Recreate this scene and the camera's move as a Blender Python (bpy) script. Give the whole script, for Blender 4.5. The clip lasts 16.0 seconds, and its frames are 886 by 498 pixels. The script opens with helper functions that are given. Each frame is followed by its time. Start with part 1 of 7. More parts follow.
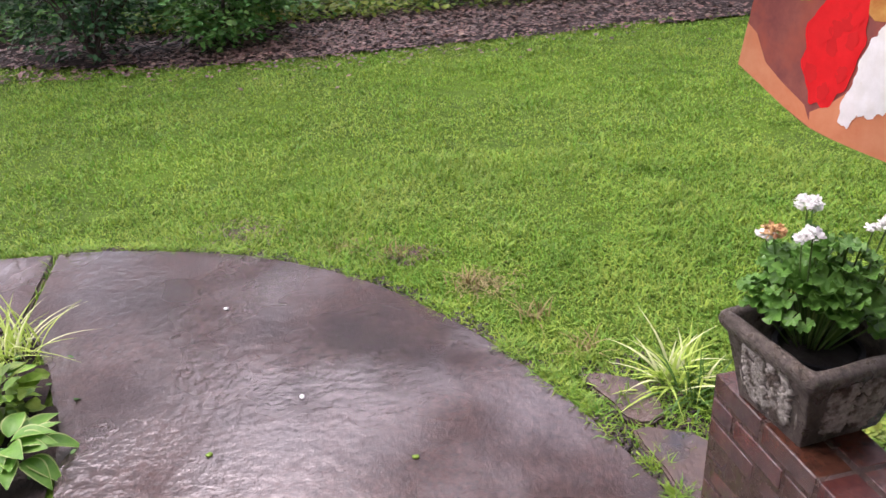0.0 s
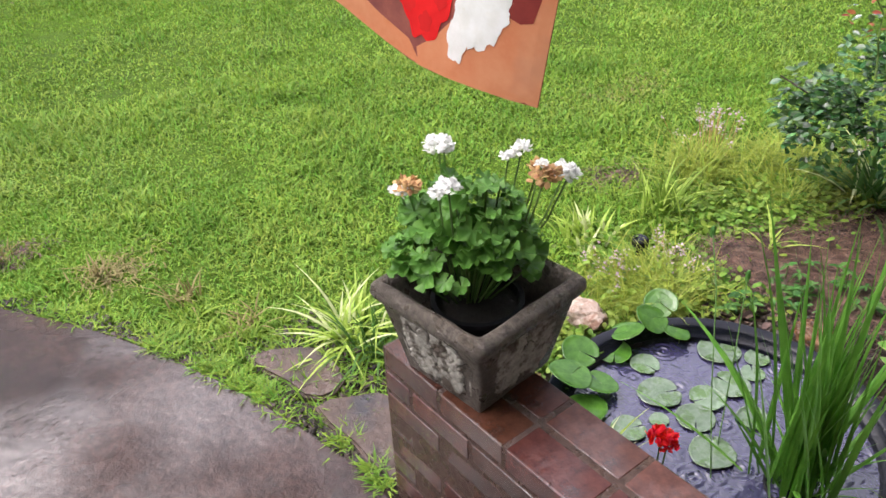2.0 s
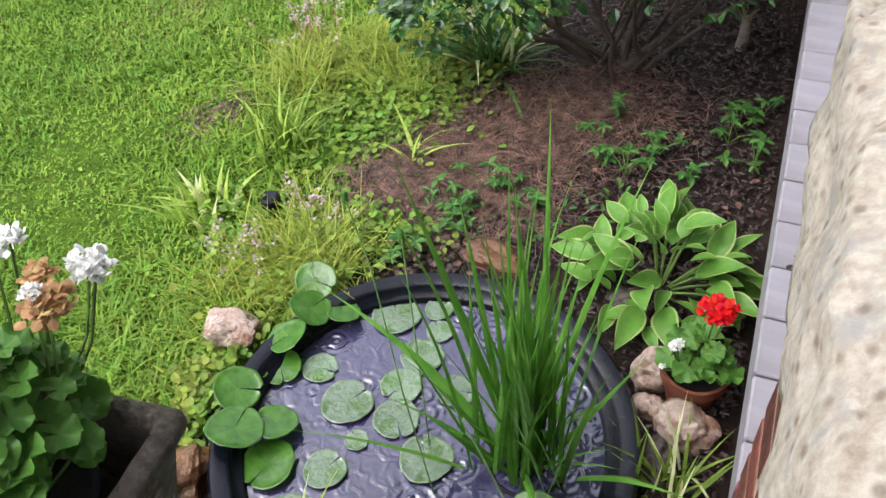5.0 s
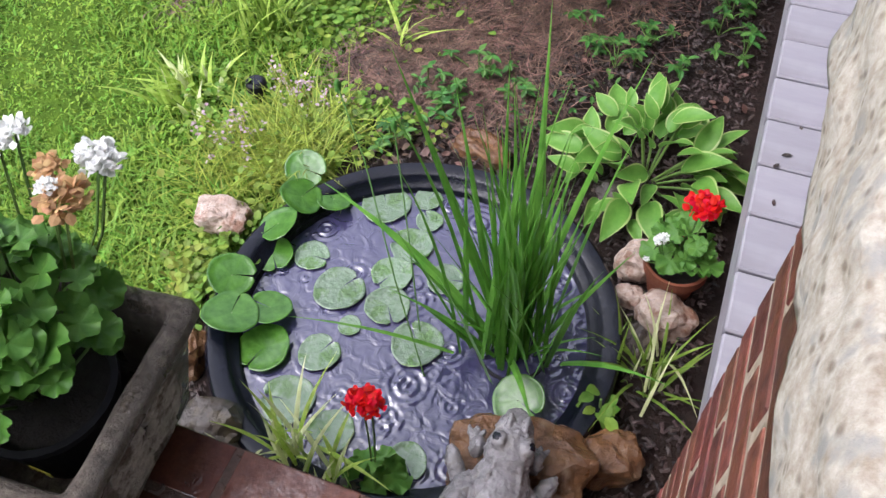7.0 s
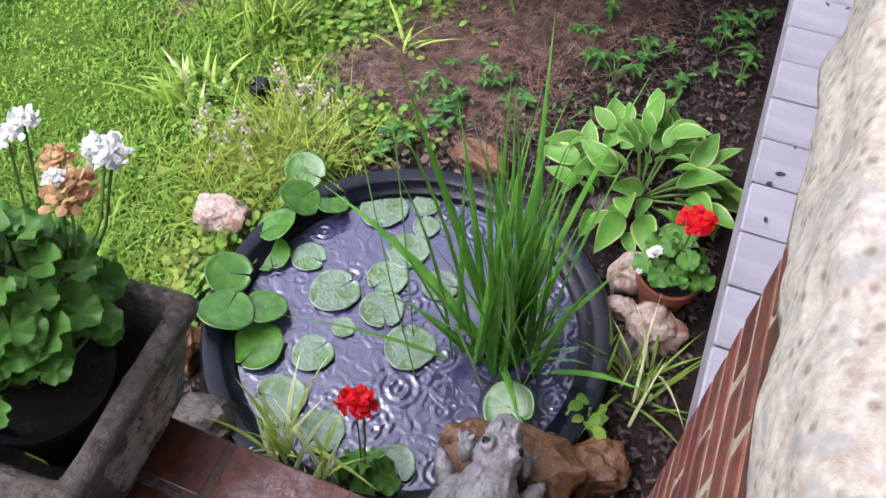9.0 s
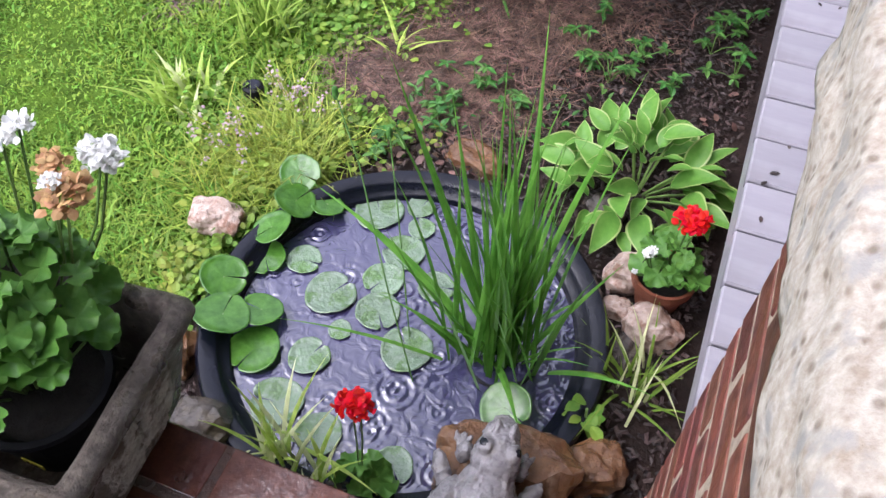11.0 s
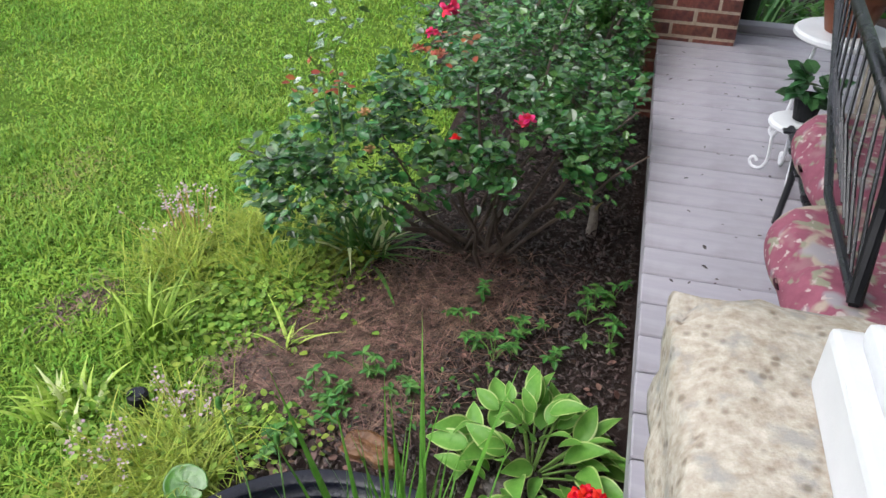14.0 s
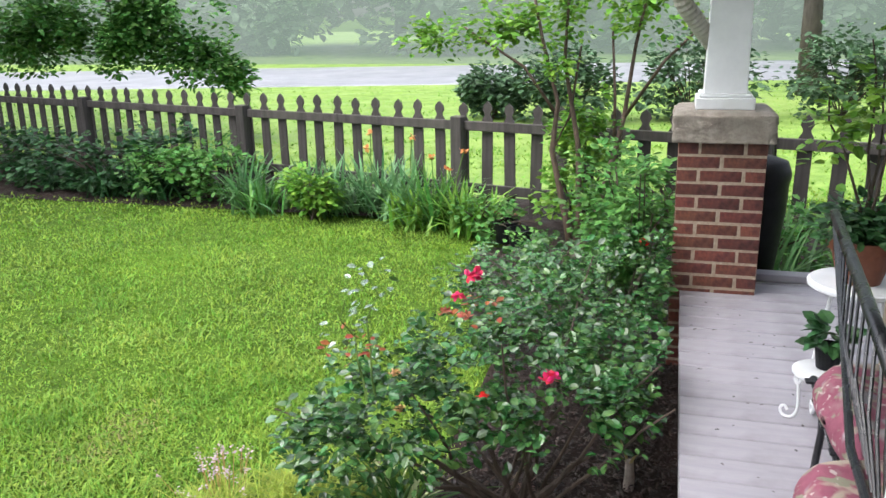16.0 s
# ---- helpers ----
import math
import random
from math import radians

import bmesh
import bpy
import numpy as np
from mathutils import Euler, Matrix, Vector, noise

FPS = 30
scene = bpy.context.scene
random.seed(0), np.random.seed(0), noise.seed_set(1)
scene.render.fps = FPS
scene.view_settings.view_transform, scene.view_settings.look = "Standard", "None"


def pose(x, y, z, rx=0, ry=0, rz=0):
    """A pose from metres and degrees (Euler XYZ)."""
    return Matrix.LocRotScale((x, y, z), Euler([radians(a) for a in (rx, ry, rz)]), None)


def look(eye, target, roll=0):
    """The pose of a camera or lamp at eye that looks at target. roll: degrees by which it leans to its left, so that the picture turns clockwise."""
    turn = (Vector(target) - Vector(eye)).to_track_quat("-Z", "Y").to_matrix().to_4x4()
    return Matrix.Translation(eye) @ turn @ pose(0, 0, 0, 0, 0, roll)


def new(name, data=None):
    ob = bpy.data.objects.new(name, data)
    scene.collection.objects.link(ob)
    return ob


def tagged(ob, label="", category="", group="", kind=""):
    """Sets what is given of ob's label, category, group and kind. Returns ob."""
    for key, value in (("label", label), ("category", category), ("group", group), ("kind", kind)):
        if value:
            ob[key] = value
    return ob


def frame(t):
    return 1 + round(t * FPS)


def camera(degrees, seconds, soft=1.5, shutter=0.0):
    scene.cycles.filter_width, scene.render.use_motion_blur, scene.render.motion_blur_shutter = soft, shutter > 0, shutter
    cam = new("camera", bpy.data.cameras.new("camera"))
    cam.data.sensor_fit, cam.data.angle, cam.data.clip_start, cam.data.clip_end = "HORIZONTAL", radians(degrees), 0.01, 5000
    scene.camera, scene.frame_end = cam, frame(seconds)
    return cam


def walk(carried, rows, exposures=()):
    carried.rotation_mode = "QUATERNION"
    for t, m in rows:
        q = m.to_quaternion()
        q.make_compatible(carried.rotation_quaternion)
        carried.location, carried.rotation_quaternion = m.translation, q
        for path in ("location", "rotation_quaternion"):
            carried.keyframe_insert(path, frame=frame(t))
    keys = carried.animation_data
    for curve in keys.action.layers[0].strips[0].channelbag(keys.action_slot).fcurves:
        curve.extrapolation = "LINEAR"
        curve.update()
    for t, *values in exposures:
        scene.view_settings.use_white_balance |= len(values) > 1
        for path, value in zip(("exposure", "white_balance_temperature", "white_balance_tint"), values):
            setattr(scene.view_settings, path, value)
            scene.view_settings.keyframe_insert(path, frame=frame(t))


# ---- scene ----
cam = camera(57.7, 16.0)
PATH = [
    (0, (0.454, 0.638, 1.305), (-1.301, 1.018, 0.424), -2.8),
    (0.5, (0.405, 0.676, 1.312), (-1.262, 1.245, 0.363), -2.6),
    (1, (0.291, 0.71, 1.289), (-1.225, 1.507, 0.256), -3.5),
    (1.5, (0.223, 0.77, 1.284), (-1.154, 1.771, 0.235), -2.2),
    (2, (0.154, 0.919, 1.262), (-1.172, 1.939, 0.166), -2.6),
    (2.5, (0.103, 1.053, 1.237), (-1.126, 2.177, 0.131), -2.9),
    (3, (-0.017, 1.167, 1.233), (-0.996, 2.481, 0.098), -2.3),
    (3.5, (-0.092, 1.258, 1.23), (-0.852, 2.685, 0.07), -1.8),
    (4, (-0.105, 1.384, 1.212), (-0.835, 2.768, -0.013), -3.4),
    (4.5, (-0.118, 1.475, 1.198), (-0.808, 2.815, -0.109), -4.6),
    (5, (-0.127, 1.535, 1.185), (-0.73, 2.835, -0.216), -4.6),
    (5.2, (-0.126, 1.551, 1.192), (-0.689, 2.809, -0.257), -4.3),
    (7.3, (-0.171, 1.509, 1.229), (-0.638, 2.621, -0.366), -1.5),
    (7.5, (-0.17, 1.503, 1.236), (-0.643, 2.626, -0.351), -0.9),
    (8, (-0.167, 1.493, 1.238), (-0.638, 2.628, -0.34), -0.1),
    (8.5, (-0.169, 1.499, 1.23), (-0.632, 2.636, -0.349), 0.3),
    (9, (-0.165, 1.5, 1.233), (-0.622, 2.636, -0.348), 0.5),
    (11.5, (-0.172, 1.498, 1.232), (-0.615, 2.644, -0.346), 0.7),
    (12, (-0.174, 1.501, 1.232), (-0.618, 2.645, -0.348), 0.7),
    (12.5, (-0.175, 1.51, 1.239), (-0.605, 2.686, -0.321), 0.7),
    (13, (-0.18, 1.519, 1.256), (-0.529, 2.829, -0.215), 2.2),
    (13.5, (-0.154, 1.551, 1.281), (-0.523, 3.063, 0.025), 1.8),
    (14, (-0.138, 1.547, 1.314), (-0.505, 3.17, 0.204), 1.8),
    (14.5, (-0.121, 1.526, 1.355), (-0.508, 3.263, 0.441), 1.5),
    (15, (-0.11, 1.516, 1.369), (-0.54, 3.33, 0.645), 0.9),
    (15.5, (-0.083, 1.49, 1.39), (-0.556, 3.324, 0.749), -0.2),
    (16, (-0.075, 1.492, 1.391), (-0.609, 3.336, 0.829), -1.2),
]
walk(cam, [(t, look(eye, target, roll)) for t, eye, target, roll in PATH],
     exposures=[(0, 1.5, 6450, 30), (2, 1.6, 6500, 17), (5, 1.48, 6300, 13), (9, 1.64, 5900, 20), (12.4, 1.68, 5900, 19), (13, 1.49, 5900, 16), (14, 1.36, 6200, 10), (15, 1.60, 6300, 9), (16, 1.71, 6300, 10)])

# ---- light ----
world = bpy.data.worlds.new("overcast_sky")
scene.world = world
world.use_nodes = True
wn, wl = world.node_tree.nodes, world.node_tree.links
sky = wn.new("ShaderNodeTexSky")
sky.sky_type, sky.sun_disc = "NISHITA", False
sky.sun_elevation, sky.sun_rotation = radians(58), radians(250)
sky.air_density, sky.dust_density, sky.ozone_density = 1.0, 4.0, 1.0
pale = wn.new("ShaderNodeHueSaturation")
pale.inputs["Saturation"].default_value = 0.38
wl.new(sky.outputs["Color"], pale.inputs["Color"])
wl.new(pale.outputs["Color"], wn["Background"].inputs["Color"])
wn["Background"].inputs["Strength"].default_value = 0.15

sun = new("sun", bpy.data.lights.new("sun", "SUN"))
sun.data.energy, sun.data.angle, sun.data.color = 0.85, radians(40), (1.0, 0.97, 0.93)
sun.matrix_world = look((-4, -6, 14), (0, 3, 0))

GROUND = -0.45


# ---- materials ----
def node_material(name):
    m = bpy.data.materials.new(name)
    m.use_nodes = True
    n, l = m.node_tree.nodes, m.node_tree.links
    return m, n, l, n["Principled BSDF"]


def ramp(n, l, source, stops):
    r = n.new("ShaderNodeValToRGB")
    while len(r.color_ramp.elements) < len(stops):
        r.color_ramp.elements.new(0.5)
    for e, (p, c) in zip(r.color_ramp.elements, stops):
        e.position, e.color = p, (*c, 1)
    l.new(source, r.inputs["Fac"])
    return r.outputs["Color"]


def noise_node(n, l, coord, scale, detail=4.0, rough=0.6, stretch=None):
    x = n.new("ShaderNodeTexNoise")
    x.inputs["Scale"].default_value, x.inputs["Detail"].default_value, x.inputs["Roughness"].default_value = scale, detail, rough
    if stretch:
        mp = n.new("ShaderNodeMapping")
        mp.inputs["Scale"].default_value = stretch
        l.new(coord, mp.inputs["Vector"])
        coord = mp.outputs["Vector"]
    l.new(coord, x.inputs["Vector"])
    return x.outputs["Fac"]


def mixc(n, l, fac, a, b, kind="MIX"):
    m = n.new("ShaderNodeMix")
    m.data_type, m.blend_type = "RGBA", kind
    for sock, v in ((m.inputs[0], fac), (m.inputs[6], a), (m.inputs[7], b)):
        if isinstance(v, (int, float)):
            sock.default_value = v
        elif isinstance(v, tuple):
            sock.default_value = (*v, 1)
        else:
            l.new(v, sock)
    return m.outputs[2]


def surface(name, dark, light, scale=12.0, stain=None, stain_scale=1.5, stain_at=(0.5, 0.7), rough=(0.5, 0.8), bump=0.3, bump_scale=80.0,
            metal=0.0, vary="", amount=0.35, stretch=None, translucent=0.0, bump_far=0.02, coat=0.0, hue=0.0, pits=0.0, wet=0.0, tone=0.55, shine=0.5, film=0.0, film_ior=1.6):
    """A surface of two scales of colour, uneven gloss and fine relief."""
    m, n, l, b = node_material(name)
    dark, light = [tuple(tone * c for c in q) for q in (dark, light)]
    stain = stain and tuple(tone * c for c in stain)
    tc = n.new("ShaderNodeTexCoord").outputs["Object"]
    fine = noise_node(n, l, tc, scale, 5, 0.65, stretch)
    col = ramp(n, l, fine, [(0.32, dark), (0.68, light)])
    if stain:
        big = noise_node(n, l, tc, stain_scale, 4, 0.6)
        f = ramp(n, l, big, [(stain_at[0], (0, 0, 0)), (stain_at[1], (1, 1, 1))])
        col = mixc(n, l, f, col, stain)
    if vary:
        if vary == "object":
            r = n.new("ShaderNodeObjectInfo").outputs["Random"]
        else:
            r = n.new("ShaderNodeNewGeometry").outputs["Random Per Island"]
        h = n.new("ShaderNodeHueSaturation")
        mr = n.new("ShaderNodeMapRange")
        mr.inputs["To Min"].default_value, mr.inputs["To Max"].default_value = 1 - amount, 1 + amount
        l.new(r, mr.inputs["Value"])
        l.new(mr.outputs["Result"], h.inputs["Value"])
        if hue:
            wn1 = n.new("ShaderNodeTexWhiteNoise")
            wn1.noise_dimensions = "1D"
            l.new(r, wn1.inputs["W"])
            mh = n.new("ShaderNodeMapRange")
            mh.inputs["To Min"].default_value, mh.inputs["To Max"].default_value = 0.5 - hue, 0.5 + hue
            l.new(wn1.outputs["Value"], mh.inputs["Value"])
            l.new(mh.outputs["Result"], h.inputs["Hue"])
        l.new(col, h.inputs["Color"])
        col = h.outputs["Color"]
    height = noise_node(n, l, tc, bump_scale, 6, 0.7)
    if pits:
        v = n.new("ShaderNodeTexVoronoi")
        v.inputs["Scale"].default_value = pits
        l.new(tc, v.inputs["Vector"])
        hole = ramp(n, l, v.outputs["Distance"], [(0.12, (0.35, 0.3, 0.25)), (0.3, (1, 1, 1))])
        col = mixc(n, l, 0.7, col, hole, "MULTIPLY")
    l.new(col, b.inputs["Base Color"])
    rr = n.new("ShaderNodeMapRange")
    rr.inputs["From Min"].default_value, rr.inputs["From Max"].default_value = 0.35, 0.65
    rr.inputs["To Min"].default_value, rr.inputs["To Max"].default_value = rough
    l.new(noise_node(n, l, tc, wet or scale * 0.35, 3, 0.5), rr.inputs["Value"])
    l.new(rr.outputs["Result"], b.inputs["Roughness"])
    b.inputs["Metallic"].default_value = metal
    b.inputs["Specular IOR Level"].default_value = shine
    b.inputs["Coat Weight"].default_value = coat
    b.inputs["Coat Roughness"].default_value = 0.1
    if film:
        # a film of rain water that lies in patches
        l.new(ramp(n, l, noise_node(n, l, tc, film, 3, 0.55), [(0.39, (0.08, 0.08, 0.08)), (0.58, (1, 1, 1))]), b.inputs["Coat Weight"])
        fb = n.new("ShaderNodeBump")
        fb.inputs["Strength"].default_value, fb.inputs["Distance"].default_value = 0.75, 0.006
        l.new(noise_node(n, l, tc, film * 14, 3, 0.55), fb.inputs["Height"])
        l.new(fb.outputs["Normal"], b.inputs["Coat Normal"])
        b.inputs["Coat Roughness"].default_value, b.inputs["Coat IOR"].default_value = 0.06, film_ior
    if bump:
        bp = n.new("ShaderNodeBump")
        bp.inputs["Strength"].default_value, bp.inputs["Distance"].default_value = bump, bump_far
        l.new(height, bp.inputs["Height"])
        l.new(bp.outputs["Normal"], b.inputs["Normal"])
    if translucent:
        t = n.new("ShaderNodeBsdfTranslucent")
        l.new(col, t.inputs["Color"])
        s = n.new("ShaderNodeMixShader")
        s.inputs["Fac"].default_value = translucent
        l.new(b.outputs["BSDF"], s.inputs[1])
        l.new(t.outputs["BSDF"], s.inputs[2])
        l.new(s.outputs["Shader"], n["Material Output"].inputs["Surface"])
    return m


def leafy(name, dark, light, rough=(0.3, 0.5), amount=0.4, hue=0.02, translucent=0.3, scale=30.0, stain=None, coat=0.0, tone=0.68, shine=0.22):
    return surface(name, dark, light, scale, stain=stain, stain_scale=1.3, stain_at=(0.45, 0.7), rough=rough, bump=0.15, bump_scale=150,
                   vary="island", amount=amount, hue=hue, translucent=translucent, bump_far=0.005, coat=coat, tone=tone, shine=shine)


M_SOIL = surface("lawn_soil", (0.07, 0.135, 0.016), (0.135, 0.245, 0.024), 9, stain=(0.16, 0.30, 0.025), stain_scale=0.5, bump=0.6, bump_scale=40, rough=(0.8, 1.0), shine=0.1)
M_GRASS = leafy("lawn_grass", (0.17, 0.35, 0.035), (0.34, 0.55, 0.07), rough=(0.45, 0.65), hue=0.025, scale=3.0, stain=(0.34, 0.51, 0.08), amount=0.30)
M_DRYGRASS = leafy("dry_grass", (0.30, 0.26, 0.10), (0.45, 0.40, 0.17), rough=(0.5, 0.7))
M_MULCH = surface("mulch_soil", (0.020, 0.012, 0.010), (0.056, 0.034, 0.027), 25, stain=(0.066, 0.039, 0.029), stain_scale=1.6, bump=0.8, bump_scale=60, rough=(0.6, 0.9), shine=0.25)
M_CHIP = surface("mulch_chip", (0.024, 0.014, 0.012), (0.105, 0.066, 0.058), 20, vary="island", amount=0.7, hue=0.02, rough=(0.35, 0.7))
M_STRAW = surface("pine_straw", (0.075, 0.034, 0.024), (0.34, 0.20, 0.145), 20, vary="island", amount=0.7, hue=0.02, rough=(0.45, 0.7))
M_CONCRETE = surface("wet_concrete", (0.10, 0.052, 0.046), (0.34, 0.19, 0.165), 38, stain=(0.10, 0.062, 0.066), stain_scale=1.3, stain_at=(0.42, 0.62),
                     rough=(0.14, 0.5), bump=0.75, bump_scale=34, bump_far=0.014, wet=1.7, tone=0.21, film=1.5, shine=0.2)
M_FLAG = surface("flagstone", (0.08, 0.05, 0.042), (0.21, 0.135, 0.11), 18, stain=(0.055, 0.05, 0.065), stain_scale=7, rough=(0.08, 0.45), bump=0.5, bump_scale=40)
M_BRICK = surface("brick", (0.135, 0.034, 0.024), (0.31, 0.088, 0.058), 45, stain=(0.10, 0.030, 0.028), stain_scale=14, rough=(0.35, 0.8), bump=0.5,
                  bump_scale=160, vary="object", amount=0.38, hue=0.012, bump_far=0.006)
M_WETBRICK = surface("wet_brick", (0.085, 0.026, 0.018), (0.20, 0.068, 0.045), 40, stain=(0.05, 0.03, 0.026), stain_scale=7, rough=(0.04, 0.22), bump=0.35,
                     bump_scale=120, vary="object", amount=0.35, hue=0.012, bump_far=0.006, film=4.0, film_ior=1.75, shine=0.25, tone=0.46)
M_MORTAR = surface("mortar", (0.34, 0.265, 0.19), (0.55, 0.45, 0.34), 60, rough=(0.7, 0.9), bump=0.5, bump_scale=200, tone=0.8)
M_WETMORTAR = surface("damp_mortar", (0.07, 0.038, 0.030), (0.16, 0.092, 0.068), 60, rough=(0.12, 0.5), bump=0.5, bump_scale=200)
M_CAPSTONE = surface("pitted_limestone", (0.50, 0.41, 0.31), (0.86, 0.80, 0.69), 85, stain=(0.50, 0.48, 0.44), stain_scale=34, stain_at=(0.53, 0.66), rough=(0.75, 0.95), bump=0.35,
                     bump_scale=55, bump_far=0.012, pits=62, tone=0.58)
M_GREYCAP = surface("weathered_limestone", (0.34, 0.28, 0.235), (0.62, 0.54, 0.46), 22, stain=(0.46, 0.41, 0.35), stain_scale=5, rough=(0.7, 0.9), bump=0.8,
                    bump_scale=50, bump_far=0.02)
M_PORCH = surface("porch_paint", (0.47, 0.44, 0.50), (0.60, 0.57, 0.63), 16, stain=(0.40, 0.37, 0.41), stain_scale=3, rough=(0.3, 0.55), bump=0.15,
                  bump_scale=70, vary="object", amount=0.05, stretch=(0.15, 1, 1), bump_far=0.004)
M_WHITE = surface("white_paint", (0.70, 0.71, 0.74), (0.80, 0.81, 0.83), 8, stain=(0.66, 0.67, 0.68), stain_scale=3, rough=(0.35, 0.55), bump=0.08, bump_scale=90, tone=0.85)
M_CREAM = surface("cream_plastic", (0.62, 0.58, 0.50), (0.74, 0.70, 0.62), 8, rough=(0.4, 0.55), bump=0.05)
M_IRON = surface("black_iron", (0.010, 0.010, 0.014), (0.035, 0.035, 0.045), 30, rough=(0.2, 0.38), bump=0.15, bump_scale=150, tone=0.45)
M_TUB = surface("black_pond_plastic", (0.004, 0.005, 0.010), (0.010, 0.011, 0.020), 20, rough=(0.02, 0.08), bump=0.16, bump_scale=60, tone=0.7, shine=0.32)
M_BLACK = surface("black_plastic", (0.006, 0.006, 0.008), (0.014, 0.014, 0.017), 14, rough=(0.4, 0.6), bump=0.1, tone=0.8, shine=0.2)
M_FENCE = surface("weathered_fence", (0.04, 0.034, 0.031), (0.115, 0.098, 0.092), 14, stain=(0.10, 0.09, 0.075), stain_scale=1.2, rough=(0.55, 0.85), bump=0.4,
                  bump_scale=60, vary="object", amount=0.3, stretch=(1, 1, 0.08))
# base lightened to carry the sky's sheen on wet asphalt
M_ROAD = surface("wet_road_sheen", (0.22, 0.22, 0.25), (0.30, 0.30, 0.33), 2, stain=(0.19, 0.19, 0.21), stain_scale=0.2, rough=(0.35, 0.5), bump=0.1, tone=1.0)
M_CLAY = surface("terracotta", (0.24, 0.068, 0.03), (0.40, 0.13, 0.065), 12, stain=(0.28, 0.11, 0.07), stain_scale=5, rough=(0.45, 0.75), bump=0.2)
M_PLANTER = surface("weathered_cast_stone", (0.06, 0.045, 0.034), (0.32, 0.265, 0.215), 70, stain=(0.10, 0.075, 0.055), stain_scale=11, rough=(0.18, 0.55), bump=1.0,
                    bump_scale=160, bump_far=0.010)
M_LICHEN = surface("pale_cast_relief", (0.34, 0.31, 0.26), (0.66, 0.62, 0.54), 55, stain=(0.12, 0.09, 0.065), stain_scale=22, stain_at=(0.48, 0.6), rough=(0.5, 0.8), bump=0.8, bump_scale=140, tone=0.85)


# ---- mesh helpers ----
class Geo:
    """Gathers vertices and faces of one mesh."""

    def __init__(self):
        self.v, self.f, self.n = [], [], 0

    def add(self, verts, faces):
        verts = np.asarray(verts, float).reshape(-1, 3)
        self.v.append(verts)
        for f in faces if isinstance(faces, list) else [faces]:
            self.f.append(np.asarray(f, int).reshape(-1, np.shape(f)[-1]) + self.n)
        self.n += len(verts)
        return self

    def mesh(self, name, smooth=False):
        me = bpy.data.meshes.new(name)
        v = np.concatenate(self.v)
        counts = np.concatenate([np.full(len(f), f.shape[1]) for f in self.f])
        idx = np.concatenate([f.ravel() for f in self.f])
        me.vertices.add(len(v))
        me.vertices.foreach_set("co", v.ravel())
        me.loops.add(len(idx))
        me.loops.foreach_set("vertex_index", idx)
        me.polygons.add(len(counts))
        me.polygons.foreach_set("loop_start", np.concatenate([[0], np.cumsum(counts)[:-1]]))
        me.polygons.foreach_set("use_smooth", np.full(len(counts), smooth))
        me.update(calc_edges=True)
        me.validate()
        return me


def part(name, geo, material, parent=None, label="", smooth=False):
    """One mesh object from a Geo, a bmesh or a mesh, under a thing or a part."""
    if isinstance(geo, Geo):
        me = geo.mesh(name, smooth)
    elif isinstance(geo, bmesh.types.BMesh):
        me = bpy.data.meshes.new(name)
        if smooth:
            for f in geo.faces:
                f.smooth = True
        geo.to_mesh(me)
        geo.free()
    else:
        me = geo
    if material and not me.materials:
        me.materials.append(material)
    ob = new(name, me)
    if parent:
        ob.parent = parent
    if label:
        ob["label"] = label
    return ob


def thing(name, at, label, category, group="", rz=0.0, kind=""):
    """A top-level empty at a thing's base."""
    ob = new(name)
    ob.empty_display_size = 0.05
    ob.matrix_world = pose(*at, 0, 0, rz)
    return tagged(ob, label, category, group, kind)


def rots(yaw, pitch, roll=0.0):
    """Turn matrices: roll about y, then pitch about x, then yaw about z."""
    yaw, pitch, roll = np.broadcast_arrays(np.asarray(yaw, float), pitch, roll)
    cy, sy, cp, sp, cr, sr = np.cos(yaw), np.sin(yaw), np.cos(pitch), np.sin(pitch), np.cos(roll), np.sin(roll)
    o, i = np.zeros_like(cy), np.ones_like(cy)
    z = np.stack([np.stack([cy, -sy, o], -1), np.stack([sy, cy, o], -1), np.stack([o, o, i], -1)], -2)
    x = np.stack([np.stack([i, o, o], -1), np.stack([o, cp, -sp], -1), np.stack([o, sp, cp], -1)], -2)
    y = np.stack([np.stack([cr, o, sr], -1), np.stack([o, i, o], -1), np.stack([-sr, o, cr], -1)], -2)
    return z @ x @ y


def scatter(geo, tv, tf, pos, rot, scale):
    """Adds one template at many places."""
    tv = np.asarray(tv, float)
    pos = np.asarray(pos, float).reshape(-1, 3)
    scale = np.asarray(scale, float)
    scale = scale.reshape(len(scale), 1, -1) if scale.ndim else scale
    v = np.einsum("nij,nkj->nki", rot, tv[None] * scale) + pos[:, None]
    faces = [(np.asarray(f)[None] + np.arange(len(pos))[:, None, None] * len(tv)).reshape(-1, np.shape(f)[-1]) for f in tf]
    geo.add(v, faces)
    return geo


def blade(bend=0.4, segs=2, taper=0.85, fold=0.0):
    """A blade that rises along z, bends towards y; unit height, unit width."""
    v, quads = [], []
    for k in range(segs):
        t = k / segs
        w = 0.5 * (1 - (t ** 2) * (1 - taper * 0.5))
        v += [(-w, bend * t * t, t * (1 - 0.25 * bend * t)), (w, bend * t * t, t * (1 - 0.25 * bend * t))]
    v.append((0, bend, 1 - 0.25 * bend))
    quads = [(2 * k, 2 * k + 1, 2 * k + 3, 2 * k + 2) for k in range(segs - 1)]
    tri = [(2 * segs - 2, 2 * segs - 1, 2 * segs)]
    return np.array(v), ([quads] if quads else []) + [tri]


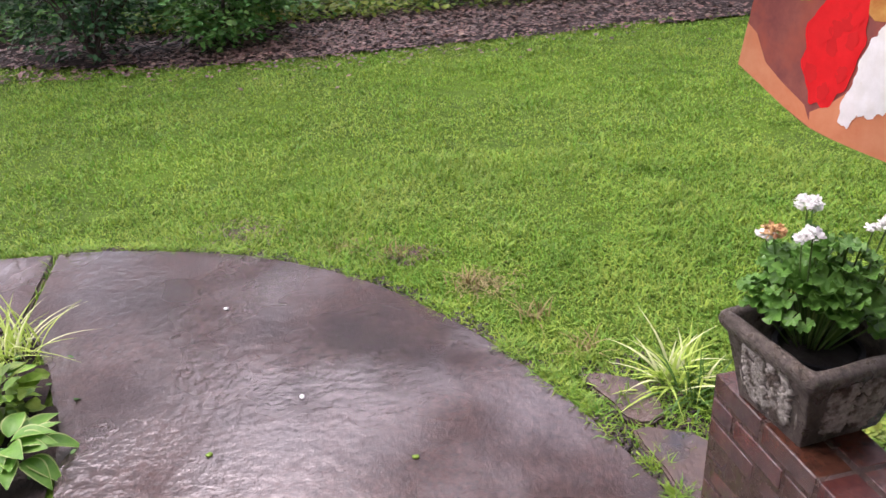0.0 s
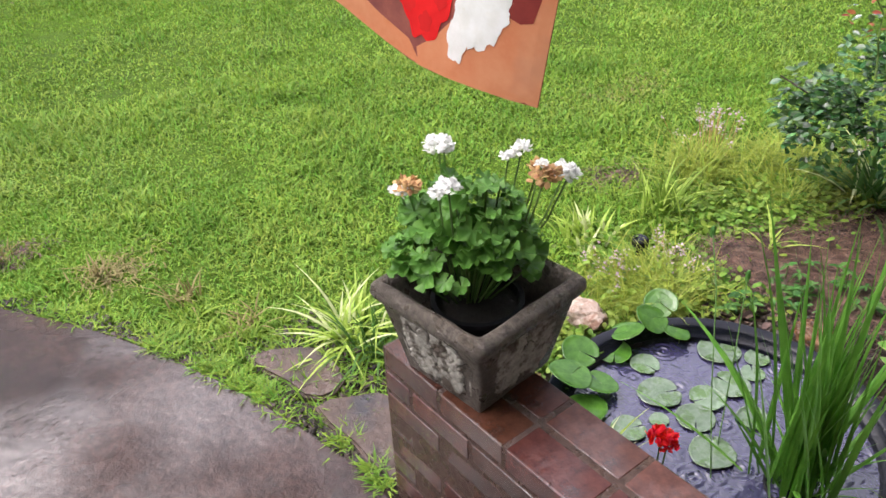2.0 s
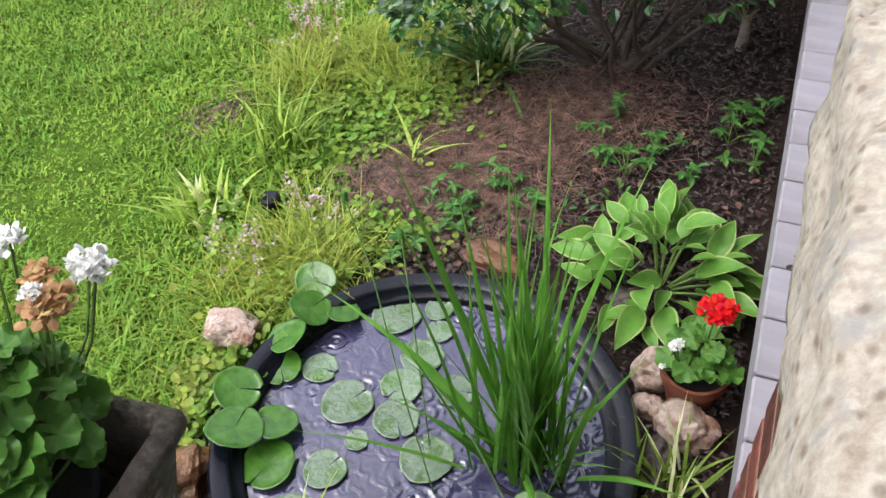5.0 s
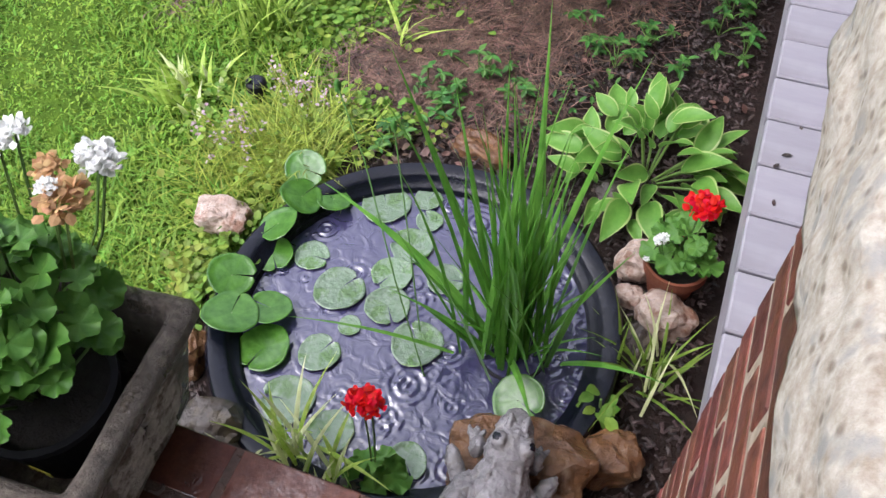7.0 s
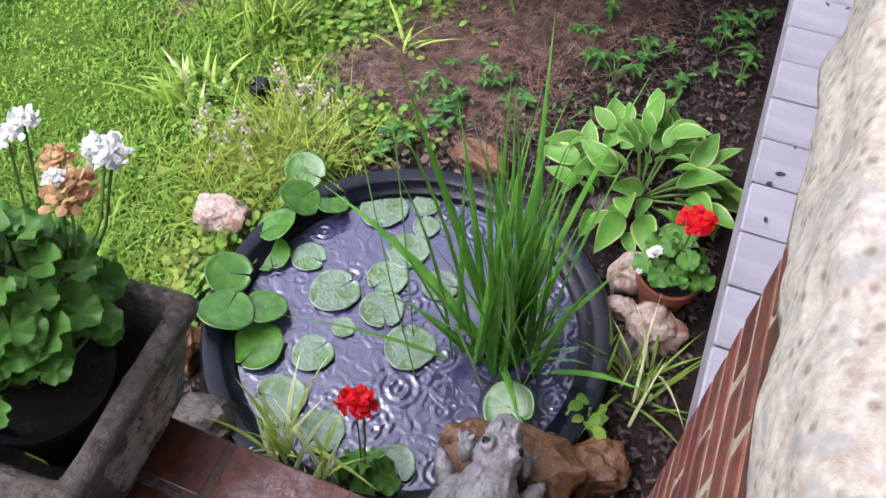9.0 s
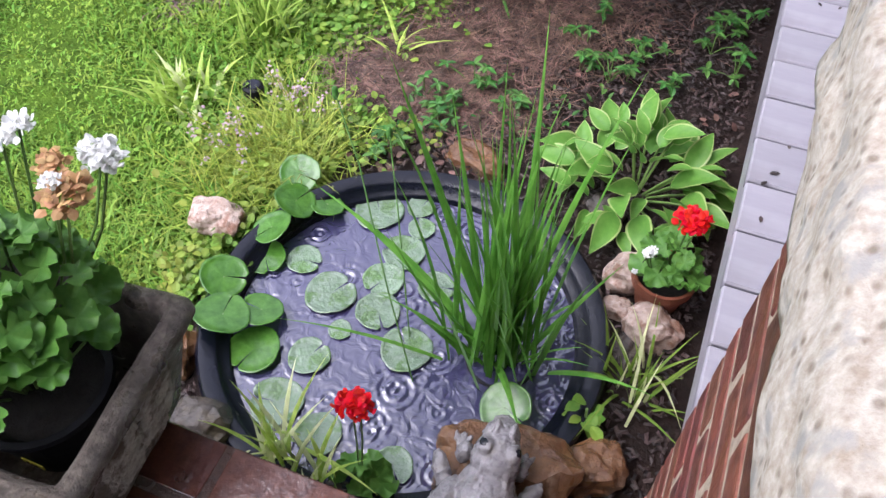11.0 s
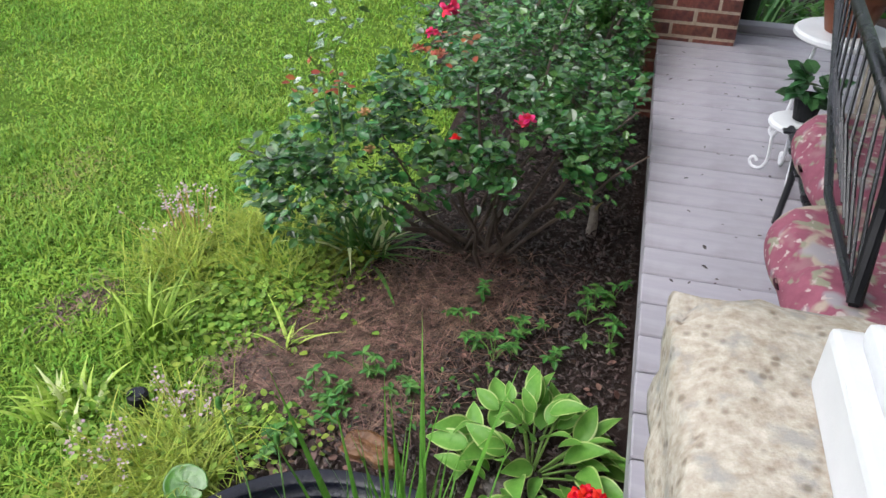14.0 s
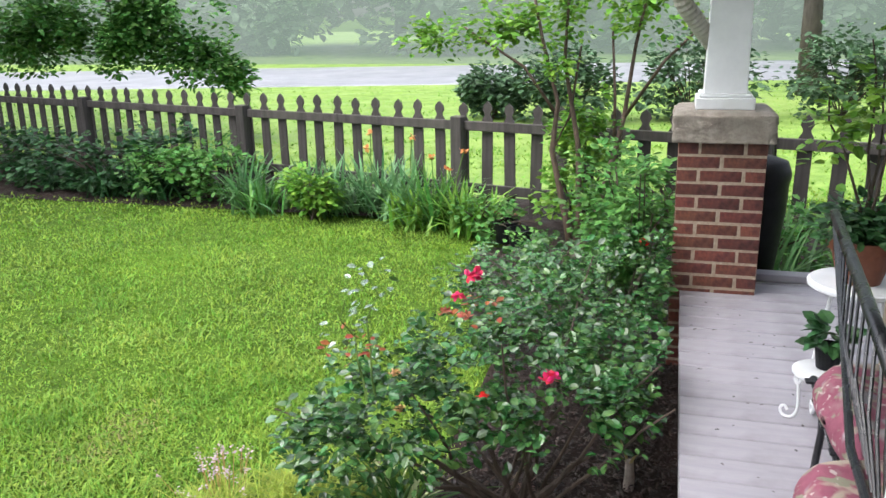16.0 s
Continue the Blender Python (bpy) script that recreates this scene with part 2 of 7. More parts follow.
def leaf(width=0.55, fold=0.12, droop=0.15, n=3):
    """An oval leaf along y with a folded midrib; unit length."""
    ys = [0, 0.25, 0.55, 0.82, 1.0] if n >= 4 else [0, 0.3, 0.7, 1.0]
    ws = [0.06, 0.42, 0.5, 0.28, 0] if n >= 4 else [0.06, 0.45, 0.38, 0]
    v, q = [], []
    for y, w in zip(ys[:-1], ws[:-1]):
        z = -droop * y * y
        v += [(-w * width, y, z + fold * w), (0, y, z), (w * width, y, z + fold * w)]
    v.append((0, 1, -droop))
    m = len(ys) - 1
    for k in range(m - 1):
        a = 3 * k
        q += [(a, a + 1, a + 4, a + 3), (a + 1, a + 2, a + 5, a + 4)]
    a = 3 * (m - 1)
    return np.array(v), [q, [(a, a + 1, a + 3), (a + 1, a + 2, a + 3)]]


def tube(geo, pts, rad, n=8, cap=True):
    """A round tube along points, with a radius at each."""
    pts = [Vector(p) for p in pts]
    rad = [rad] * len(pts) if isinstance(rad, (int, float)) else rad
    rings, up = [], Vector((0.31, 0.17, 0.93))
    for i, p in enumerate(pts):
        d = (pts[min(i + 1, len(pts) - 1)] - pts[max(i - 1, 0)]).normalized()
        a = d.cross(up)
        a = a.normalized() if a.length > 0.05 else d.orthogonal().normalized()
        b = d.cross(a)
        rings += [p + (a * math.cos(2 * math.pi * k / n) + b * math.sin(2 * math.pi * k / n)) * rad[i] for k in range(n)]
    q = [(i * n + k, i * n + (k + 1) % n, (i + 1) * n + (k + 1) % n, (i + 1) * n + k) for i in range(len(pts) - 1) for k in range(n)]
    f = [q]
    if cap:
        f += [[tuple(range(n))[::-1], tuple(range((len(pts) - 1) * n, len(pts) * n))]]
    return geo.add([tuple(v) for v in rings], f)


def lathe(geo, profile, n=32, at=(0, 0, 0)):
    """A turned shape from (radius, height) pairs."""
    v = [(at[0] + r * math.cos(2 * math.pi * k / n), at[1] + r * math.sin(2 * math.pi * k / n), at[2] + z) for r, z in profile for k in range(n)]
    q = [(i * n + k, i * n + (k + 1) % n, (i + 1) * n + (k + 1) % n, (i + 1) * n + k) for i in range(len(profile) - 1) for k in range(n)]
    return geo.add(v, [q])


def block(sx, sy, sz, bevel=0.004, segs=1, at=(0, 0, 0), taper=1.0):
    """A bevelled box that stands on z = 0 at a place; taper scales its foot."""
    bm = bmesh.new()
    bmesh.ops.create_cube(bm, size=1)
    for v in bm.verts:
        k = taper if v.co.z < 0 else 1.0
        v.co = Vector((v.co.x * sx * k + at[0], v.co.y * sy * k + at[1], (v.co.z + 0.5) * sz + at[2]))
    if bevel:
        bmesh.ops.bevel(bm, geom=bm.edges[:], offset=bevel, segments=segs, affect="EDGES", profile=0.6)
    return bm


def roughen(bm, amount, scale, seed=0.0):
    for v in bm.verts:
        d = noise.noise_vector(v.co * scale + Vector((seed, seed * 1.7, 0)))
        v.co += d * amount
    return bm


def stone_mesh(size, seed, cuts=3, rough=0.22, flat=0.0):
    bm = bmesh.new()
    bmesh.ops.create_icosphere(bm, subdivisions=cuts, radius=1)
    for v in bm.verts:
        p = v.co.copy()
        k = 1 + rough * noise.noise(p * 1.3 + Vector((seed, 0, seed))) + rough * 0.5 * noise.noise(p * 3.1 + Vector((0, seed, 0)))
        p = Vector([max(-0.82, min(0.82, c)) for c in p]) * k
        v.co = Vector((p.x * size[0], p.y * size[1], p.z * size[2]))
    return bm


rng = np.random.default_rng(7)


def inside(poly, x, y):
    """Which points lie inside a polygon."""
    c = np.zeros(np.shape(x), bool)
    j = len(poly) - 1
    for i in range(len(poly)):
        (xi, yi), (xj, yj) = poly[i], poly[j]
        hit = ((yi > y) != (yj > y)) & (x < (xj - xi) * (y - yi) / (yj - yi + 1e-12) + xi)
        c ^= hit
        j = i
    return c


def smooth_outline(pts, per=6, closed=False):
    out, n = [], len(pts)
    for i in range(n if closed else n - 1):
        p0, p1, p2, p3 = [np.array(pts[(i + k) % n] if closed else pts[min(max(i + k, 0), n - 1)], float) for k in (-1, 0, 1, 2)]
        for s in range(per):
            t = s / per
            out.append(tuple(0.5 * (2 * p1 + (p2 - p0) * t + (2 * p0 - 5 * p1 + 4 * p2 - p3) * t * t + (3 * p1 - p0 - 3 * p2 + p3) * t ** 3)))
    if not closed:
        out.append(tuple(pts[-1]))
    return out


def slab(name, outline, z0, z1, material, bevel=0.01):
    """A flat slab with an outline in plan."""
    bm = bmesh.new()
    vs = [bm.verts.new((x, y, z1)) for x, y in outline]
    f = bm.faces.new(vs)
    if f.normal.z < 0:
        f.normal_flip()
    r = bmesh.ops.extrude_face_region(bm, geom=[f])
    for e in r["geom"]:
        if isinstance(e, bmesh.types.BMVert):
            e.co.z = z0
    bmesh.ops.recalc_face_normals(bm, faces=bm.faces[:])
    if bevel:
        bmesh.ops.bevel(bm, geom=[e for e in bm.edges if all(abs(v.co.z - z1) < 1e-5 for v in e.verts)], offset=bevel, segments=2, affect="EDGES")
    return part(name, bm, material)


# ---- ground, lawn, beds ----
def ground_height(x, y):
    return 0.018 * np.sin(x * 0.9 + 0.4) * np.cos(y * 0.7) * np.clip((np.hypot(x + 0.5, y - 2) - 2.5) / 3, 0, 1)


g = Geo()
xs = np.concatenate([[-900, -200, -60, -30, -20, -15], np.arange(-12, 6.1, 0.4), [9, 20, 60, 200, 900]])
ys = np.concatenate([[-900, -200, -60, -20, -8], np.arange(-4, 12.1, 0.4), [14, 18, 26, 60, 200, 900]])
gx, gy = np.meshgrid(xs, ys)
nx, ny = len(xs), len(ys)
near = (np.abs(gx + 3) < 9) & (gy > -4) & (gy < 12)
g.add(np.stack([gx, gy, GROUND + np.where(near, ground_height(gx, gy), 0)], -1),
      [[(j * nx + i, j * nx + i + 1, (j + 1) * nx + i + 1, (j + 1) * nx + i) for j in range(ny - 1) for i in range(nx - 1)]])
tagged(part("ground", g, M_SOIL, smooth=True), "grassy garden soil reaching to the horizon", "ground", kind="structure")

WALK = smooth_outline([(-0.62, 1.64), (-1.07, 1.65), (-1.24, 1.64), (-1.58, 1.57), (-1.93, 1.46), (-2.36, 1.27), (-2.82, 0.96), (-3.23, 0.48), (-3.49, -0.11), (-3.58, -0.49)], 5)
WALK = WALK + [(-2.83, -0.50)] + smooth_outline([(-2.56, -0.37), (-2.30, -0.29), (-1.95, -0.21), (-1.4, -0.15), (-0.62, -0.15)], 3)
tagged(slab("pavement", WALK, GROUND - 0.1, GROUND + 0.022, M_CONCRETE, 0.012), "wet brown-grey concrete garden walk with worn patches", "path", kind="structure")
WALK_SOUTH = [(-3.585, -0.505), (-3.62, -0.77), (-3.75, -1.6), (-3.9, -3.2), (-4.0, -6), (-2.95, -6), (-2.85, -3.2), (-2.78, -1.6), (-2.80, -0.9), (-2.835, -0.515)]
tagged(slab("pavement", WALK_SOUTH, GROUND - 0.1, GROUND + 0.016, M_CONCRETE, 0.012), "wet concrete slab beyond a cracked joint", "path", kind="structure")

BED = smooth_outline([(0.1, 1.2), (0.1, 7.6), (-0.9, 7.9), (-1.5, 7.3), (-1.25, 6.3), (-0.95, 5.5), (-0.86, 4.8), (-0.89, 4.2), (-0.94, 3.85), (-1.0, 3.62), (-1.13, 3.3),
                      (-1.12, 3.12), (-0.98, 3.0), (-1.0, 2.7), (-1.12, 2.3), (-0.98, 1.86), (-0.95, 1.6)], 4, True)
BED = [(min(x, 0.1), y) for x, y in BED]
FARBED = smooth_outline([(-7.8, 6.3), (-7.85, 4.6), (-7.7, 3.2), (-7.7, 1.7), (-7.65, 0.6), (-8.05, -0.5), (-8.6, -1.9), (-9.5, -4), (-13, -5), (-14, 8), (-9, 7.6)], 5, True)
FENCEBED = smooth_outline([(-9.2, 8.9), (-6.6, 8.55), (-5.2, 8.55), (-3.9, 8.4), (-2.3, 8.4), (-1.6, 8.2), (-1.0, 7.6), (1.5, 7.2), (1.6, 8.4), (-1.0, 9.1), (-4.5, 9.9), (-9, 10.9)], 4, True)


def bed_sheet(name, outline, height, material, label, step=0.12, wave=0.02):
    """Loose, uneven ground inside an outline."""
    a = np.array(outline)
    bx, by = np.meshgrid(np.arange(a[:, 0].min(), a[:, 0].max() + step, step), np.arange(a[:, 1].min(), a[:, 1].max() + step, step))
    ok = inside(outline, bx, by)
    z = GROUND + height + wave * np.array([noise.noise(Vector((p * 3.1, q * 3.1, 0))) for p, q in zip(bx.ravel(), by.ravel())]).reshape(bx.shape)
    h, w = bx.shape
    faces = [(j * w + i, j * w + i + 1, (j + 1) * w + i + 1, (j + 1) * w + i) for j in range(h - 1) for i in range(w - 1)
             if ok[j, i] or ok[j, i + 1] or ok[j + 1, i] or ok[j + 1, i + 1]]
    geo = Geo().add(np.stack([bx, by, z], -1), [faces])
    return tagged(part(name, geo, material, smooth=True), label, "bed", kind="structure")


bed_sheet("ground", BED, 0.026, M_MULCH, "dark damp mulch bed along the porch", 0.08)
bed_sheet("ground", FARBED, 0.022, M_MULCH, "leaf-littered shady bed at the lawn's far edge", 0.2, 0.008)
bed_sheet("ground", FENCEBED, 0.022, M_MULCH, "planting bed along the picket fence", 0.2, 0.008)


def grass_field(name, n, box, hmin, hmax, width, label, material=None, keep=None, lean=0.9):
    x, y = rng.uniform(box[0], box[1], n), rng.uniform(box[2], box[3], n)
    ok = ~(inside(WALK, x, y) | inside(WALK_SOUTH, x, y) | inside(BED, x, y) | inside(FARBED, x, y) | inside(FENCEBED, x, y))
    ok &= (x < -0.02) | (y > 6.2)
    ok &= np.hypot(x + 0.62, y - 2.42) > 0.5
    ok &= ~((x > -1.1) & (y > 1.6) & (y < 1.95)) & ~((x > -0.7) & (y < 1.66)) & ~((x > -2.5) & (y < -0.1))
    if keep is not None:
        ok &= keep(x, y)
    x, y = x[ok], y[ok]
    n = len(x)
    patch = np.array([noise.noise(Vector((a * 1.6, b * 1.6, 3))) + 0.6 * noise.noise(Vector((a * 6, b * 6, 7))) for a, b in zip(x, y)])
    h = rng.uniform(hmin, hmax, n) * (1 + 0.8 * patch).clip(0.35, 2)
    geo = Geo()
    third = n // 3
    for k in range(3):
        s = slice(k * third, (k + 1) * third if k < 2 else n)
        tv, tf = blade((0.3, 0.7, 1.1)[k], 2)
        scatter(geo, tv, tf, np.stack([x[s], y[s], GROUND - 0.004 + np.where((y[s] < 12) & (x[s] > -12), ground_height(x[s], y[s]), 0)], -1),
                rots(rng.uniform(0, 6.283, len(x[s])), -np.abs(rng.normal(0.2, lean * 0.5, len(x[s])).clip(-1.2, 1.2))),
                np.stack([width * rng.uniform(0.6, 1.3, len(x[s])), h[s], h[s]], -1))
    return tagged(part(name, geo, material or M_GRASS), label, "grass", kind="stuff")


def dist_keep(lo, hi):
    return lambda x, y: (np.hypot(x + 0.1, y - 1.4) >= lo) & (np.hypot(x + 0.1, y - 1.4) < hi)


grass_field("lawn_grass", 300000, (-4.6, -0.2, -1.4, 5.9), 0.022, 0.060, 0.0075, "short wet bright green lawn grass", keep=dist_keep(0.5, 4.3))
grass_field("lawn_grass", 340000, (-8.2, 0.0, -4.0, 9.0), 0.022, 0.05, 0.0095, "short wet bright green lawn grass", keep=dist_keep(4.3, 8.2))
grass_field("lawn_grass", 200000, (-14, 3.0, -6.0, 13.0), 0.03, 0.06, 0.018, "short bright green lawn grass farther off", keep=dist_keep(8.2, 15))

# ---- road and far verge ----
ROAD_A, ROAD_B = Vector((-16.0, 20.3)), Vector((3.6, 24.3))
rd = (ROAD_B - ROAD_A).normalized()
rn = Vector((-rd.y, rd.x))
g = Geo()
seg = [(ROAD_A - rd * 150 + rn * o, z) for o, z in ((0, GROUND + 0.02), (0.05, GROUND + 0.05), (7.2, GROUND + 0.09), (7.25, GROUND + 0.02))]
seg2 = [(ROAD_B + rd * 150 + rn * o, z) for o, z in ((0, GROUND + 0.02), (0.05, GROUND + 0.05), (7.2, GROUND + 0.09), (7.25, GROUND + 0.02))]
g.add([(p.x, p.y, z) for p, z in seg + seg2], [[(k, 4 + k, 5 + k, k + 1) for k in range(3)]])
tagged(part("road", g, M_ROAD), "wet asphalt road beyond the fence, painted pale with sky sheen", "road", kind="structure")


# ---- masonry ----
def brick_mesh(sx, sy, sz, seed):
    bm = roughen(block(sx, sy, sz, 0.003), 0.0016, 34, seed)
    me = bpy.data.meshes.new("brick")
    bm.to_mesh(me)
    bm.free()
    return me


COURSE, LONG, SHORT, TALL = 0.0677, 0.194, 0.093, 0.0567
BRICKS = {}


def lay(parent, x, y, z, along_y, material, seed, length=LONG):
    key = (along_y, material.name, seed % 4, length)
    if key not in BRICKS:
        s = (SHORT, length, TALL) if along_y else (length, SHORT, TALL)
        BRICKS[key] = brick_mesh(*s, 3.7 * (seed % 4) + length)
        BRICKS[key].materials.append(material)
    ob = new("brick", BRICKS[key])
    ob.parent = parent
    ob.location = (x + rng.uniform(-0.0012, 0.0012), y + rng.uniform(-0.0012, 0.0012), z)
    return ob


PIER, PIER_LONG = 0.41, 0.197


def brick_pier(y0, label, cap_material, cap_label, seed, x0=-0.045):
    """A square porch pier of brick with a rough stone cap and the foot of a white column."""
    t = thing("porch_pier", (x0 + PIER / 2, y0 + PIER / 2, GROUND), label, "pier", "porch piers")
    part("mortar_core", block(PIER - 0.0032, PIER - 0.0032, 1.212, 0.0), M_MORTAR, t)
    h = PIER / 2
    for c in range(18):
        z = 0.006 + c * COURSE
        if z + TALL > 1.222:
            break
        a, b = h - SHORT / 2, h - PIER_LONG / 2
        if c % 2 == seed % 2:
            spots = [(-b, -a, 0), (b, -a, 0), (-b, a, 0), (b, a, 0), (-a, 0, 1), (a, 0, 1)]
        else:
            spots = [(-a, -b, 1), (-a, b, 1), (a, -b, 1), (a, b, 1), (0, -a, 0), (0, a, 0)]
        for k, (bx, by, al) in enumerate(spots):
            lay(t, bx, by, z, bool(al), M_BRICK, c * 3 + k, PIER_LONG)
    bm = bmesh.new()
    bmesh.ops.create_cube(bm, size=1)
    bmesh.ops.subdivide_edges(bm, edges=bm.edges[:], cuts=22, use_grid_fill=True)
    for v in bm.verts:
        p = Vector((v.co.x * 0.475, v.co.y * (0.49 if seed == 1 else 0.475), (v.co.z + 0.5) * 0.148))
        side = max(abs(v.co.x), abs(v.co.y)) > 0.49
        n1 = noise.noise(p * 9 + Vector((seed, 0, 0))) * 0.011 + noise.noise(p * 28 + Vector((0, seed, 0))) * 0.0075 + noise.noise(p * 70) * 0.0025
        d = Vector((v.co.x, v.co.y, 0)).normalized() * (n1 * (1.0 if side else 0.15))
        edge = max(abs(v.co.x), abs(v.co.y))
        p += d
        p.z += noise.noise(p * 35 + Vector((5, 5, seed))) * (0.0028 if v.co.z > 0.49 else 0.001)
        if v.co.z > 0.30 and edge > 0.40:
            k = (edge - 0.40) / 0.10 * (v.co.z - 0.30) / 0.20
            p.z -= 0.016 * k * k * (1 + 0.6 * noise.noise(p * 20))
            p.xy *= 1 - 0.030 * k * k * (1 + 0.8 * noise.noise(p * 14))
        if seed == 1 and p.x < 0:
            p.x -= 0.005 * min(1, -p.x / 0.2)
        v.co = p
    cap = part("stone_cap", bm, cap_material, t, cap_label, smooth=True)
    cap.location = (0, 0, 1.217)
    return t


near_pier = brick_pier(1.70, "red brick porch pier with a thick pitted limestone cap", M_CAPSTONE, "thick pale pitted limestone cap", 1, -0.027)
far_pier = brick_pier(5.575, "red brick porch pier with a grey rough stone cap", M_GREYCAP, "grey rough-split stone cap", 2)


def white_column(x, y, label):
    """A tapering square column on its plinth."""
    t = thing("porch_column", (x, y, 0.915), label, "column", "porch columns")
    part("plinth", block(0.275, 0.275, 0.055, 0.006, 2), M_WHITE, t)
    part("moulding", block(0.245, 0.245, 0.02, 0.008, 2, (0, 0, 0.055)), M_WHITE, t)
    part("shaft", block(0.165, 0.165, 1.43, 0.005, 2, (0, 0, 0.075), taper=1.22), M_WHITE, t)
    return t


white_column(0.165, 1.895, "white painted tapering square porch column on a stone cap")
white_column(0.16, 5.78, "white painted tapering square porch column on a stone cap")

# wing wall beside the steps
wall = thing("wing_wall", (-0.55, 1.76, GROUND), "low wet dark red brick wing wall beside the steps", "wall")
part("mortar_core", block(1.003, 0.1966, 0.5334, 0.0, at=(-0.0, 0, 0)), M_WETMORTAR, wall)
for c in range(8):
    off = 0.0 if c % 2 else LONG / 2
    for row in (-0.0525, 0.0525):
        x = -0.50
        first = True
        while x < 0.499:
            ln = LONG
            if first and off:
                ln = LONG / 2 - 0.005
            ln = min(ln, 0.503 - x)
            if ln > 0.03:
                lay(wall, x + ln / 2, row, 0.004 + c * COURSE, False, M_WETBRICK, c * 5 + int(x * 9), round(ln, 3))
            x += ln + 0.0097
            first = False

# porch floor of painted boards
# slab below is black, painting in the shade of the board gaps
floor = tagged(part("floor", block(2.3, 8.6, 0.10, 0.0, at=(1.185, 1.56, -0.135)), M_BLACK), "porch floor of painted grey boards", "floor", kind="structure")
bm = block(2.36, 0.1362, 0.032, 0.004, 1, (1.183, 0, -0.032))
board = bpy.data.meshes.new("plank")
bm.to_mesh(board)
bm.free()
board.materials.append(M_PORCH)
for k in range(61):
    y = 2.374 - 0.142 * 36 + 0.071 + k * 0.142
    ob = new("plank", board)
    ob.parent = floor
    ob.location = (rng.uniform(-0.002, 0.002), y, rng.uniform(-0.0012, 0.0012))
tagged(part("trim", block(0.03, 8.6, 0.09, 0.003, at=(0.022, 1.56, -0.125)), M_PORCH), "grey painted board under the porch edge", "trim", kind="structure")
tagged(part("wall_porch_base", block(0.1, 8.6, 0.34, 0.003, at=(0.10, 1.56, GROUND - 0.02)), M_BRICK), "brick foundation below the porch floor", "wall", kind="structure")
tagged(part("trim", block(1.9, 0.09, 0.04, 0.004, at=(1.3, 5.86, 0.0)), M_PORCH), "grey painted curb at the porch's end", "trim", kind="structure")
tagged(part("wall_house", block(0.2, 9.4, 3.2, 0.0, at=(2.45, 1.3, GROUND)), M_WHITE), "white house wall behind the porch", "wall", kind="structure")
tagged(part("ceiling", block(3.05, 9.2, 0.12, 0.0, at=(0.95, 1.4, 2.42)), M_WHITE), "white porch ceiling", "ceiling", kind="structure")
for k in range(2):
    tagged(part("step", roughen(block(0.34, 1.8, 0.15 * (2 - k), 0.012, 2, (-0.20 - 0.33 * k, 0.75, GROUND)), 0.002, 8), M_CONCRETE), "wet concrete porch step", "step", kind="structure")
# flagstones beside the walk
for name, pts in (("slab", [(-1.82, 1.62), (-1.76, 1.78), (-1.66, 1.82), (-1.52, 1.80), (-1.49, 1.70), (-1.62, 1.66)]), ("slab", [(-1.47, 1.67), (-1.45, 1.78), (-1.33, 1.88), (-1.06, 1.86), (-1.05, 1.68), (-1.28, 1.67)])):
    ob = slab("flagstone", [(x + rng.normal(0, 0.006), y + rng.normal(0, 0.006)) for x, y in smooth_outline(pts, 2, True)], GROUND - 0.05, GROUND + 0.03, M_FLAG, 0.008)
    tagged(ob, "reddish weathered flagstone beside the walk", "stone", "flagstones")


# ---- picket fence ----
def picket_outline(w, h):
    half = [(w / 2, 0), (w / 2, h - 0.17), (w * 0.30, h - 0.135), (w * 0.26, h - 0.115), (w * 0.46, h - 0.075), (w * 0.36, h - 0.035), (0, h)]
    return half + [(-x, z) for x, z in half[-2::-1]]


def extruded(outline, t):
    bm = bmesh.new()
    f = bm.faces.new([bm.verts.new((x, -t / 2, z)) for x, z in outline])
    r = bmesh.ops.extrude_face_region(bm, geom=[f])
    for e in r["geom"]:
        if isinstance(e, bmesh.types.BMVert):
            e.co.y += t
    bmesh.ops.recalc_face_normals(bm, faces=bm.faces[:])
    return bm


FA, FB = Vector((-9.2, 10.62)), Vector((3.2, 7.40))
fd = (FB - FA).normalized()
fence = thing("fence", (FA.x, FA.y, GROUND), "weathered dark wooden picket fence with pointed gothic tops", "fence", rz=math.degrees(math.atan2(fd.y, fd.x)))
bm = extruded(picket_outline(0.105, 1.06), 0.02)
picket = bpy.data.meshes.new("picket")
bm.to_mesh(picket)
bm.free()
picket.materials.append(M_FENCE)
length = (FB - FA).length
for k in range(int(length / 0.245)):
    ob = new("picket", picket)
    ob.parent = fence
    ob.matrix_basis = pose(0.12 + k * 0.245, 0.03, rng.uniform(-0.01, 0.01), 0, rng.normal(0, 0.6), rng.normal(0, 1.0))
bm = block(0.115, 0.115, 0.93, 0.008)
post = bpy.data.meshes.new("post")
bm.to_mesh(post)
bm.free()
post.materials.append(M_FENCE)
for k in range(6):
    ob = new("post", post)
    ob.parent = fence
    ob.location = (2.05 + k * 2.7, -0.03, 0)
for z in (0.22, 0.80):
    part("rail", block(length, 0.04, 0.085, 0.004, at=(length / 2, 0.0, z)), M_FENCE, fence)

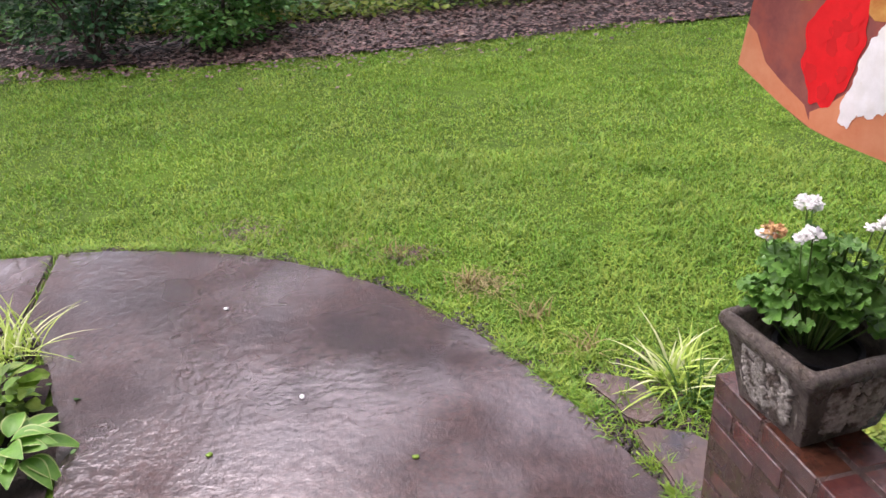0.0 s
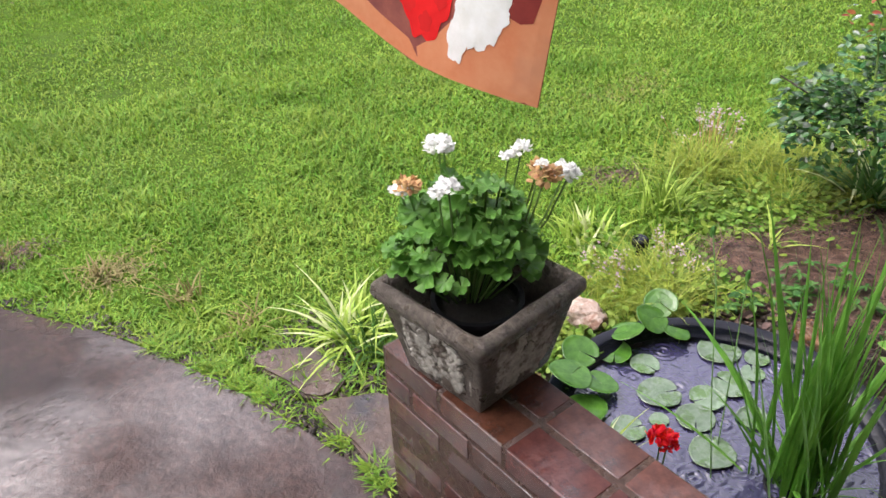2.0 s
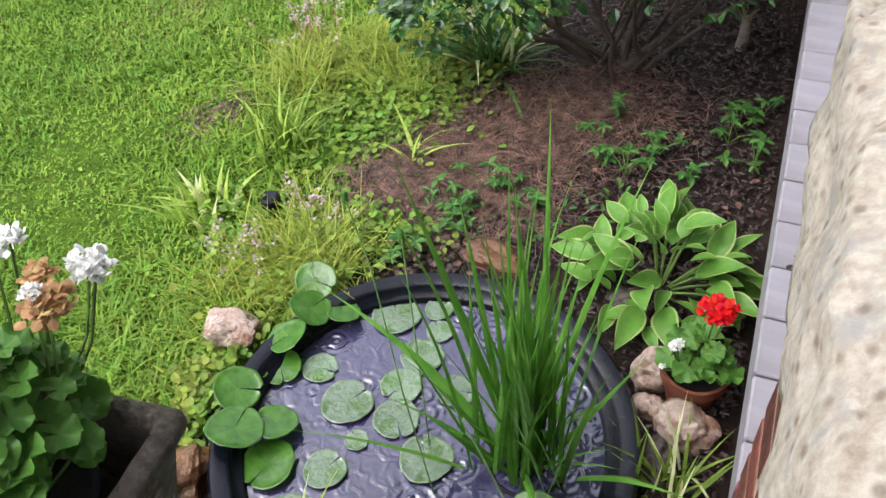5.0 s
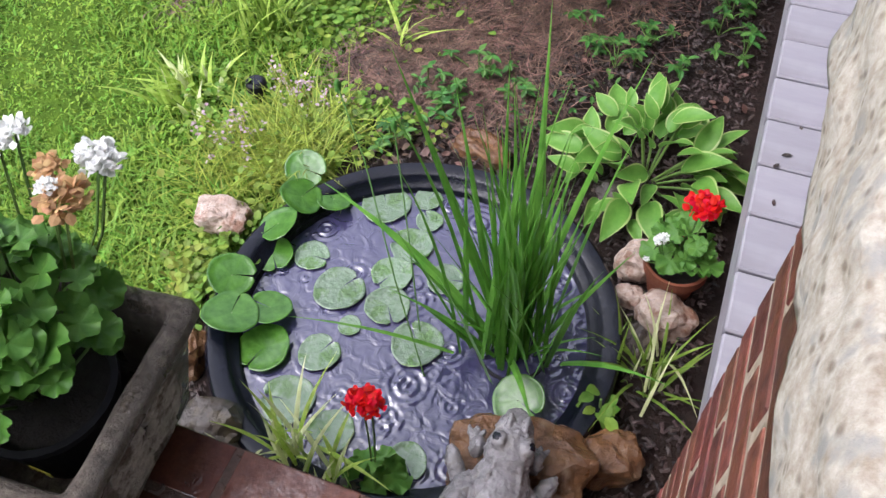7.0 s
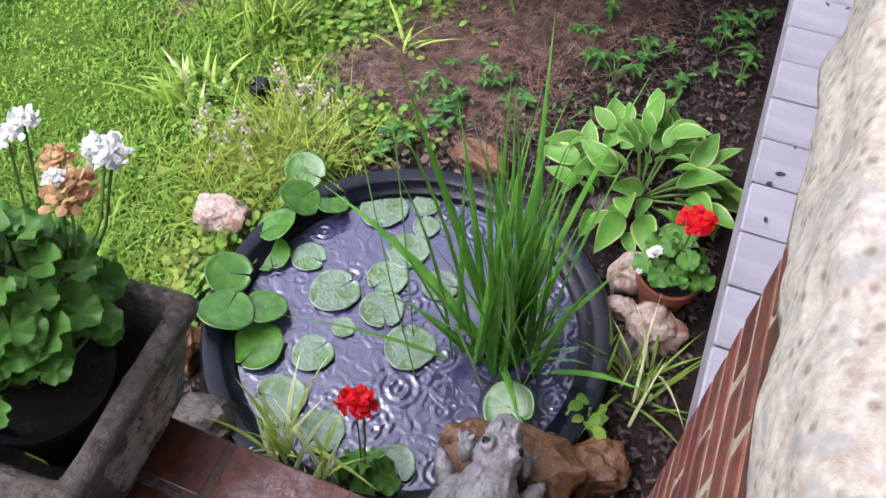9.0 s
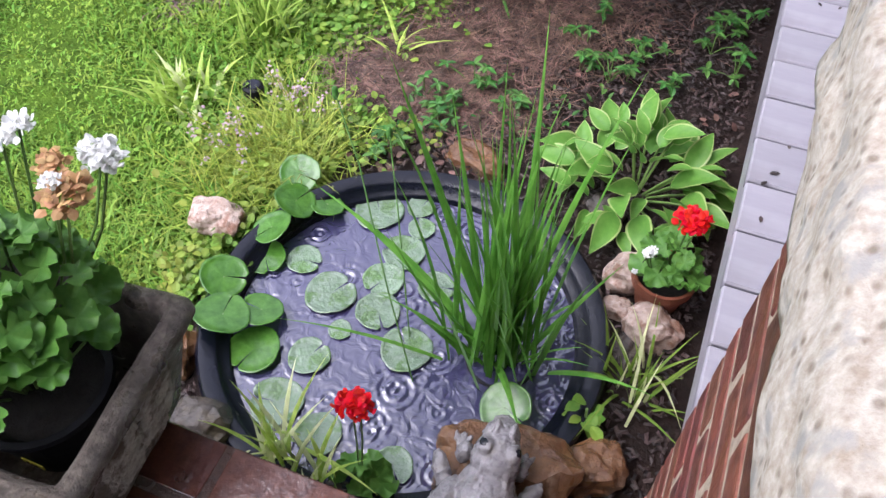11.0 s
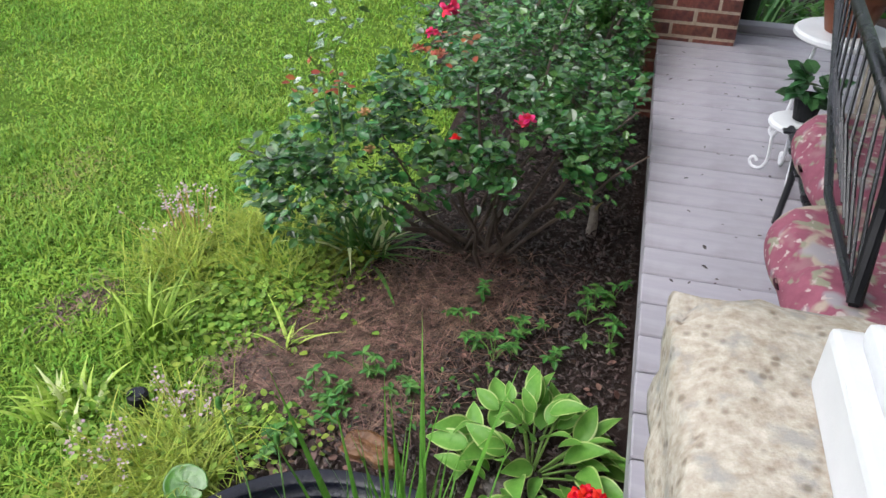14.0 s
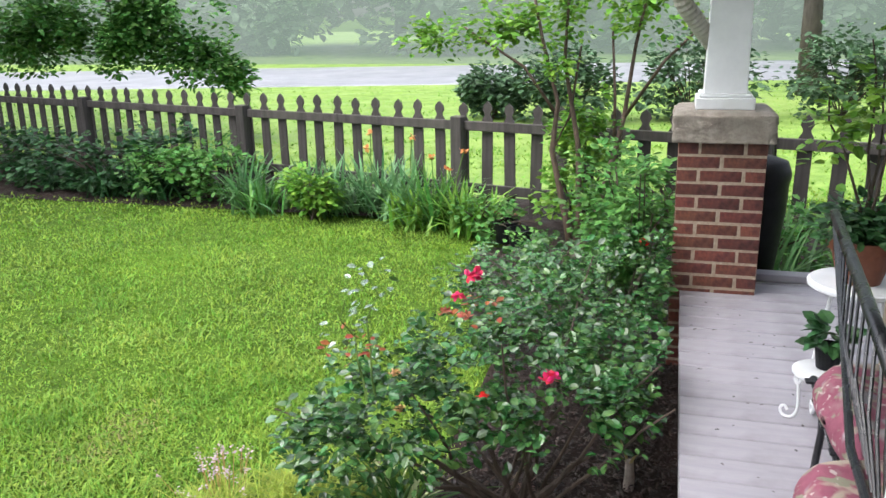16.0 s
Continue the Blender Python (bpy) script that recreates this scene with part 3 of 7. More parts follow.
# bright verge beyond the fence
M_VERGE = surface("verge_grass", (0.20, 0.38, 0.04), (0.42, 0.62, 0.12), 4, stain=(0.40, 0.56, 0.12), stain_scale=0.3, bump=0.8, bump_scale=30, rough=(0.6, 0.9))
g = Geo()
v = []
for s in np.linspace(-40, 60, 26):
    q = FA + fd * s
    r0 = ROAD_A + rd * ((q - ROAD_A).dot(rd)) + rn * -0.02
    v += [(q.x, q.y + 0.25, GROUND + 0.012), (r0.x, r0.y, GROUND + 0.03)]
g.add(v, [[(2 * k, 2 * k + 2, 2 * k + 3, 2 * k + 1) for k in range(25)]])
tagged(part("ground", g, M_VERGE), "bright green grass verge between fence and road", "verge", kind="structure")
g = Geo()
v = []
for s in np.linspace(-150, 170, 12):
    a, c = ROAD_A + rd * s + rn * 7.27, ROAD_A + rd * s + rn * 60
    v += [(a.x, a.y, GROUND + 0.03), (c.x, c.y, GROUND + 0.3)]
g.add(v, [[(2 * k, 2 * k + 2, 2 * k + 3, 2 * k + 1) for k in range(11)]])
tagged(part("ground", g, M_VERGE), "pale green grass across the road", "verge", kind="structure")


# grass and litter creeping over the walk's edge
edge = np.array(WALK[5:46])
cnt = 9000
t0 = rng.uniform(0, len(edge) - 1.001, cnt)
i0 = t0.astype(int)
pe = edge[i0] + (edge[i0 + 1] - edge[i0]) * (t0 - i0)[:, None] + np.abs(rng.normal(0, 0.045, (cnt, 1))) * np.array([[-0.55, 0.83]]) + rng.normal(0, 0.012, (cnt, 2))
clump = np.array([noise.noise(Vector((x * 7, y * 7, 1))) for x, y in pe]) > -0.12
pe = pe[clump]
tv, tf = blade(0.8, 3)
h = rng.uniform(0.025, 0.075, len(pe))
g = scatter(Geo(), tv, tf, np.column_stack([pe, np.full(len(pe), GROUND - 0.002)]), rots(rng.uniform(0, 6.283, len(pe)), -np.abs(rng.normal(0.4, 0.35, len(pe)))), np.column_stack([rng.uniform(0.004, 0.008, len(pe)), h, h]))
tagged(part("edge_grass", g, M_GRASS), "longer grass straggling over the walk's edge", "grass", kind="stuff")
cnt = 2200
t0 = rng.uniform(0, len(edge) - 1.001, cnt)
i0 = t0.astype(int)
pe = edge[i0] + (edge[i0 + 1] - edge[i0]) * (t0 - i0)[:, None] + rng.normal(0.02, 0.03, (cnt, 1)) * np.array([[-0.55, 0.83]])
extra = np.column_stack([rng.uniform(-1.9, -1.02, 900), rng.uniform(1.62, 1.92, 900)])
pe = np.concatenate([pe, extra])
chip0 = (np.array([(-0.5, -0.15, 0), (0.5, -0.2, 0.05), (0.45, 0.18, 0.08), (-0.4, 0.2, 0.02), (0, 0, 0.22)]), [[(0, 1, 4), (1, 2, 4), (2, 3, 4), (3, 0, 4)]])
g = scatter(Geo(), *chip0, np.column_stack([pe, np.full(len(pe), GROUND + 0.014)]), rots(rng.uniform(0, 6.283, len(pe)), rng.normal(0, 0.2, len(pe)), rng.normal(0, 0.2, len(pe))), rng.uniform(0.008, 0.028, len(pe))[:, None])
tagged(part("leaf_litter", g, M_CHIP), "brown litter along the walk's edge", "litter", kind="stuff")
soil = slab("ground", [(-1.95, 1.50), (-1.6, 1.60), (-1.04, 1.655), (-1.04, 1.97), (-1.4, 1.95), (-1.75, 1.86)], GROUND - 0.05, GROUND + 0.006, M_MULCH, 0.0)
tagged(soil, "bare damp soil between the flagstones", "soil", kind="structure")

LEFTBED = smooth_outline([(-0.7, -0.2), (-1.4, -0.2), (-1.95, -0.26), (-2.30, -0.34), (-2.56, -0.42), (-2.76, -0.55), (-2.74, -1.0), (-2.72, -1.8), (-1.6, -2.0), (-0.7, -1.6)], 3, True)
bed_sheet("ground", LEFTBED, 0.014, M_MULCH, "dark planted bed beside the walk", 0.1, 0.008)
cnt = 110
x, y = rng.uniform(0.03, 0.9, cnt), rng.uniform(2.3, 5.5, cnt)
tv, tf = leaf(0.5, 0.1, 0.1)
g = scatter(Geo(), tv, tf, np.column_stack([x, y, np.full(cnt, 0.003)]), rots(rng.uniform(0, 6.283, cnt), rng.normal(0, 0.1, cnt)), rng.uniform(0.008, 0.026, cnt)[:, None])
tagged(part("leaf_litter", g, M_CHIP), "small dead leaves scattered on the porch boards", "litter", kind="stuff")


# ---- pond and what grows round it ----
M_PAD = leafy("lily_pad_green", (0.035, 0.15, 0.018), (0.10, 0.29, 0.04), rough=(0.06, 0.25), amount=0.25, translucent=0.15, scale=26, coat=0.2, shine=0.4)
# the flat pads' sky reflection is painted in as pale colour
M_PALEPAD = surface("lily_pad_sky_sheen", (0.16, 0.30, 0.13), (0.36, 0.48, 0.34), 20, stain=(0.12, 0.27, 0.05), stain_scale=16, stain_at=(0.50, 0.60), rough=(0.05, 0.2), bump=0.5, bump_scale=60, vary="object", amount=0.15, coat=1.0)
M_IRIS = leafy("iris_blade", (0.075, 0.31, 0.035), (0.19, 0.50, 0.075), rough=(0.3, 0.45), amount=0.3, translucent=0.25, scale=12)
M_GERANIUM = leafy("geranium_leaf", (0.06, 0.22, 0.035), (0.16, 0.40, 0.07), rough=(0.3, 0.5), amount=0.3, translucent=0.25, scale=22)
M_STEM = leafy("green_stem", (0.09, 0.18, 0.04), (0.16, 0.28, 0.07), translucent=0.0)
M_HOSTA = leafy("hosta_leaf", (0.10, 0.34, 0.05), (0.21, 0.50, 0.09), rough=(0.3, 0.45), amount=0.25, translucent=0.3, scale=16)
M_LIRIOPE = leafy("variegated_blade", (0.30, 0.52, 0.06), (0.60, 0.76, 0.20), rough=(0.35, 0.5), amount=0.3, translucent=0.4, scale=60, hue=0.015, tone=0.85)
M_STRIPE = leafy("cream_striped_blade", (0.58, 0.66, 0.30), (0.78, 0.82, 0.50), rough=(0.35, 0.5), amount=0.15, translucent=0.4, hue=0.01, tone=0.95)
M_ACORUS = leafy("yellow_green_tuft", (0.34, 0.48, 0.05), (0.56, 0.64, 0.13), rough=(0.35, 0.5), amount=0.3, translucent=0.35, scale=30)
M_CREEP = leafy("creeping_leaf", (0.13, 0.30, 0.03), (0.30, 0.46, 0.08), rough=(0.35, 0.55), amount=0.4, translucent=0.3, scale=25, stain=(0.36, 0.36, 0.06))
M_WEED = leafy("dark_weed_leaf", (0.06, 0.19, 0.04), (0.14, 0.32, 0.07), amount=0.35)
M_PETALWHITE = leafy("white_petal", (0.72, 0.72, 0.70), (0.88, 0.88, 0.86), rough=(0.5, 0.7), amount=0.06, hue=0.0, translucent=0.35, tone=1.0)
M_PETALRED = leafy("red_petal", (0.62, 0.004, 0.010), (0.86, 0.010, 0.024), rough=(0.4, 0.6), amount=0.22, hue=0.008, translucent=0.35, tone=1.0)
M_PETALPINK = leafy("pink_petal", (0.62, 0.015, 0.09), (0.85, 0.05, 0.20), rough=(0.4, 0.6), amount=0.2, translucent=0.25, tone=0.75)
M_PALEPINK = leafy("pale_pink_bloom", (0.50, 0.34, 0.38), (0.72, 0.58, 0.62), amount=0.2, translucent=0.2, tone=0.7)
M_SPENT = leafy("spent_brown_bloom", (0.38, 0.20, 0.09), (0.62, 0.40, 0.20), rough=(0.6, 0.8), amount=0.3, translucent=0.25, tone=1.0)
M_QUARTZ = surface("pinkish_quartz_rock", (0.36, 0.24, 0.18), (0.76, 0.62, 0.53), 34, stain=(0.30, 0.15, 0.09), stain_scale=26, stain_at=(0.50, 0.64), rough=(0.15, 0.5), bump=0.6, bump_scale=35, tone=0.7)
M_BROWNROCK = surface("wet_rusty_rock", (0.13, 0.055, 0.025), (0.36, 0.18, 0.075), 14, stain=(0.50, 0.38, 0.27), stain_scale=9, stain_at=(0.58, 0.7), rough=(0.15, 0.45), bump=0.6, bump_scale=30)
M_DARKROCK = surface("wet_dark_rock", (0.05, 0.04, 0.035), (0.17, 0.14, 0.115), 14, stain=(0.16, 0.12, 0.05), stain_scale=8, rough=(0.12, 0.4), bump=0.5, bump_scale=30)
M_FROG = surface("grey_cast_frog", (0.24, 0.225, 0.235), (0.50, 0.47, 0.49), 60, stain=(0.30, 0.27, 0.25), stain_scale=30, rough=(0.12, 0.45), bump=0.6, bump_scale=160, bump_far=0.006, tone=0.55, coat=0.4)

m, n, l, b = node_material("pond_water")
# violet base puts the lilac sky reflection into the water's colour
b.inputs["Base Color"].default_value = (0.036, 0.032, 0.082, 1)
b.inputs["Roughness"].default_value = 0.03
b.inputs["IOR"].default_value = 1.7
b.inputs["Coat Weight"].default_value = 1.0
b.inputs["Coat Roughness"].default_value = 0.02
bp = n.new("ShaderNodeBump")
bp.inputs["Strength"].default_value, bp.inputs["Distance"].default_value = 0.45, 0.011
swirl = n.new("ShaderNodeTexNoise")
swirl.inputs["Scale"].default_value, swirl.inputs["Detail"].default_value = 28, 2
swirl.inputs["Roughness"].default_value, swirl.inputs["Distortion"].default_value = 0.4, 0.9
l.new(n.new("ShaderNodeTexCoord").outputs["Object"], swirl.inputs["Vector"])
l.new(swirl.outputs["Fac"], bp.inputs["Height"])
l.new(bp.outputs["Normal"], b.inputs["Normal"])
l.new(bp.outputs["Normal"], b.inputs["Coat Normal"])
M_WATER = m

PX, PY, WATER = -0.625, 2.425, -0.40
tub = thing("pond_tub", (PX, PY, GROUND), "round black plastic pond tub with a stepped rim", "pond")
part("wall", lathe(Geo(), [(0.40, 0.0), (0.455, 0.07), (0.478, 0.078), (0.482, 0.088), (0.474, 0.094)], 72), M_TUB, tub, smooth=True)
part("rim", lathe(Geo(), [(0.474, 0.0945), (0.440, 0.094), (0.432, 0.088), (0.428, 0.072), (0.412, 0.069), (0.408, 0.064), (0.40, 0.02), (0.37, -0.01)], 72), M_TUB, tub, smooth=True)

g = Geo()
gn = 190
ax = np.linspace(-0.412, 0.412, gn)
wx, wy = np.meshgrid(ax, ax)
wz = np.zeros_like(wx)
for _ in range(38):
    a, r = rng.uniform(0, 6.283), 0.40 * math.sqrt(rng.uniform(0, 1))
    d = np.hypot(wx - r * math.cos(a), wy - r * math.sin(a))
    size = rng.uniform(0.012, 0.04)
    wz += 0.0016 * np.cos(d * rng.uniform(260, 420)) * np.exp(-((d - size * 0.5) / size) ** 2) * rng.uniform(0.5, 1.2)
ok = np.hypot(wx, wy) < 0.412
fc = [(j * gn + i, j * gn + i + 1, (j + 1) * gn + i + 1, (j + 1) * gn + i) for j in range(gn - 1) for i in range(gn - 1) if ok[j, i] or ok[j + 1, i + 1]]
g.add(np.stack([wx + PX, wy + PY, wz + WATER], -1), [fc])
tagged(part("water", g, M_WATER, smooth=True), "dark pond water ringed with raindrop ripples", "water", kind="structure")


def pad_mesh(r, seed):
    """A round floating leaf with a narrow notch, shallow folds and an upturned edge."""
    v, f, k = [(0, 0, 0)], [], 40
    radii = (0.3, 0.6, 0.88, 0.97, 1.0)
    for ring, rr in enumerate(radii):
        for i in range(k):
            gap = 0.03 + 0.022 * (1 + math.sin(seed * 3)) * rr
            a = gap + (2 * math.pi - 2 * gap) * i / (k - 1)
            w = 1 + 0.03 * math.sin(3 * a + seed) + 0.012 * math.sin(8 * a + seed * 2)
            pinch = 0.88 if i in (0, k - 1) and ring > 2 else 1.0
            lift = 0.035 * math.sin(2 * a + seed) * rr * rr + 0.012 * math.sin(11 * a) * rr * (1 - rr * 0.6)
            v.append((r * rr * w * math.cos(a) * pinch, r * rr * w * math.sin(a) * pinch, r * (lift + 0.03 + (0.05 if ring == 3 else 0.02 if ring == 4 else 0.0))))
    tri = [(0, 1 + i, 2 + i) for i in range(k - 1)]
    quad = [(1 + q * k + i, 1 + (q + 1) * k + i, 2 + (q + 1) * k + i, 2 + q * k + i) for q in range(len(radii) - 1) for i in range(k - 1)]
    return Geo().add(v, [tri, quad])


# x, y, radius, lift, tilt east, tilt north
PADS = [(-1.062, 2.735, 0.056, 0.05, 10, 24), (-1.022, 2.640, 0.056, 0.06, 14, 22), (-0.955, 2.680, 0.045, 0.03, -6, 14), (-1.040, 2.545, 0.054, 0.05, 16, 12),
        (-1.030, 2.480, 0.052, 0.01, 5, 4), (-1.072, 2.366, 0.058, 0.05, 15, 12), (-1.016, 2.268, 0.066, 0.055, 14, 10), (-0.950, 2.325, 0.052, 0.03, -4, 12), (-0.924, 2.235, 0.064, 0.004, 2, 4)]
PALEPADS = [(-0.940, 2.516, 0.045), (-0.832, 2.448, 0.064), (-0.832, 2.735, 0.066), (-0.716, 2.631, 0.056), (-0.728, 2.533, 0.052), (-0.702, 2.444, 0.055), (-0.764, 2.362, 0.028),
            (-0.799, 2.271, 0.050), (-0.597, 2.371, 0.062), (-0.812, 2.139, 0.062), (-0.689, 2.105, 0.052), (-0.511, 2.097, 0.046), (-0.598, 2.563, 0.046), (-0.734, 2.790, 0.038), (-0.704, 2.721, 0.036)]
for k, (x, y, r, up, te, tn) in enumerate(PADS + [(-0.33, 2.30, 0.06, 0.03, -8, 22)]):
    ob = part("lily_pad", pad_mesh(r, k * 1.3), M_PAD, smooth=True)
    ob.matrix_world = pose(x, y, WATER + 0.006 + up, tn, te, k * 77)
    tagged(ob, "glossy dark green lily pad lifted off the water" if up > 0.02 else "glossy green lily pad floating on the pond", "lily pad", "lily pads")
    if up > 0.02:
        part("stalk", tube(Geo(), [(0, 0, 0), (0.005, -0.01, -up * 0.6), (0.004, -0.012, -up - 0.03)], 0.003, 6), M_STEM, ob)
for k, (x, y, r) in enumerate(PALEPADS):
    ob = part("lily_pad", pad_mesh(r, k * 2.1 + 9), M_PALEPAD, smooth=True)
    ob.matrix_world = pose(x, y, WATER + 0.004, rng.uniform(-1.5, 1.5), rng.uniform(-1.5, 1.5), k * 61)
    tagged(ob, "wet lily pad lying flat on the pond, painted pale with sky sheen", "lily pad", "lily pads")


def curved_blade(height, lean, width, droop, segs=9):
    """One sword leaf from the origin that leans along y."""
    v, q = [], []
    for k in range(segs + 1):
        t = k / segs
        w = width * 0.5 * (1 - t ** 3) * (0.75 + 0.5 * math.sin(math.pi * min(t * 1.1, 1)))
        y, z = height * (lean * t + droop * t ** 3), height * (t - 0.45 * droop * t ** 3 - 0.25 * lean * lean * t)
        v += [(-w, y, z), (0, y - w * 0.25, z), (w, y, z)]
    for k in range(segs):
        a = 3 * k
        q += [(a, a + 1, a + 4, a + 3), (a + 1, a + 2, a + 5, a + 4)]
    return Geo().add(v, [q])


iris = thing("iris_plant", (-0.385, 2.435, WATER - 0.03), "tall green sword-leaved water iris standing in the pond", "plant")
for k in range(104):
    az = rng.uniform(0, 360)
    h = rng.uniform(0.50, 0.84) if k < 62 else rng.uniform(0.36, 0.6) if k < 86 else rng.uniform(0.18, 0.34)
    lean = abs(rng.normal(0.05, 0.10)) if k < 70 else abs(rng.normal(0.22, 0.12)) if k < 86 else rng.uniform(0.3, 0.8)
    if 60 < az % 360 < 150:
        lean *= 1.25
    ob = part("leaf", curved_blade(h, lean, rng.uniform(0.008, 0.0155), rng.uniform(0.0, 0.12) if k < 88 else rng.uniform(0.1, 0.3)), M_IRIS, iris)
    ob.matrix_basis = pose(rng.normal(0, 0.042), rng.normal(0, 0.034), 0, 0, 0, az)
ob = part("leaf", curved_blade(0.46, 0.75, 0.024, 0.35), M_IRIS, iris)
ob.matrix_basis = pose(-0.02, 0, 0, 0, 0, 78)
ob = part("leaf", curved_blade(0.78, 0.36, 0.02, 0.02), M_IRIS, iris)
ob.matrix_basis = pose(-0.02, 0.02, 0, 0, 0, 72)
part("pot", lathe(Geo(), [(0.0, -0.06), (0.075, -0.06), (0.085, 0.035), (0.078, 0.035), (0.07, 0.02), (0.0, 0.02)], 24), M_BLACK, iris, "black plastic pot under the iris", smooth=True)
for k, pts in enumerate([[(-0.55, 2.30, WATER), (-0.66, 2.42, -0.24), (-0.80, 2.60, -0.08), (-0.90, 2.70, 0.02)], [(-0.60, 2.40, WATER), (-0.70, 2.58, -0.20), (-0.78, 2.72, -0.08)]]):
    st = thing("seed_stalk", pts[0], "thin bare flower stalk with a seed pod over the pond", "plant")
    g = tube(Geo(), [tuple(np.subtract(p, pts[0])) for p in pts], 0.0020, 6)
    part("stalk", g, M_WEED, st)
    part("pod", stone_mesh((0.008, 0.008, 0.022), k + 2.0, 2, 0.1), M_WEED, st, smooth=True).location = tuple(np.subtract(pts[-1], pts[0]))


def rock(x, y, z, size, material, seed, label, rz=0.0):
    bm = stone_mesh(size, seed, 4, 0.28)
    ob = part("rock", roughen(bm, 0.006, 22, seed), material, smooth=False)
    ob.matrix_world = pose(x, y, z, 6 * math.sin(seed), 6 * math.cos(seed * 2), rz)
    return tagged(ob, label, "rock", "pond-side rocks")


rock(-0.165, 2.775, -0.395, (0.072, 0.056, 0.062), M_QUARTZ, 1.2, "pinkish white quartz rock beside the pond", 20)
rock(-0.080, 2.645, -0.395, (0.066, 0.07, 0.06), M_QUARTZ, 4.4, "pale pink quartz rock beside a clay pot", 50)
rock(-0.170, 2.675, -0.405, (0.040, 0.034, 0.032), M_QUARTZ, 7.7, "small grey and pink rock between larger ones", 0)
rock(-1.205, 2.545, -0.375, (0.080, 0.058, 0.045), M_QUARTZ, 2.9, "flat tan stone at the grass edge", 10)
rock(-0.130, 2.560, -0.43, (0.085, 0.05, 0.04), M_DARKROCK, 5.3, "olive and dark wet rock against the pond rim", 70)
rock(-0.290, 2.150, -0.37, (0.165, 0.105, 0.115), M_BROWNROCK, 3.6, "large wet rusty brown rock under the frog", 12)
rock(-0.120, 2.250, -0.40, (0.075, 0.065, 0.07), M_BROWNROCK, 8.1, "rusty brown rock near the brick pier", 40)
rock(-1.085, 2.155, -0.40, (0.06, 0.07, 0.075), M_BROWNROCK, 9.5, "wet rusty rock beside the wing wall", 0)
rock(-0.930, 2.000, -0.39, (0.10, 0.075, 0.09), M_DARKROCK, 6.8, "dark flat wet rock between wall and pond", 25)
rock(-0.60, 1.965, -0.43, (0.14, 0.07, 0.06), M_DARKROCK, 11.3, "dark wet rock at the foot of the wing wall", 5)
rock(-0.66, 3.02, -0.415, (0.10, 0.05, 0.05), M_BROWNROCK, 12.7, "brown rock behind the pond rim", -10)
rock(-0.28, 2.985, -0.43, (0.06, 0.05, 0.045), M_DARKROCK, 13.1, "dark rock behind the pond rim", 30)
rock(-0.55, 3.66, -0.425, (0.035, 0.03, 0.022), M_BROWNROCK, 14.1, "small tan stone on the mulch", 30)


def ellipsoid(bm, at, size, sub=3, turn=None):
    m4 = Matrix.Translation(at) @ (turn or Matrix.Identity(4)) @ Matrix.Diagonal((*size, 1))
    bmesh.ops.create_icosphere(bm, subdivisions=sub, radius=1, matrix=m4)


bm = bmesh.new()
ellipsoid(bm, (0, -0.035, 0.048), (0.058, 0.078, 0.046))
ellipsoid(bm, (0, 0.035, 0.070), (0.047, 0.052, 0.036), turn=Matrix.Rotation(0.2, 4, "X"))
ellipsoid(bm, (0, 0.075, 0.070), (0.037, 0.038, 0.026), turn=Matrix.Rotation(0.1, 4, "X"))
ellipsoid(bm, (0, 0.102, 0.064), (0.024, 0.022, 0.017))
for s in (-1, 1):
    ellipsoid(bm, (0.026 * s, 0.045, 0.098), (0.015, 0.018, 0.014))
    ellipsoid(bm, (0.013 * s, 0.105, 0.077), (0.006, 0.008, 0.005))
    for q in range(7):
        ellipsoid(bm, (0.016 * s + 0.003 * s * q, 0.088 - 0.026 * q, 0.096 - 0.003 * q), (0.0055, 0.017, 0.006), 2)
    ellipsoid(bm, (0.066 * s, -0.060, 0.034), (0.028, 0.056, 0.034), turn=Matrix.Rotation(0.35 * s, 4, "Z"))
    ellipsoid(bm, (0.085 * s, -0.005, 0.013), (0.017, 0.044, 0.012), turn=Matrix.Rotation(-0.5 * s, 4, "Z"))
    ellipsoid(bm, (0.056 * s, 0.040, 0.026), (0.015, 0.020, 0.032))
    for q in (-0.5, 0.0, 0.5):
        ellipsoid(bm, (0.064 * s + 0.018 * math.sin(q), 0.066, 0.007), (0.006, 0.020, 0.006), 2, Matrix.Rotation(-q, 4, "Z"))
ob = part("frog_statue", bm, M_FROG)
fuse = ob.modifiers.new("fuse", "REMESH")
fuse.mode, fuse.voxel_size = "VOXEL", 0.0028
bpy.context.view_layer.update()
cast = bpy.data.meshes.new_from_object(ob.evaluated_get(bpy.context.evaluated_depsgraph_get()))
ob.modifiers.clear()
ob.data = cast
if not cast.materials:
    cast.materials.append(M_FROG)
for v in cast.vertices:
    wart = max(0.0, noise.noise(v.co * 120) - 0.1) * 0.006 + 0.0010 * noise.noise(v.co * 260)
    v.co += v.normal * wart
for f in cast.polygons:
    f.use_smooth = True
cast.materials.append(M_TUB)
for f in cast.polygons:
    if (Vector((abs(f.center.x), f.center.y, f.center.z)) - Vector((0.034, 0.048, 0.106))).length < 0.0085:
        f.material_index = 1
ob.matrix_world = pose(-0.305, 2.08, -0.262, 8, 10, 6)
tagged(ob, "grey cast stone frog statue sitting on a rusty rock", "statue")


STRAPS = {}


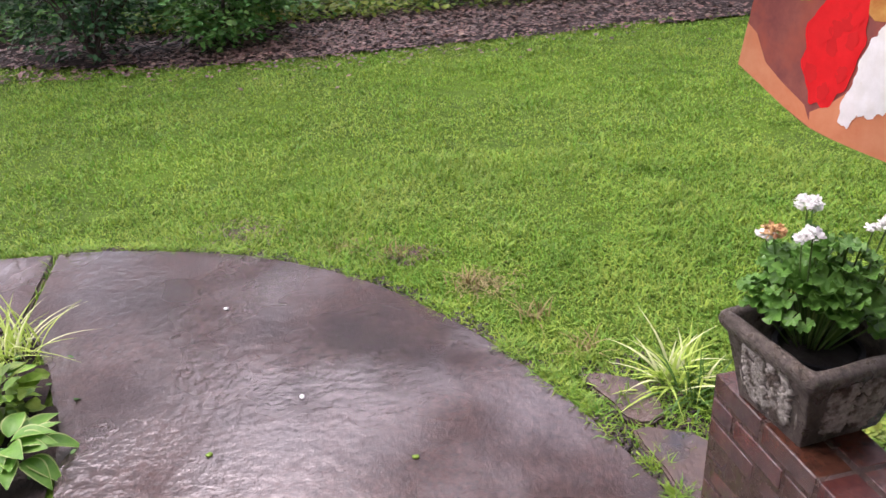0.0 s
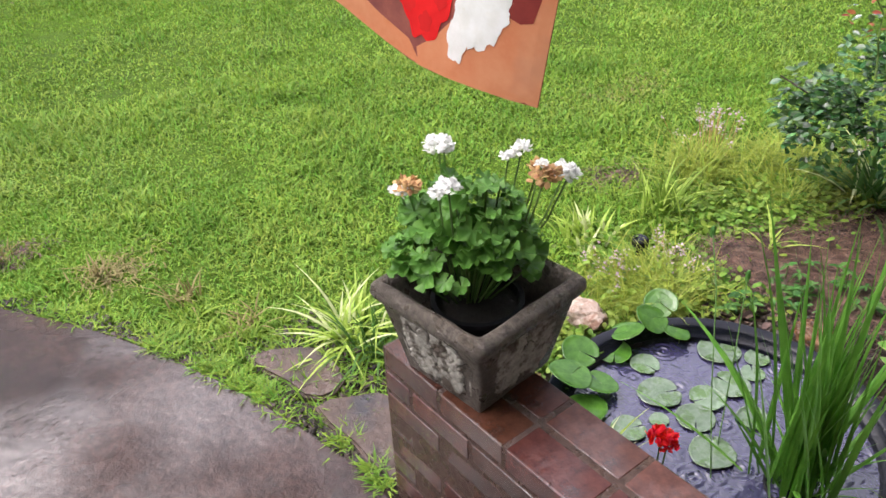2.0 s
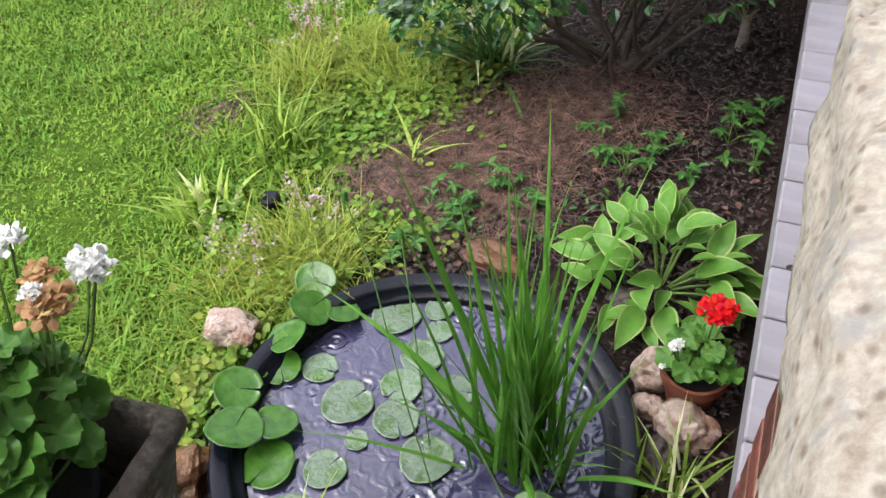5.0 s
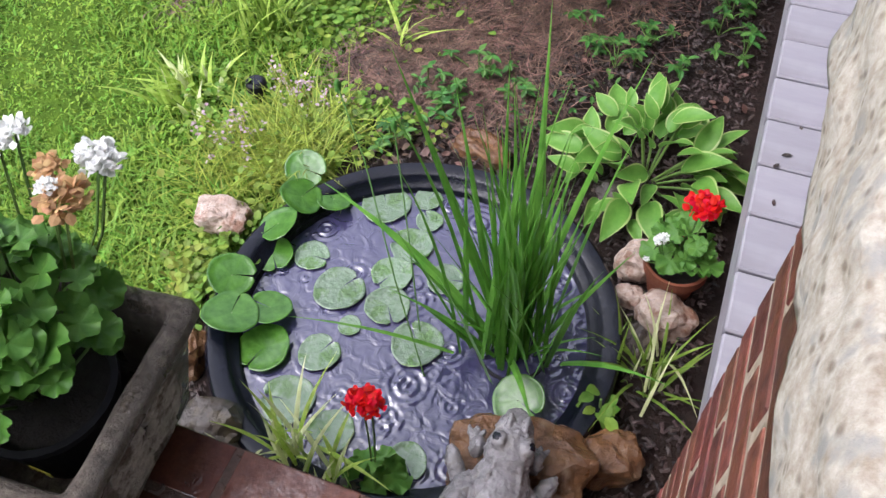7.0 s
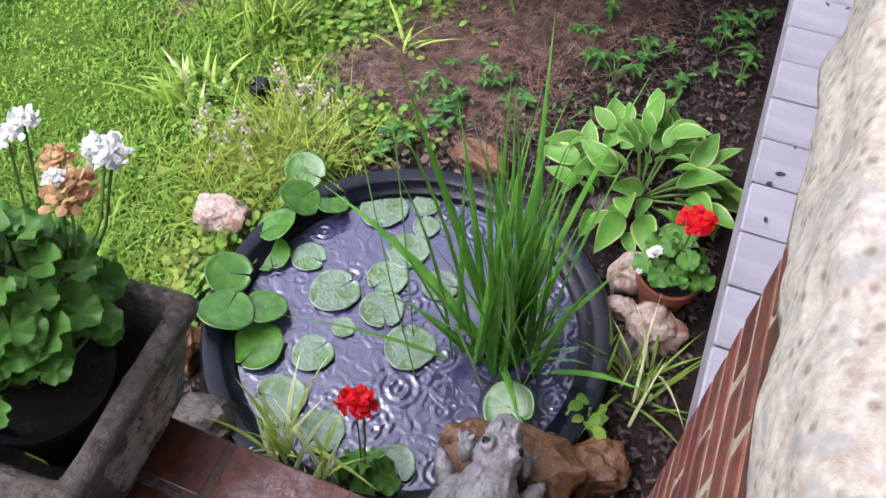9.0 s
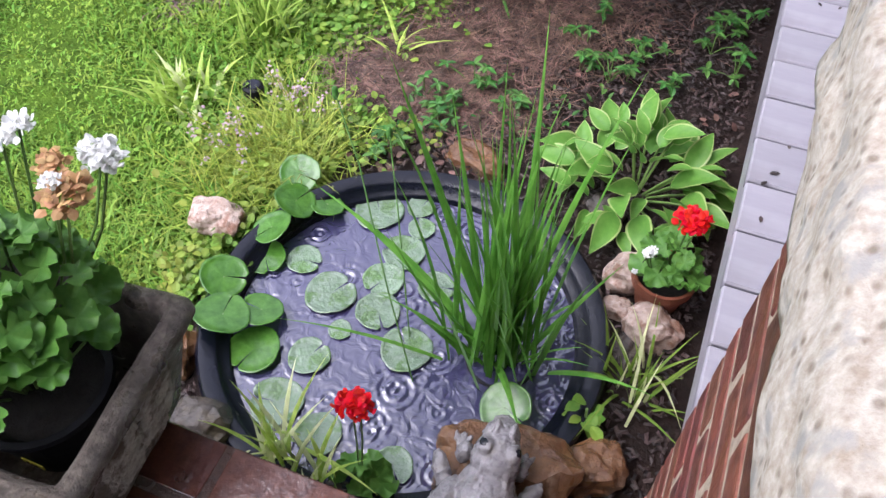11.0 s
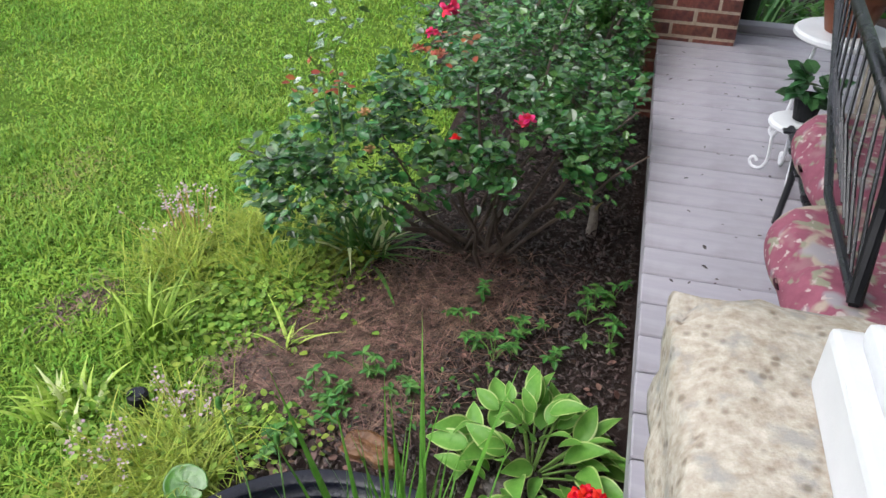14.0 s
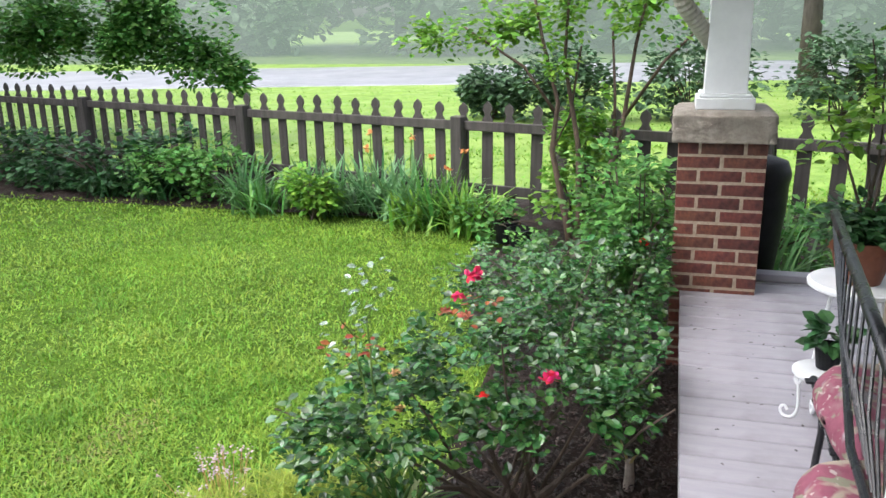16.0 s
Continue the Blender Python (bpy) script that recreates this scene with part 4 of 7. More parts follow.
def grass_clump(at, count, height, spread, material, label, name="grass_clump", width=0.008, second=None, share=0.4, group="", droop=(0.2, 0.7), lean=(0.25, 0.16)):
    """A tuft of arching strap leaves."""
    t = thing(name, at, label, "plant", group)
    for mat_k, cnt in ((material, count - int(count * share) if second else count), (second, int(count * share) if second else 0)):
        if not cnt:
            continue
        if count <= 100:
            for k in range(cnt):
                key = (mat_k.name, k % 5, width, round(height, 2), lean)
                if key not in STRAPS:
                    STRAPS[key] = curved_blade(height, lean[0] + lean[1] * (k % 5), width * 1.15, droop[0] + (droop[1] - droop[0]) * (k % 5) / 4, 6).mesh("leaf")
                    STRAPS[key].materials.append(mat_k)
                ob = part("leaf", STRAPS[key], None, t)
                sc = rng.uniform(0.55, 1.1)
                ob.matrix_basis = pose(rng.normal(0, spread * 0.2), rng.normal(0, spread * 0.2), -0.012, rng.normal(0, 10), 0, rng.uniform(0, 360)) @ Matrix.Diagonal((1, sc, sc, 1))
            continue
        geo = Geo()
        for k in range(3):
            mcount = cnt // 3 + 1
            tv, tf = blade(droop[0] + (droop[1] - droop[0]) * k / 2 + 0.2, 5, 0.9)
            h = height * rng.uniform(0.55, 1.1, mcount)
            az = rng.uniform(0, 6.283, mcount)
            scatter(geo, tv, tf, np.stack([rng.normal(0, spread * 0.22, mcount), rng.normal(0, spread * 0.22, mcount), np.full(mcount, -0.012)], -1),
                    rots(az, -np.abs(rng.normal(0.32, 0.25, mcount))), np.stack([width * rng.uniform(0.7, 1.3, mcount), h, h], -1))
        tagged(part("leaves", geo, mat_k, t, "arching strap leaves" if mat_k is material else "cream-edged strap leaves"), kind="stuff")
    return t


grass_clump((-0.73, 2.015, -0.36), 44, 0.22, 0.13, M_LIRIOPE, "variegated grass clump arching over the pond edge", second=M_STRIPE, share=0.5, droop=(0.02, 0.25), lean=(0.05, 0.12))
grass_clump((-0.62, 1.99, -0.37), 26, 0.17, 0.12, M_LIRIOPE, "variegated grass clump arching over the pond edge", second=M_STRIPE, share=0.5, droop=(0.02, 0.3), lean=(0.08, 0.14))
grass_clump((-0.085, 2.475, GROUND + 0.02), 40, 0.20, 0.14, M_CREEP, "narrow green striped grass clump beside the pier", width=0.006, second=M_STRIPE, share=0.25, droop=(0.05, 0.5), lean=(0.1, 0.14))
grass_clump((-1.60, 2.96, GROUND), 64, 0.16, 0.20, M_LIRIOPE, "pale yellow-green variegated clump at the lawn edge", width=0.013, second=M_STRIPE, share=0.3, droop=(0.05, 0.4), lean=(0.1, 0.17))
grass_clump((-1.53, 3.36, GROUND), 95, 0.20, 0.28, M_CREEP, "tall green strap-leaved clump at the lawn edge", width=0.009, second=M_LIRIOPE, share=0.35, droop=(0.05, 0.5), lean=(0.1, 0.17))
grass_clump((-1.72, 1.95, GROUND), 95, 0.18, 0.22, M_LIRIOPE, "pale variegated clump behind the flagstones", width=0.009, second=M_STRIPE, share=0.3)
grass_clump((-1.60, 1.98, GROUND), 50, 0.17, 0.18, M_WEED, "green strap-leaved clump behind the flagstones", width=0.007)
grass_clump((-0.99, 3.98, GROUND + 0.02), 70, 0.30, 0.16, M_WEED, "dark arching strap-leaved clump under the rose", width=0.012, second=M_STRIPE, share=0.2)
grass_clump((-1.06, 3.36, GROUND + 0.02), 9, 0.18, 0.05, M_LIRIOPE, "small bright sprout on the mulch", width=0.010)
for k, (x, y) in enumerate([(-2.29, 1.62), (-2.01, 1.72), (-2.66, 1.42), (-3.03, 1.16), (-2.15, 1.58), (-1.92, 1.66)]):
    grass_clump((x, y, GROUND), 34, 0.10, 0.16, M_DRYGRASS if k < 4 else M_GRASS, "yellowing grass tuft at the walk's edge" if k < 4 else "green grass tuft at the walk's edge", width=0.006, group="edge tufts")
for k, (x, y, sx, sy) in enumerate([(-3.56, 0.42, 0.18, 0.30), (-3.22, 0.95, 0.12, 0.20), (-3.02, 1.2, 0.10, 0.16), (-2.62, 1.50, 0.14, 0.16), (-1.85, 3.45, 0.10, 0.16), (-2.47, 4.25, 0.2, 0.3)]):
    g = Geo()
    cnt = 260
    tv, tf = blade(0.8, 2)
    scatter(g, tv, tf, np.stack([x + rng.normal(0, sx * 0.5, cnt), y + rng.normal(0, sy * 0.5, cnt), np.full(cnt, GROUND + 0.012)], -1),
            rots(rng.uniform(0, 6.283, cnt), -rng.uniform(0.6, 1.5, cnt)), np.stack([np.full(cnt, 0.005), *[rng.uniform(0.03, 0.07, cnt)] * 2], -1))
    tagged(part("dry_grass", g, M_DRYGRASS if k % 2 else M_STRAW), "patch of dead tan grass in the lawn", "grass", kind="stuff")
grass_clump((-1.17, 2.88, GROUND), 800, 0.21, 0.34, M_ACORUS, "fine yellow-green grass tuft beside the pond", width=0.0035)
grass_clump((-1.30, 2.74, GROUND), 420, 0.15, 0.30, M_ACORUS, "fine yellow-green grass tuft beside the pond", width=0.0035)
grass_clump((-1.62, 3.75, GROUND), 640, 0.22, 0.40, M_ACORUS, "feathery yellow-green tuft by the rose", width=0.004)
grass_clump((-1.40, 4.0, GROUND), 560, 0.24, 0.40, M_ACORUS, "feathery yellow-green tuft by the rose", width=0.004)
grass_clump((-1.25, 3.75, GROUND), 460, 0.20, 0.36, M_ACORUS, "feathery green tuft by the rose", width=0.004)
for x, y, s, cnt in ((-1.36, 2.62, 0.30, 300), (-1.45, 2.35, 0.30, 300), (-1.2, 2.3, 0.16, 180), (-1.62, 2.55, 0.3, 260)):
    grass_clump((x, y, GROUND), cnt, 0.10, s, M_GRASS, "longer green grass beside the pond", width=0.005)


def flower_spray(at, count, spread, height, material, label):
    """Thin stalks with small pale blooms."""
    t = thing("flower_spray", at, label, "flower")
    geo, stems = Geo(), Geo()
    tv, tf = leaf(0.9, 0.1, 0.1)
    for k in range(count):
        x, y, h = rng.normal(0, spread[0]), rng.normal(0, spread[1]), height * rng.uniform(0.6, 1.1)
        tube(stems, [(x * 0.6, y * 0.6, 0), (x, y, h)], 0.0012, 3, False)
        c = 7
        scatter(geo, tv, tf, np.stack([x + rng.normal(0, 0.008, c), y + rng.normal(0, 0.008, c), h + rng.normal(0, 0.01, c)], -1),
                rots(rng.uniform(0, 6.283, c), rng.uniform(-0.6, 0.9, c)), rng.uniform(0.007, 0.014, c)[:, None])
    tagged(part("stalk", stems, M_SPENT, t), kind="stuff")
    tagged(part("bloom", geo, material, t, "tiny pale pink blooms"), kind="stuff")
    return t


flower_spray((-1.22, 3.03, GROUND), 26, (0.06, 0.04), 0.10, M_PALEPINK, "pale pink flowers beside the garden light")
flower_spray((-1.36, 2.84, GROUND), 22, (0.06, 0.06), 0.09, M_PALEPINK, "fading pink flowers in the grass")
flower_spray((-1.70, 3.92, GROUND), 34, (0.07, 0.09), 0.20, M_PALEPINK, "pale pink flower sprays at the lawn edge")
flower_spray((-1.2, 4.15, GROUND), 10, (0.05, 0.05), 0.20, M_PALEPINK, "pale pink flower sprays under the rose")


def leaf_carpet(name, count, sampler, size, material, label, lift=(0.01, 0.07), template=None, tilt=0.5):
    p = sampler(count)
    c = len(p)
    tv, tf = template or leaf(0.85, 0.1, 0.1)
    z = GROUND + rng.uniform(*lift, c)
    g = scatter(Geo(), tv, tf, np.column_stack([p, z]), rots(rng.uniform(0, 6.283, c), rng.normal(0.1, tilt, c)), rng.uniform(*size, c)[:, None])
    return tagged(part(name, g, material), label, "ground cover", kind="stuff")


def blobs(*spots):
    """Samples round (x, y, sx, sy) spots."""
    def draw(count):
        k = rng.integers(0, len(spots), count)
        s = np.array(spots)[k]
        return np.column_stack([rng.normal(s[:, 0], s[:, 2]), rng.normal(s[:, 1], s[:, 3])])
    return draw


leaf_carpet("creeping_plant", 3600, blobs((-1.25, 3.55, 0.13, 0.17), (-1.38, 3.8, 0.16, 0.18), (-1.15, 3.75, 0.10, 0.14), (-1.1, 4.0, 0.08, 0.1)), (0.018, 0.034), M_CREEP, "bright green creeping ground cover edging the bed")
leaf_carpet("creeping_plant", 1500, blobs((-1.12, 2.95, 0.10, 0.07), (-1.0, 3.02, 0.09, 0.05), (-1.17, 2.45, 0.05, 0.12), (-1.16, 2.25, 0.05, 0.08), (-1.35, 2.9, 0.1, 0.1)), (0.016, 0.030), M_CREEP, "yellow-green creeping plant round the pond rim", (0.02, 0.09))
def seedling(x, y, h, whorls):
    """A leafy weed: a thin stem with whorls of pointed leaflets."""
    t = thing("weed", (x, y, GROUND + 0.02), "green leafy weed growing through the mulch", "plant", "weeds in the bed")
    geo, stem = Geo(), Geo()
    tv, tf = leaf(0.48, 0.14, 0.25, 4)
    for w in range(whorls):
        bx, by, bz = (0, 0, h) if w == 0 else (rng.normal(0, 0.035), rng.normal(0, 0.035), h * rng.uniform(0.45, 0.9))
        tube(stem, [(0, 0, 0), (bx * 0.4, by * 0.4, bz * 0.6), (bx, by, bz)], 0.002, 5, False)
        c = 5
        yaw = np.arange(c) * 2 * math.pi / c + rng.uniform(0, 6) + rng.normal(0, 0.2, c)
        scatter(geo, tv, tf, np.tile((bx, by, bz), (c, 1)), rots(yaw, rng.normal(0.15, 0.25, c)), rng.uniform(0.022, 0.040, c)[:, None])
    tagged(part("stem", stem, M_STEM, t), kind="stuff")
    tagged(part("leaves", geo, M_WEED, t), kind="stuff")
    return t


for k, (x, y) in enumerate([(-0.49, 3.76), (-0.50, 3.52), (-0.40, 3.50), (-0.33, 3.64), (-0.74, 3.31), (-0.13, 3.77), (-0.05, 3.93), (-0.04, 3.67), (-0.82, 3.12), (-0.78, 3.32), (-0.61, 3.25), (-0.80, 3.19), (-0.35, 3.53), (-0.51, 3.64), (-0.11, 3.85), (-0.92, 2.97), (-0.90, 3.21), (-0.21, 3.52)]):
    seedling(x, y, 0.06 + 0.05 * rng.uniform(0, 1), 3 + k % 4)
leaf_carpet("low_weeds", 130, blobs((-0.35, 3.35, 0.12, 0.06), (-0.85, 3.15, 0.06, 0.06), (-0.55, 3.2, 0.1, 0.05)), (0.016, 0.034), M_WEED, "scattered leafy weeds on the mulch", (0.04, 0.08), template=leaf(0.5, 0.14, 0.2))
leaf_carpet("fallen_leaves", 110, blobs((-0.9, 2.98, 0.10, 0.05), (-0.85, 3.0, 0.08, 0.04), (-0.3, 3.4, 0.2, 0.3)), (0.02, 0.035), M_STRAW, "brown fallen leaves on the bed", (0.03, 0.05))
leaf_carpet("clover", 2200, lambda c: np.column_stack([rng.uniform(-4.2, -1.25, c), rng.uniform(2.0, 5.0, c)]), (0.010, 0.018), M_GRASS, "clover leaves among the lawn grass", (0.015, 0.045))

# mulch chips, bark and pine needles
cnt = 30000
x, y = rng.uniform(-1.3, 0.02, cnt), rng.uniform(1.9, 7.6, cnt)
keep = inside(BED, x, y) & (np.hypot(x - PX, y - PY) > 0.49)
x, y = x[keep], y[keep]
chip = (np.array([(-0.5, -0.15, 0), (0.5, -0.2, 0.05), (0.45, 0.18, 0.08), (-0.4, 0.2, 0.02), (0, 0, 0.22)]), [[(0, 1, 4), (1, 2, 4), (2, 3, 4), (3, 0, 4)]])
s = rng.uniform(0.009, 0.030, len(x))
g = scatter(Geo(), *chip, np.column_stack([x, y, np.full(len(x), GROUND + 0.032) + rng.uniform(-0.01, 0.02, len(x))]), rots(rng.uniform(0, 6.283, len(x)), rng.normal(0, 0.35, len(x)), rng.normal(0, 0.35, len(x))), s[:, None])
tagged(part("mulch_chips", g, M_CHIP), "damp dark bark chips over the bed", "mulch", kind="stuff")
cnt = 13000
p = blobs((-0.95, 3.42, 0.10, 0.12), (-0.82, 3.25, 0.14, 0.08), (-0.75, 3.6, 0.14, 0.14), (-0.6, 3.85, 0.16, 0.16), (-1.0, 3.25, 0.08, 0.06))(cnt)
tv, tf = blade(0.25, 2)
g = scatter(Geo(), tv, tf, np.column_stack([p, GROUND + 0.035 + rng.uniform(0, 0.025, cnt)]), rots(rng.uniform(0, 6.283, cnt), -rng.normal(1.5, 0.12, cnt)), np.column_stack([np.full(cnt, 0.003), rng.uniform(0.07, 0.15, cnt), rng.uniform(0.07, 0.14, cnt)]))
tagged(part("pine_straw", g, M_STRAW), "reddish brown pine needles on the bed", "mulch", kind="stuff")
ob = part("stick", roughen(block(0.13, 0.011, 0.009, 0.002), 0.002, 40), M_FENCE)
ob.matrix_world = pose(-0.60, 3.67, GROUND + 0.045, 0, 3, 4)
tagged(ob, "short weathered stick lying on pine straw", "stick")

lamp = thing("garden_light", (-1.368, 3.010, GROUND + 0.045), "small black solar garden light on a stake", "garden light")
light_cap = part("cap", lathe(Geo(), [(0, 0.052), (0.024, 0.052), (0.031, 0.046), (0.031, 0.022), (0.026, 0.02), (0.0, 0.02)], 24), M_BLACK, lamp, smooth=False)
part("panel", lathe(Geo(), [(0, 0.0535), (0.021, 0.0535), (0.022, 0.052)], 20), M_TUB, light_cap, "dark solar panel")
part("stake", tube(Geo(), [(0, 0, -0.07), (0, 0, 0.022)], [0.004, 0.016], 10), M_BLACK, lamp)
stake = thing("garden_stake", (-0.165, 4.36, GROUND + 0.02), "grey spent bulb stalk standing in the mulch", "plant")
part("stub", tube(Geo(), [(0, 0, 0), (0.003, 0, 0.06), (0.0, 0, 0.13)], [0.022, 0.020, 0.016], 12), M_GREYCAP, stake)
g = Geo()
for az in (40, 130, 200):
    c = curved_blade(0.17, 0.55, 0.012, 0.3)
    a = radians(az)
    v = c.v[0] @ np.array([[math.cos(a), math.sin(a), 0], [-math.sin(a), math.cos(a), 0], [0, 0, 1]]) + [0, 0, 0.1]
    g.add(v, c.f[0])
part("leaves", g, M_DRYGRASS, stake, "yellowing strap leaves")

sprout = thing("sprout", (-0.164, 2.339, GROUND + 0.03), "bright light green leafy sprout beside the frog's rock", "plant")
g = scatter(Geo(), *leaf(0.7, 0.12, 0.2, 4), np.column_stack([rng.normal(0, 0.018, 12), rng.normal(0, 0.018, 12), rng.uniform(0.03, 0.10, 12)]), rots(rng.uniform(0, 6.283, 12), rng.normal(0.1, 0.4, 12)), rng.uniform(0.03, 0.05, 12)[:, None])
part("leaves", g, M_CREEP, sprout)
part("stem", tube(Geo(), [(0, 0, -0.01), (0.004, 0, 0.05), (0, 0.004, 0.095)], 0.003, 6), M_STEM, sprout)


# ---- hosta ----
def big_leaf(length, width, droop):
    """A broad ribbed leaf with a pale margin; the outer strips take the second material."""
    v, q, rows = [], [], 10
    cols = (-1, -0.84, -0.42, 0, 0.42, 0.84, 1)
    for k in range(rows + 1):
        t = k / rows
        w = width * 0.5 * math.sin(math.pi * min(1, t ** 0.72)) ** 0.85 if 0 < t < 1 else 0.002
        y, z = length * t, length * (0.28 * t - droop * t * t)
        for c in cols:
            v.append((c * w, y, z + 0.30 * w * abs(c) + 0.016 * width * math.sin(9 * t + 4 * c)))
    for k in range(rows):
        for j in range(6):
            a = 7 * k + j
            q.append((a, a + 1, a + 8, a + 7))
    return Geo().add(v, [q])


def margined(me):
    me.materials.append(M_HOSTA)
    me.materials.append(M_MARGIN)
    for p in me.polygons:
        p.material_index = 1 if p.index % 6 in (0, 5) else 0
    return me


M_MARGIN = leafy("hosta_margin", (0.34, 0.56, 0.14), (0.52, 0.70, 0.26), rough=(0.3, 0.45), amount=0.2, translucent=0.3, scale=16)
hosta = thing("hosta_plant", (-0.215, 3.07, GROUND + 0.02), "bright green hosta with broad pale-edged leaves beside the porch", "plant")
HM = [margined(big_leaf(a, b, c).mesh("leaf", True)) for a, b, c in ((0.155, 0.074, 0.35), (0.14, 0.072, 0.6), (0.12, 0.062, 0.22))]
for k in range(100):
    r = math.sqrt(rng.uniform(0.02, 1))
    az = rng.uniform(0, 360)
    ob = part("leaf", HM[k % 3], None, hosta)
    sc = rng.uniform(0.5, 0.98)
    ob.matrix_basis = pose(-0.19 * r * math.sin(radians(az)), 0.19 * r * math.cos(radians(az)), 0.20 - 0.13 * r + rng.uniform(-0.06, 0.04), 50 - 52 * r + rng.uniform(-24, 24), rng.uniform(-34, 34), az + rng.uniform(-70, 70)) @ Matrix.Diagonal((sc, sc, sc, 1))
    if k % 5 == 0:
        st = tube(Geo(), [(0, 0, -0.01), tuple(ob.matrix_basis.translation * 0.6), tuple(ob.matrix_basis.translation)], 0.004, 5, False)
        part("leaf_stalk", st, M_STEM, hosta)


# ---- geraniums ----
def scallop_leaf(r):
    v, k = [(0, 0, 0.0)], 30
    for i in range(k):
        a = 0.2 + (2 * math.pi - 0.4) * i / (k - 1) - math.pi / 2
        w = r
        v.append((w * 0.55 * math.cos(a), w * 0.55 * math.sin(a), r * 0.10))
    for i in range(k):
        a = 0.2 + (2 * math.pi - 0.4) * i / (k - 1) - math.pi / 2
        w = r * (0.95 + 0.09 * abs(math.sin(4.5 * (a + math.pi / 2))))
        v.append((w * math.cos(a), w * math.sin(a), r * (0.18 + 0.20 * math.sin(6 * a) + 0.10 * math.sin(11 * a))))
    return Geo().add(v, [[(0, 1 + i, 2 + i) for i in range(k - 1)], [(1 + i, 1 + k + i, 2 + k + i, 2 + i) for i in range(k - 1)]])


GL = [scallop_leaf(r).mesh("leaf", True) for r in (0.026, 0.032, 0.020)]
for me in GL:
    me.materials.append(M_GERANIUM)


def petal_ball(geo, at, r, count, size):
    tv, tf = leaf(0.95, -0.15, 0.2)
    d = rng.normal(0, 1, (count, 3))
    d /= np.linalg.norm(d, axis=1)[:, None]
    d[:, 2] = np.abs(d[:, 2]) * 0.8 - 0.15
    scatter(geo, tv, tf, np.array(at) + d * r * rng.uniform(0.55, 1.0, count)[:, None], rots(rng.uniform(0, 6.283, count), rng.normal(0.3, 0.6, count), rng.normal(0, 0.4, count)), rng.uniform(0.75, 1.2, count)[:, None] * size)
    return geo


def geranium(at, label, leaves, dome, blooms, material, low=0.0):
    """A geranium: scalloped leaves on stalks and round flower heads; blooms: (x, y, z, radius, spent)."""
    t = thing("geranium", at, label, "flower")
    stalks = Geo()
    for k in range(leaves):
        r = rng.uniform(0, 1) ** 0.5
        az = rng.uniform(0, 6.283)
        h = dome[2] * math.sqrt(max(0.02, 1 - (r * 0.9) ** 2)) * rng.uniform(0.5, 1.05) + low
        p = (dome[0] * r * math.cos(az), dome[1] * r * math.sin(az), h)
        ob = part("leaf", GL[k % 3], None, t)
        ob.matrix_basis = pose(*p, rng.normal(8, 20), rng.normal(0, 20), math.degrees(az) - 90 + rng.uniform(-30, 30)) @ pose(0, 0, 0, -30 * r, 0, 0)
        if k % 3 == 0:
            tube(stalks, [(0.25 * p[0], 0.25 * p[1], -0.03), (0.75 * p[0], 0.75 * p[1], h * 0.55), p], 0.0022, 5, False)
    for x, y, z, r, dead in blooms:
        tube(stalks, [(x * 0.3, y * 0.3, 0.0), (x * 0.8, y * 0.8, z * 0.55), (x, y, z - 0.005)], 0.0022, 5, False)
        part("flower_head", petal_ball(Geo(), (x, y, z), r, int(46 + 1700 * r), r * 0.52), M_SPENT if dead else material, t, "brown faded flower head" if dead else "round head of small petals")
    tagged(part("stalk", stalks, M_STEM, t), kind="stuff")
    return t


# ---- stone planter on the wing wall ----
M_POTSOIL = surface("dark_potting_soil", (0.010, 0.007, 0.005), (0.035, 0.024, 0.018), 60, rough=(0.6, 0.9), bump=0.8, bump_scale=120)
M_TAG = surface("yellow_label", (0.62, 0.56, 0.03), (0.72, 0.66, 0.06), 20, rough=(0.4, 0.6), bump=0.05)
PLX, PLY, PLZ = -0.862, 1.785, 0.0865
planter = thing("stone_planter", (PLX, PLY, PLZ), "square weathered cast stone planter with relief sides", "planter", rz=5)
g = Geo()


def square_ring(s, z, rnd=0.0, k=6):
    pts = []
    for cx, cy, a0 in ((1, 1, 0), (-1, 1, 90), (-1, -1, 180), (1, -1, 270)):
        for i in range(k):
            a = radians(a0 + 90 * i / (k - 1))
            pts.append((cx * (s - rnd) + rnd * math.cos(a), cy * (s - rnd) + rnd * math.sin(a), z))
    return pts


rings = [square_ring(0.108, 0.0, 0.006), square_ring(0.110, 0.012, 0.006), square_ring(0.125, 0.09, 0.007), square_ring(0.142, 0.172, 0.008), square_ring(0.150, 0.180, 0.012), square_ring(0.158, 0.190, 0.014), square_ring(0.162, 0.203, 0.016), square_ring(0.160, 0.216, 0.016),
         square_ring(0.152, 0.226, 0.014), square_ring(0.142, 0.229, 0.012), square_ring(0.133, 0.224, 0.010), square_ring(0.127, 0.210, 0.010), square_ring(0.100, 0.05, 0.010)]
k = 4 * 14
rings = [[tuple(np.array(r[(c * 6 + q) % 24]) * (1 - f) + np.array(r[(c * 6 + q + 1) % 24]) * f) for c in range(4) for q, f in [(0, 0), (1, 0), (2, 0), (3, 0), (4, 0)] + [(5, u / 9) for u in range(9)]] for r in rings]
g.add([p for r in rings for p in r], [[(i * k + j, i * k + (j + 1) % k, (i + 1) * k + (j + 1) % k, (i + 1) * k + j) for i in range(len(rings) - 1) for j in range(k)], [tuple(range((len(rings) - 1) * k, len(rings) * k))]])
body = part("body", g, M_PLANTER, planter, smooth=True)
for v in body.data.vertices:
    v.co += noise.noise_vector(v.co * 34) * 0.0026 + noise.noise_vector(v.co * 11) * 0.002
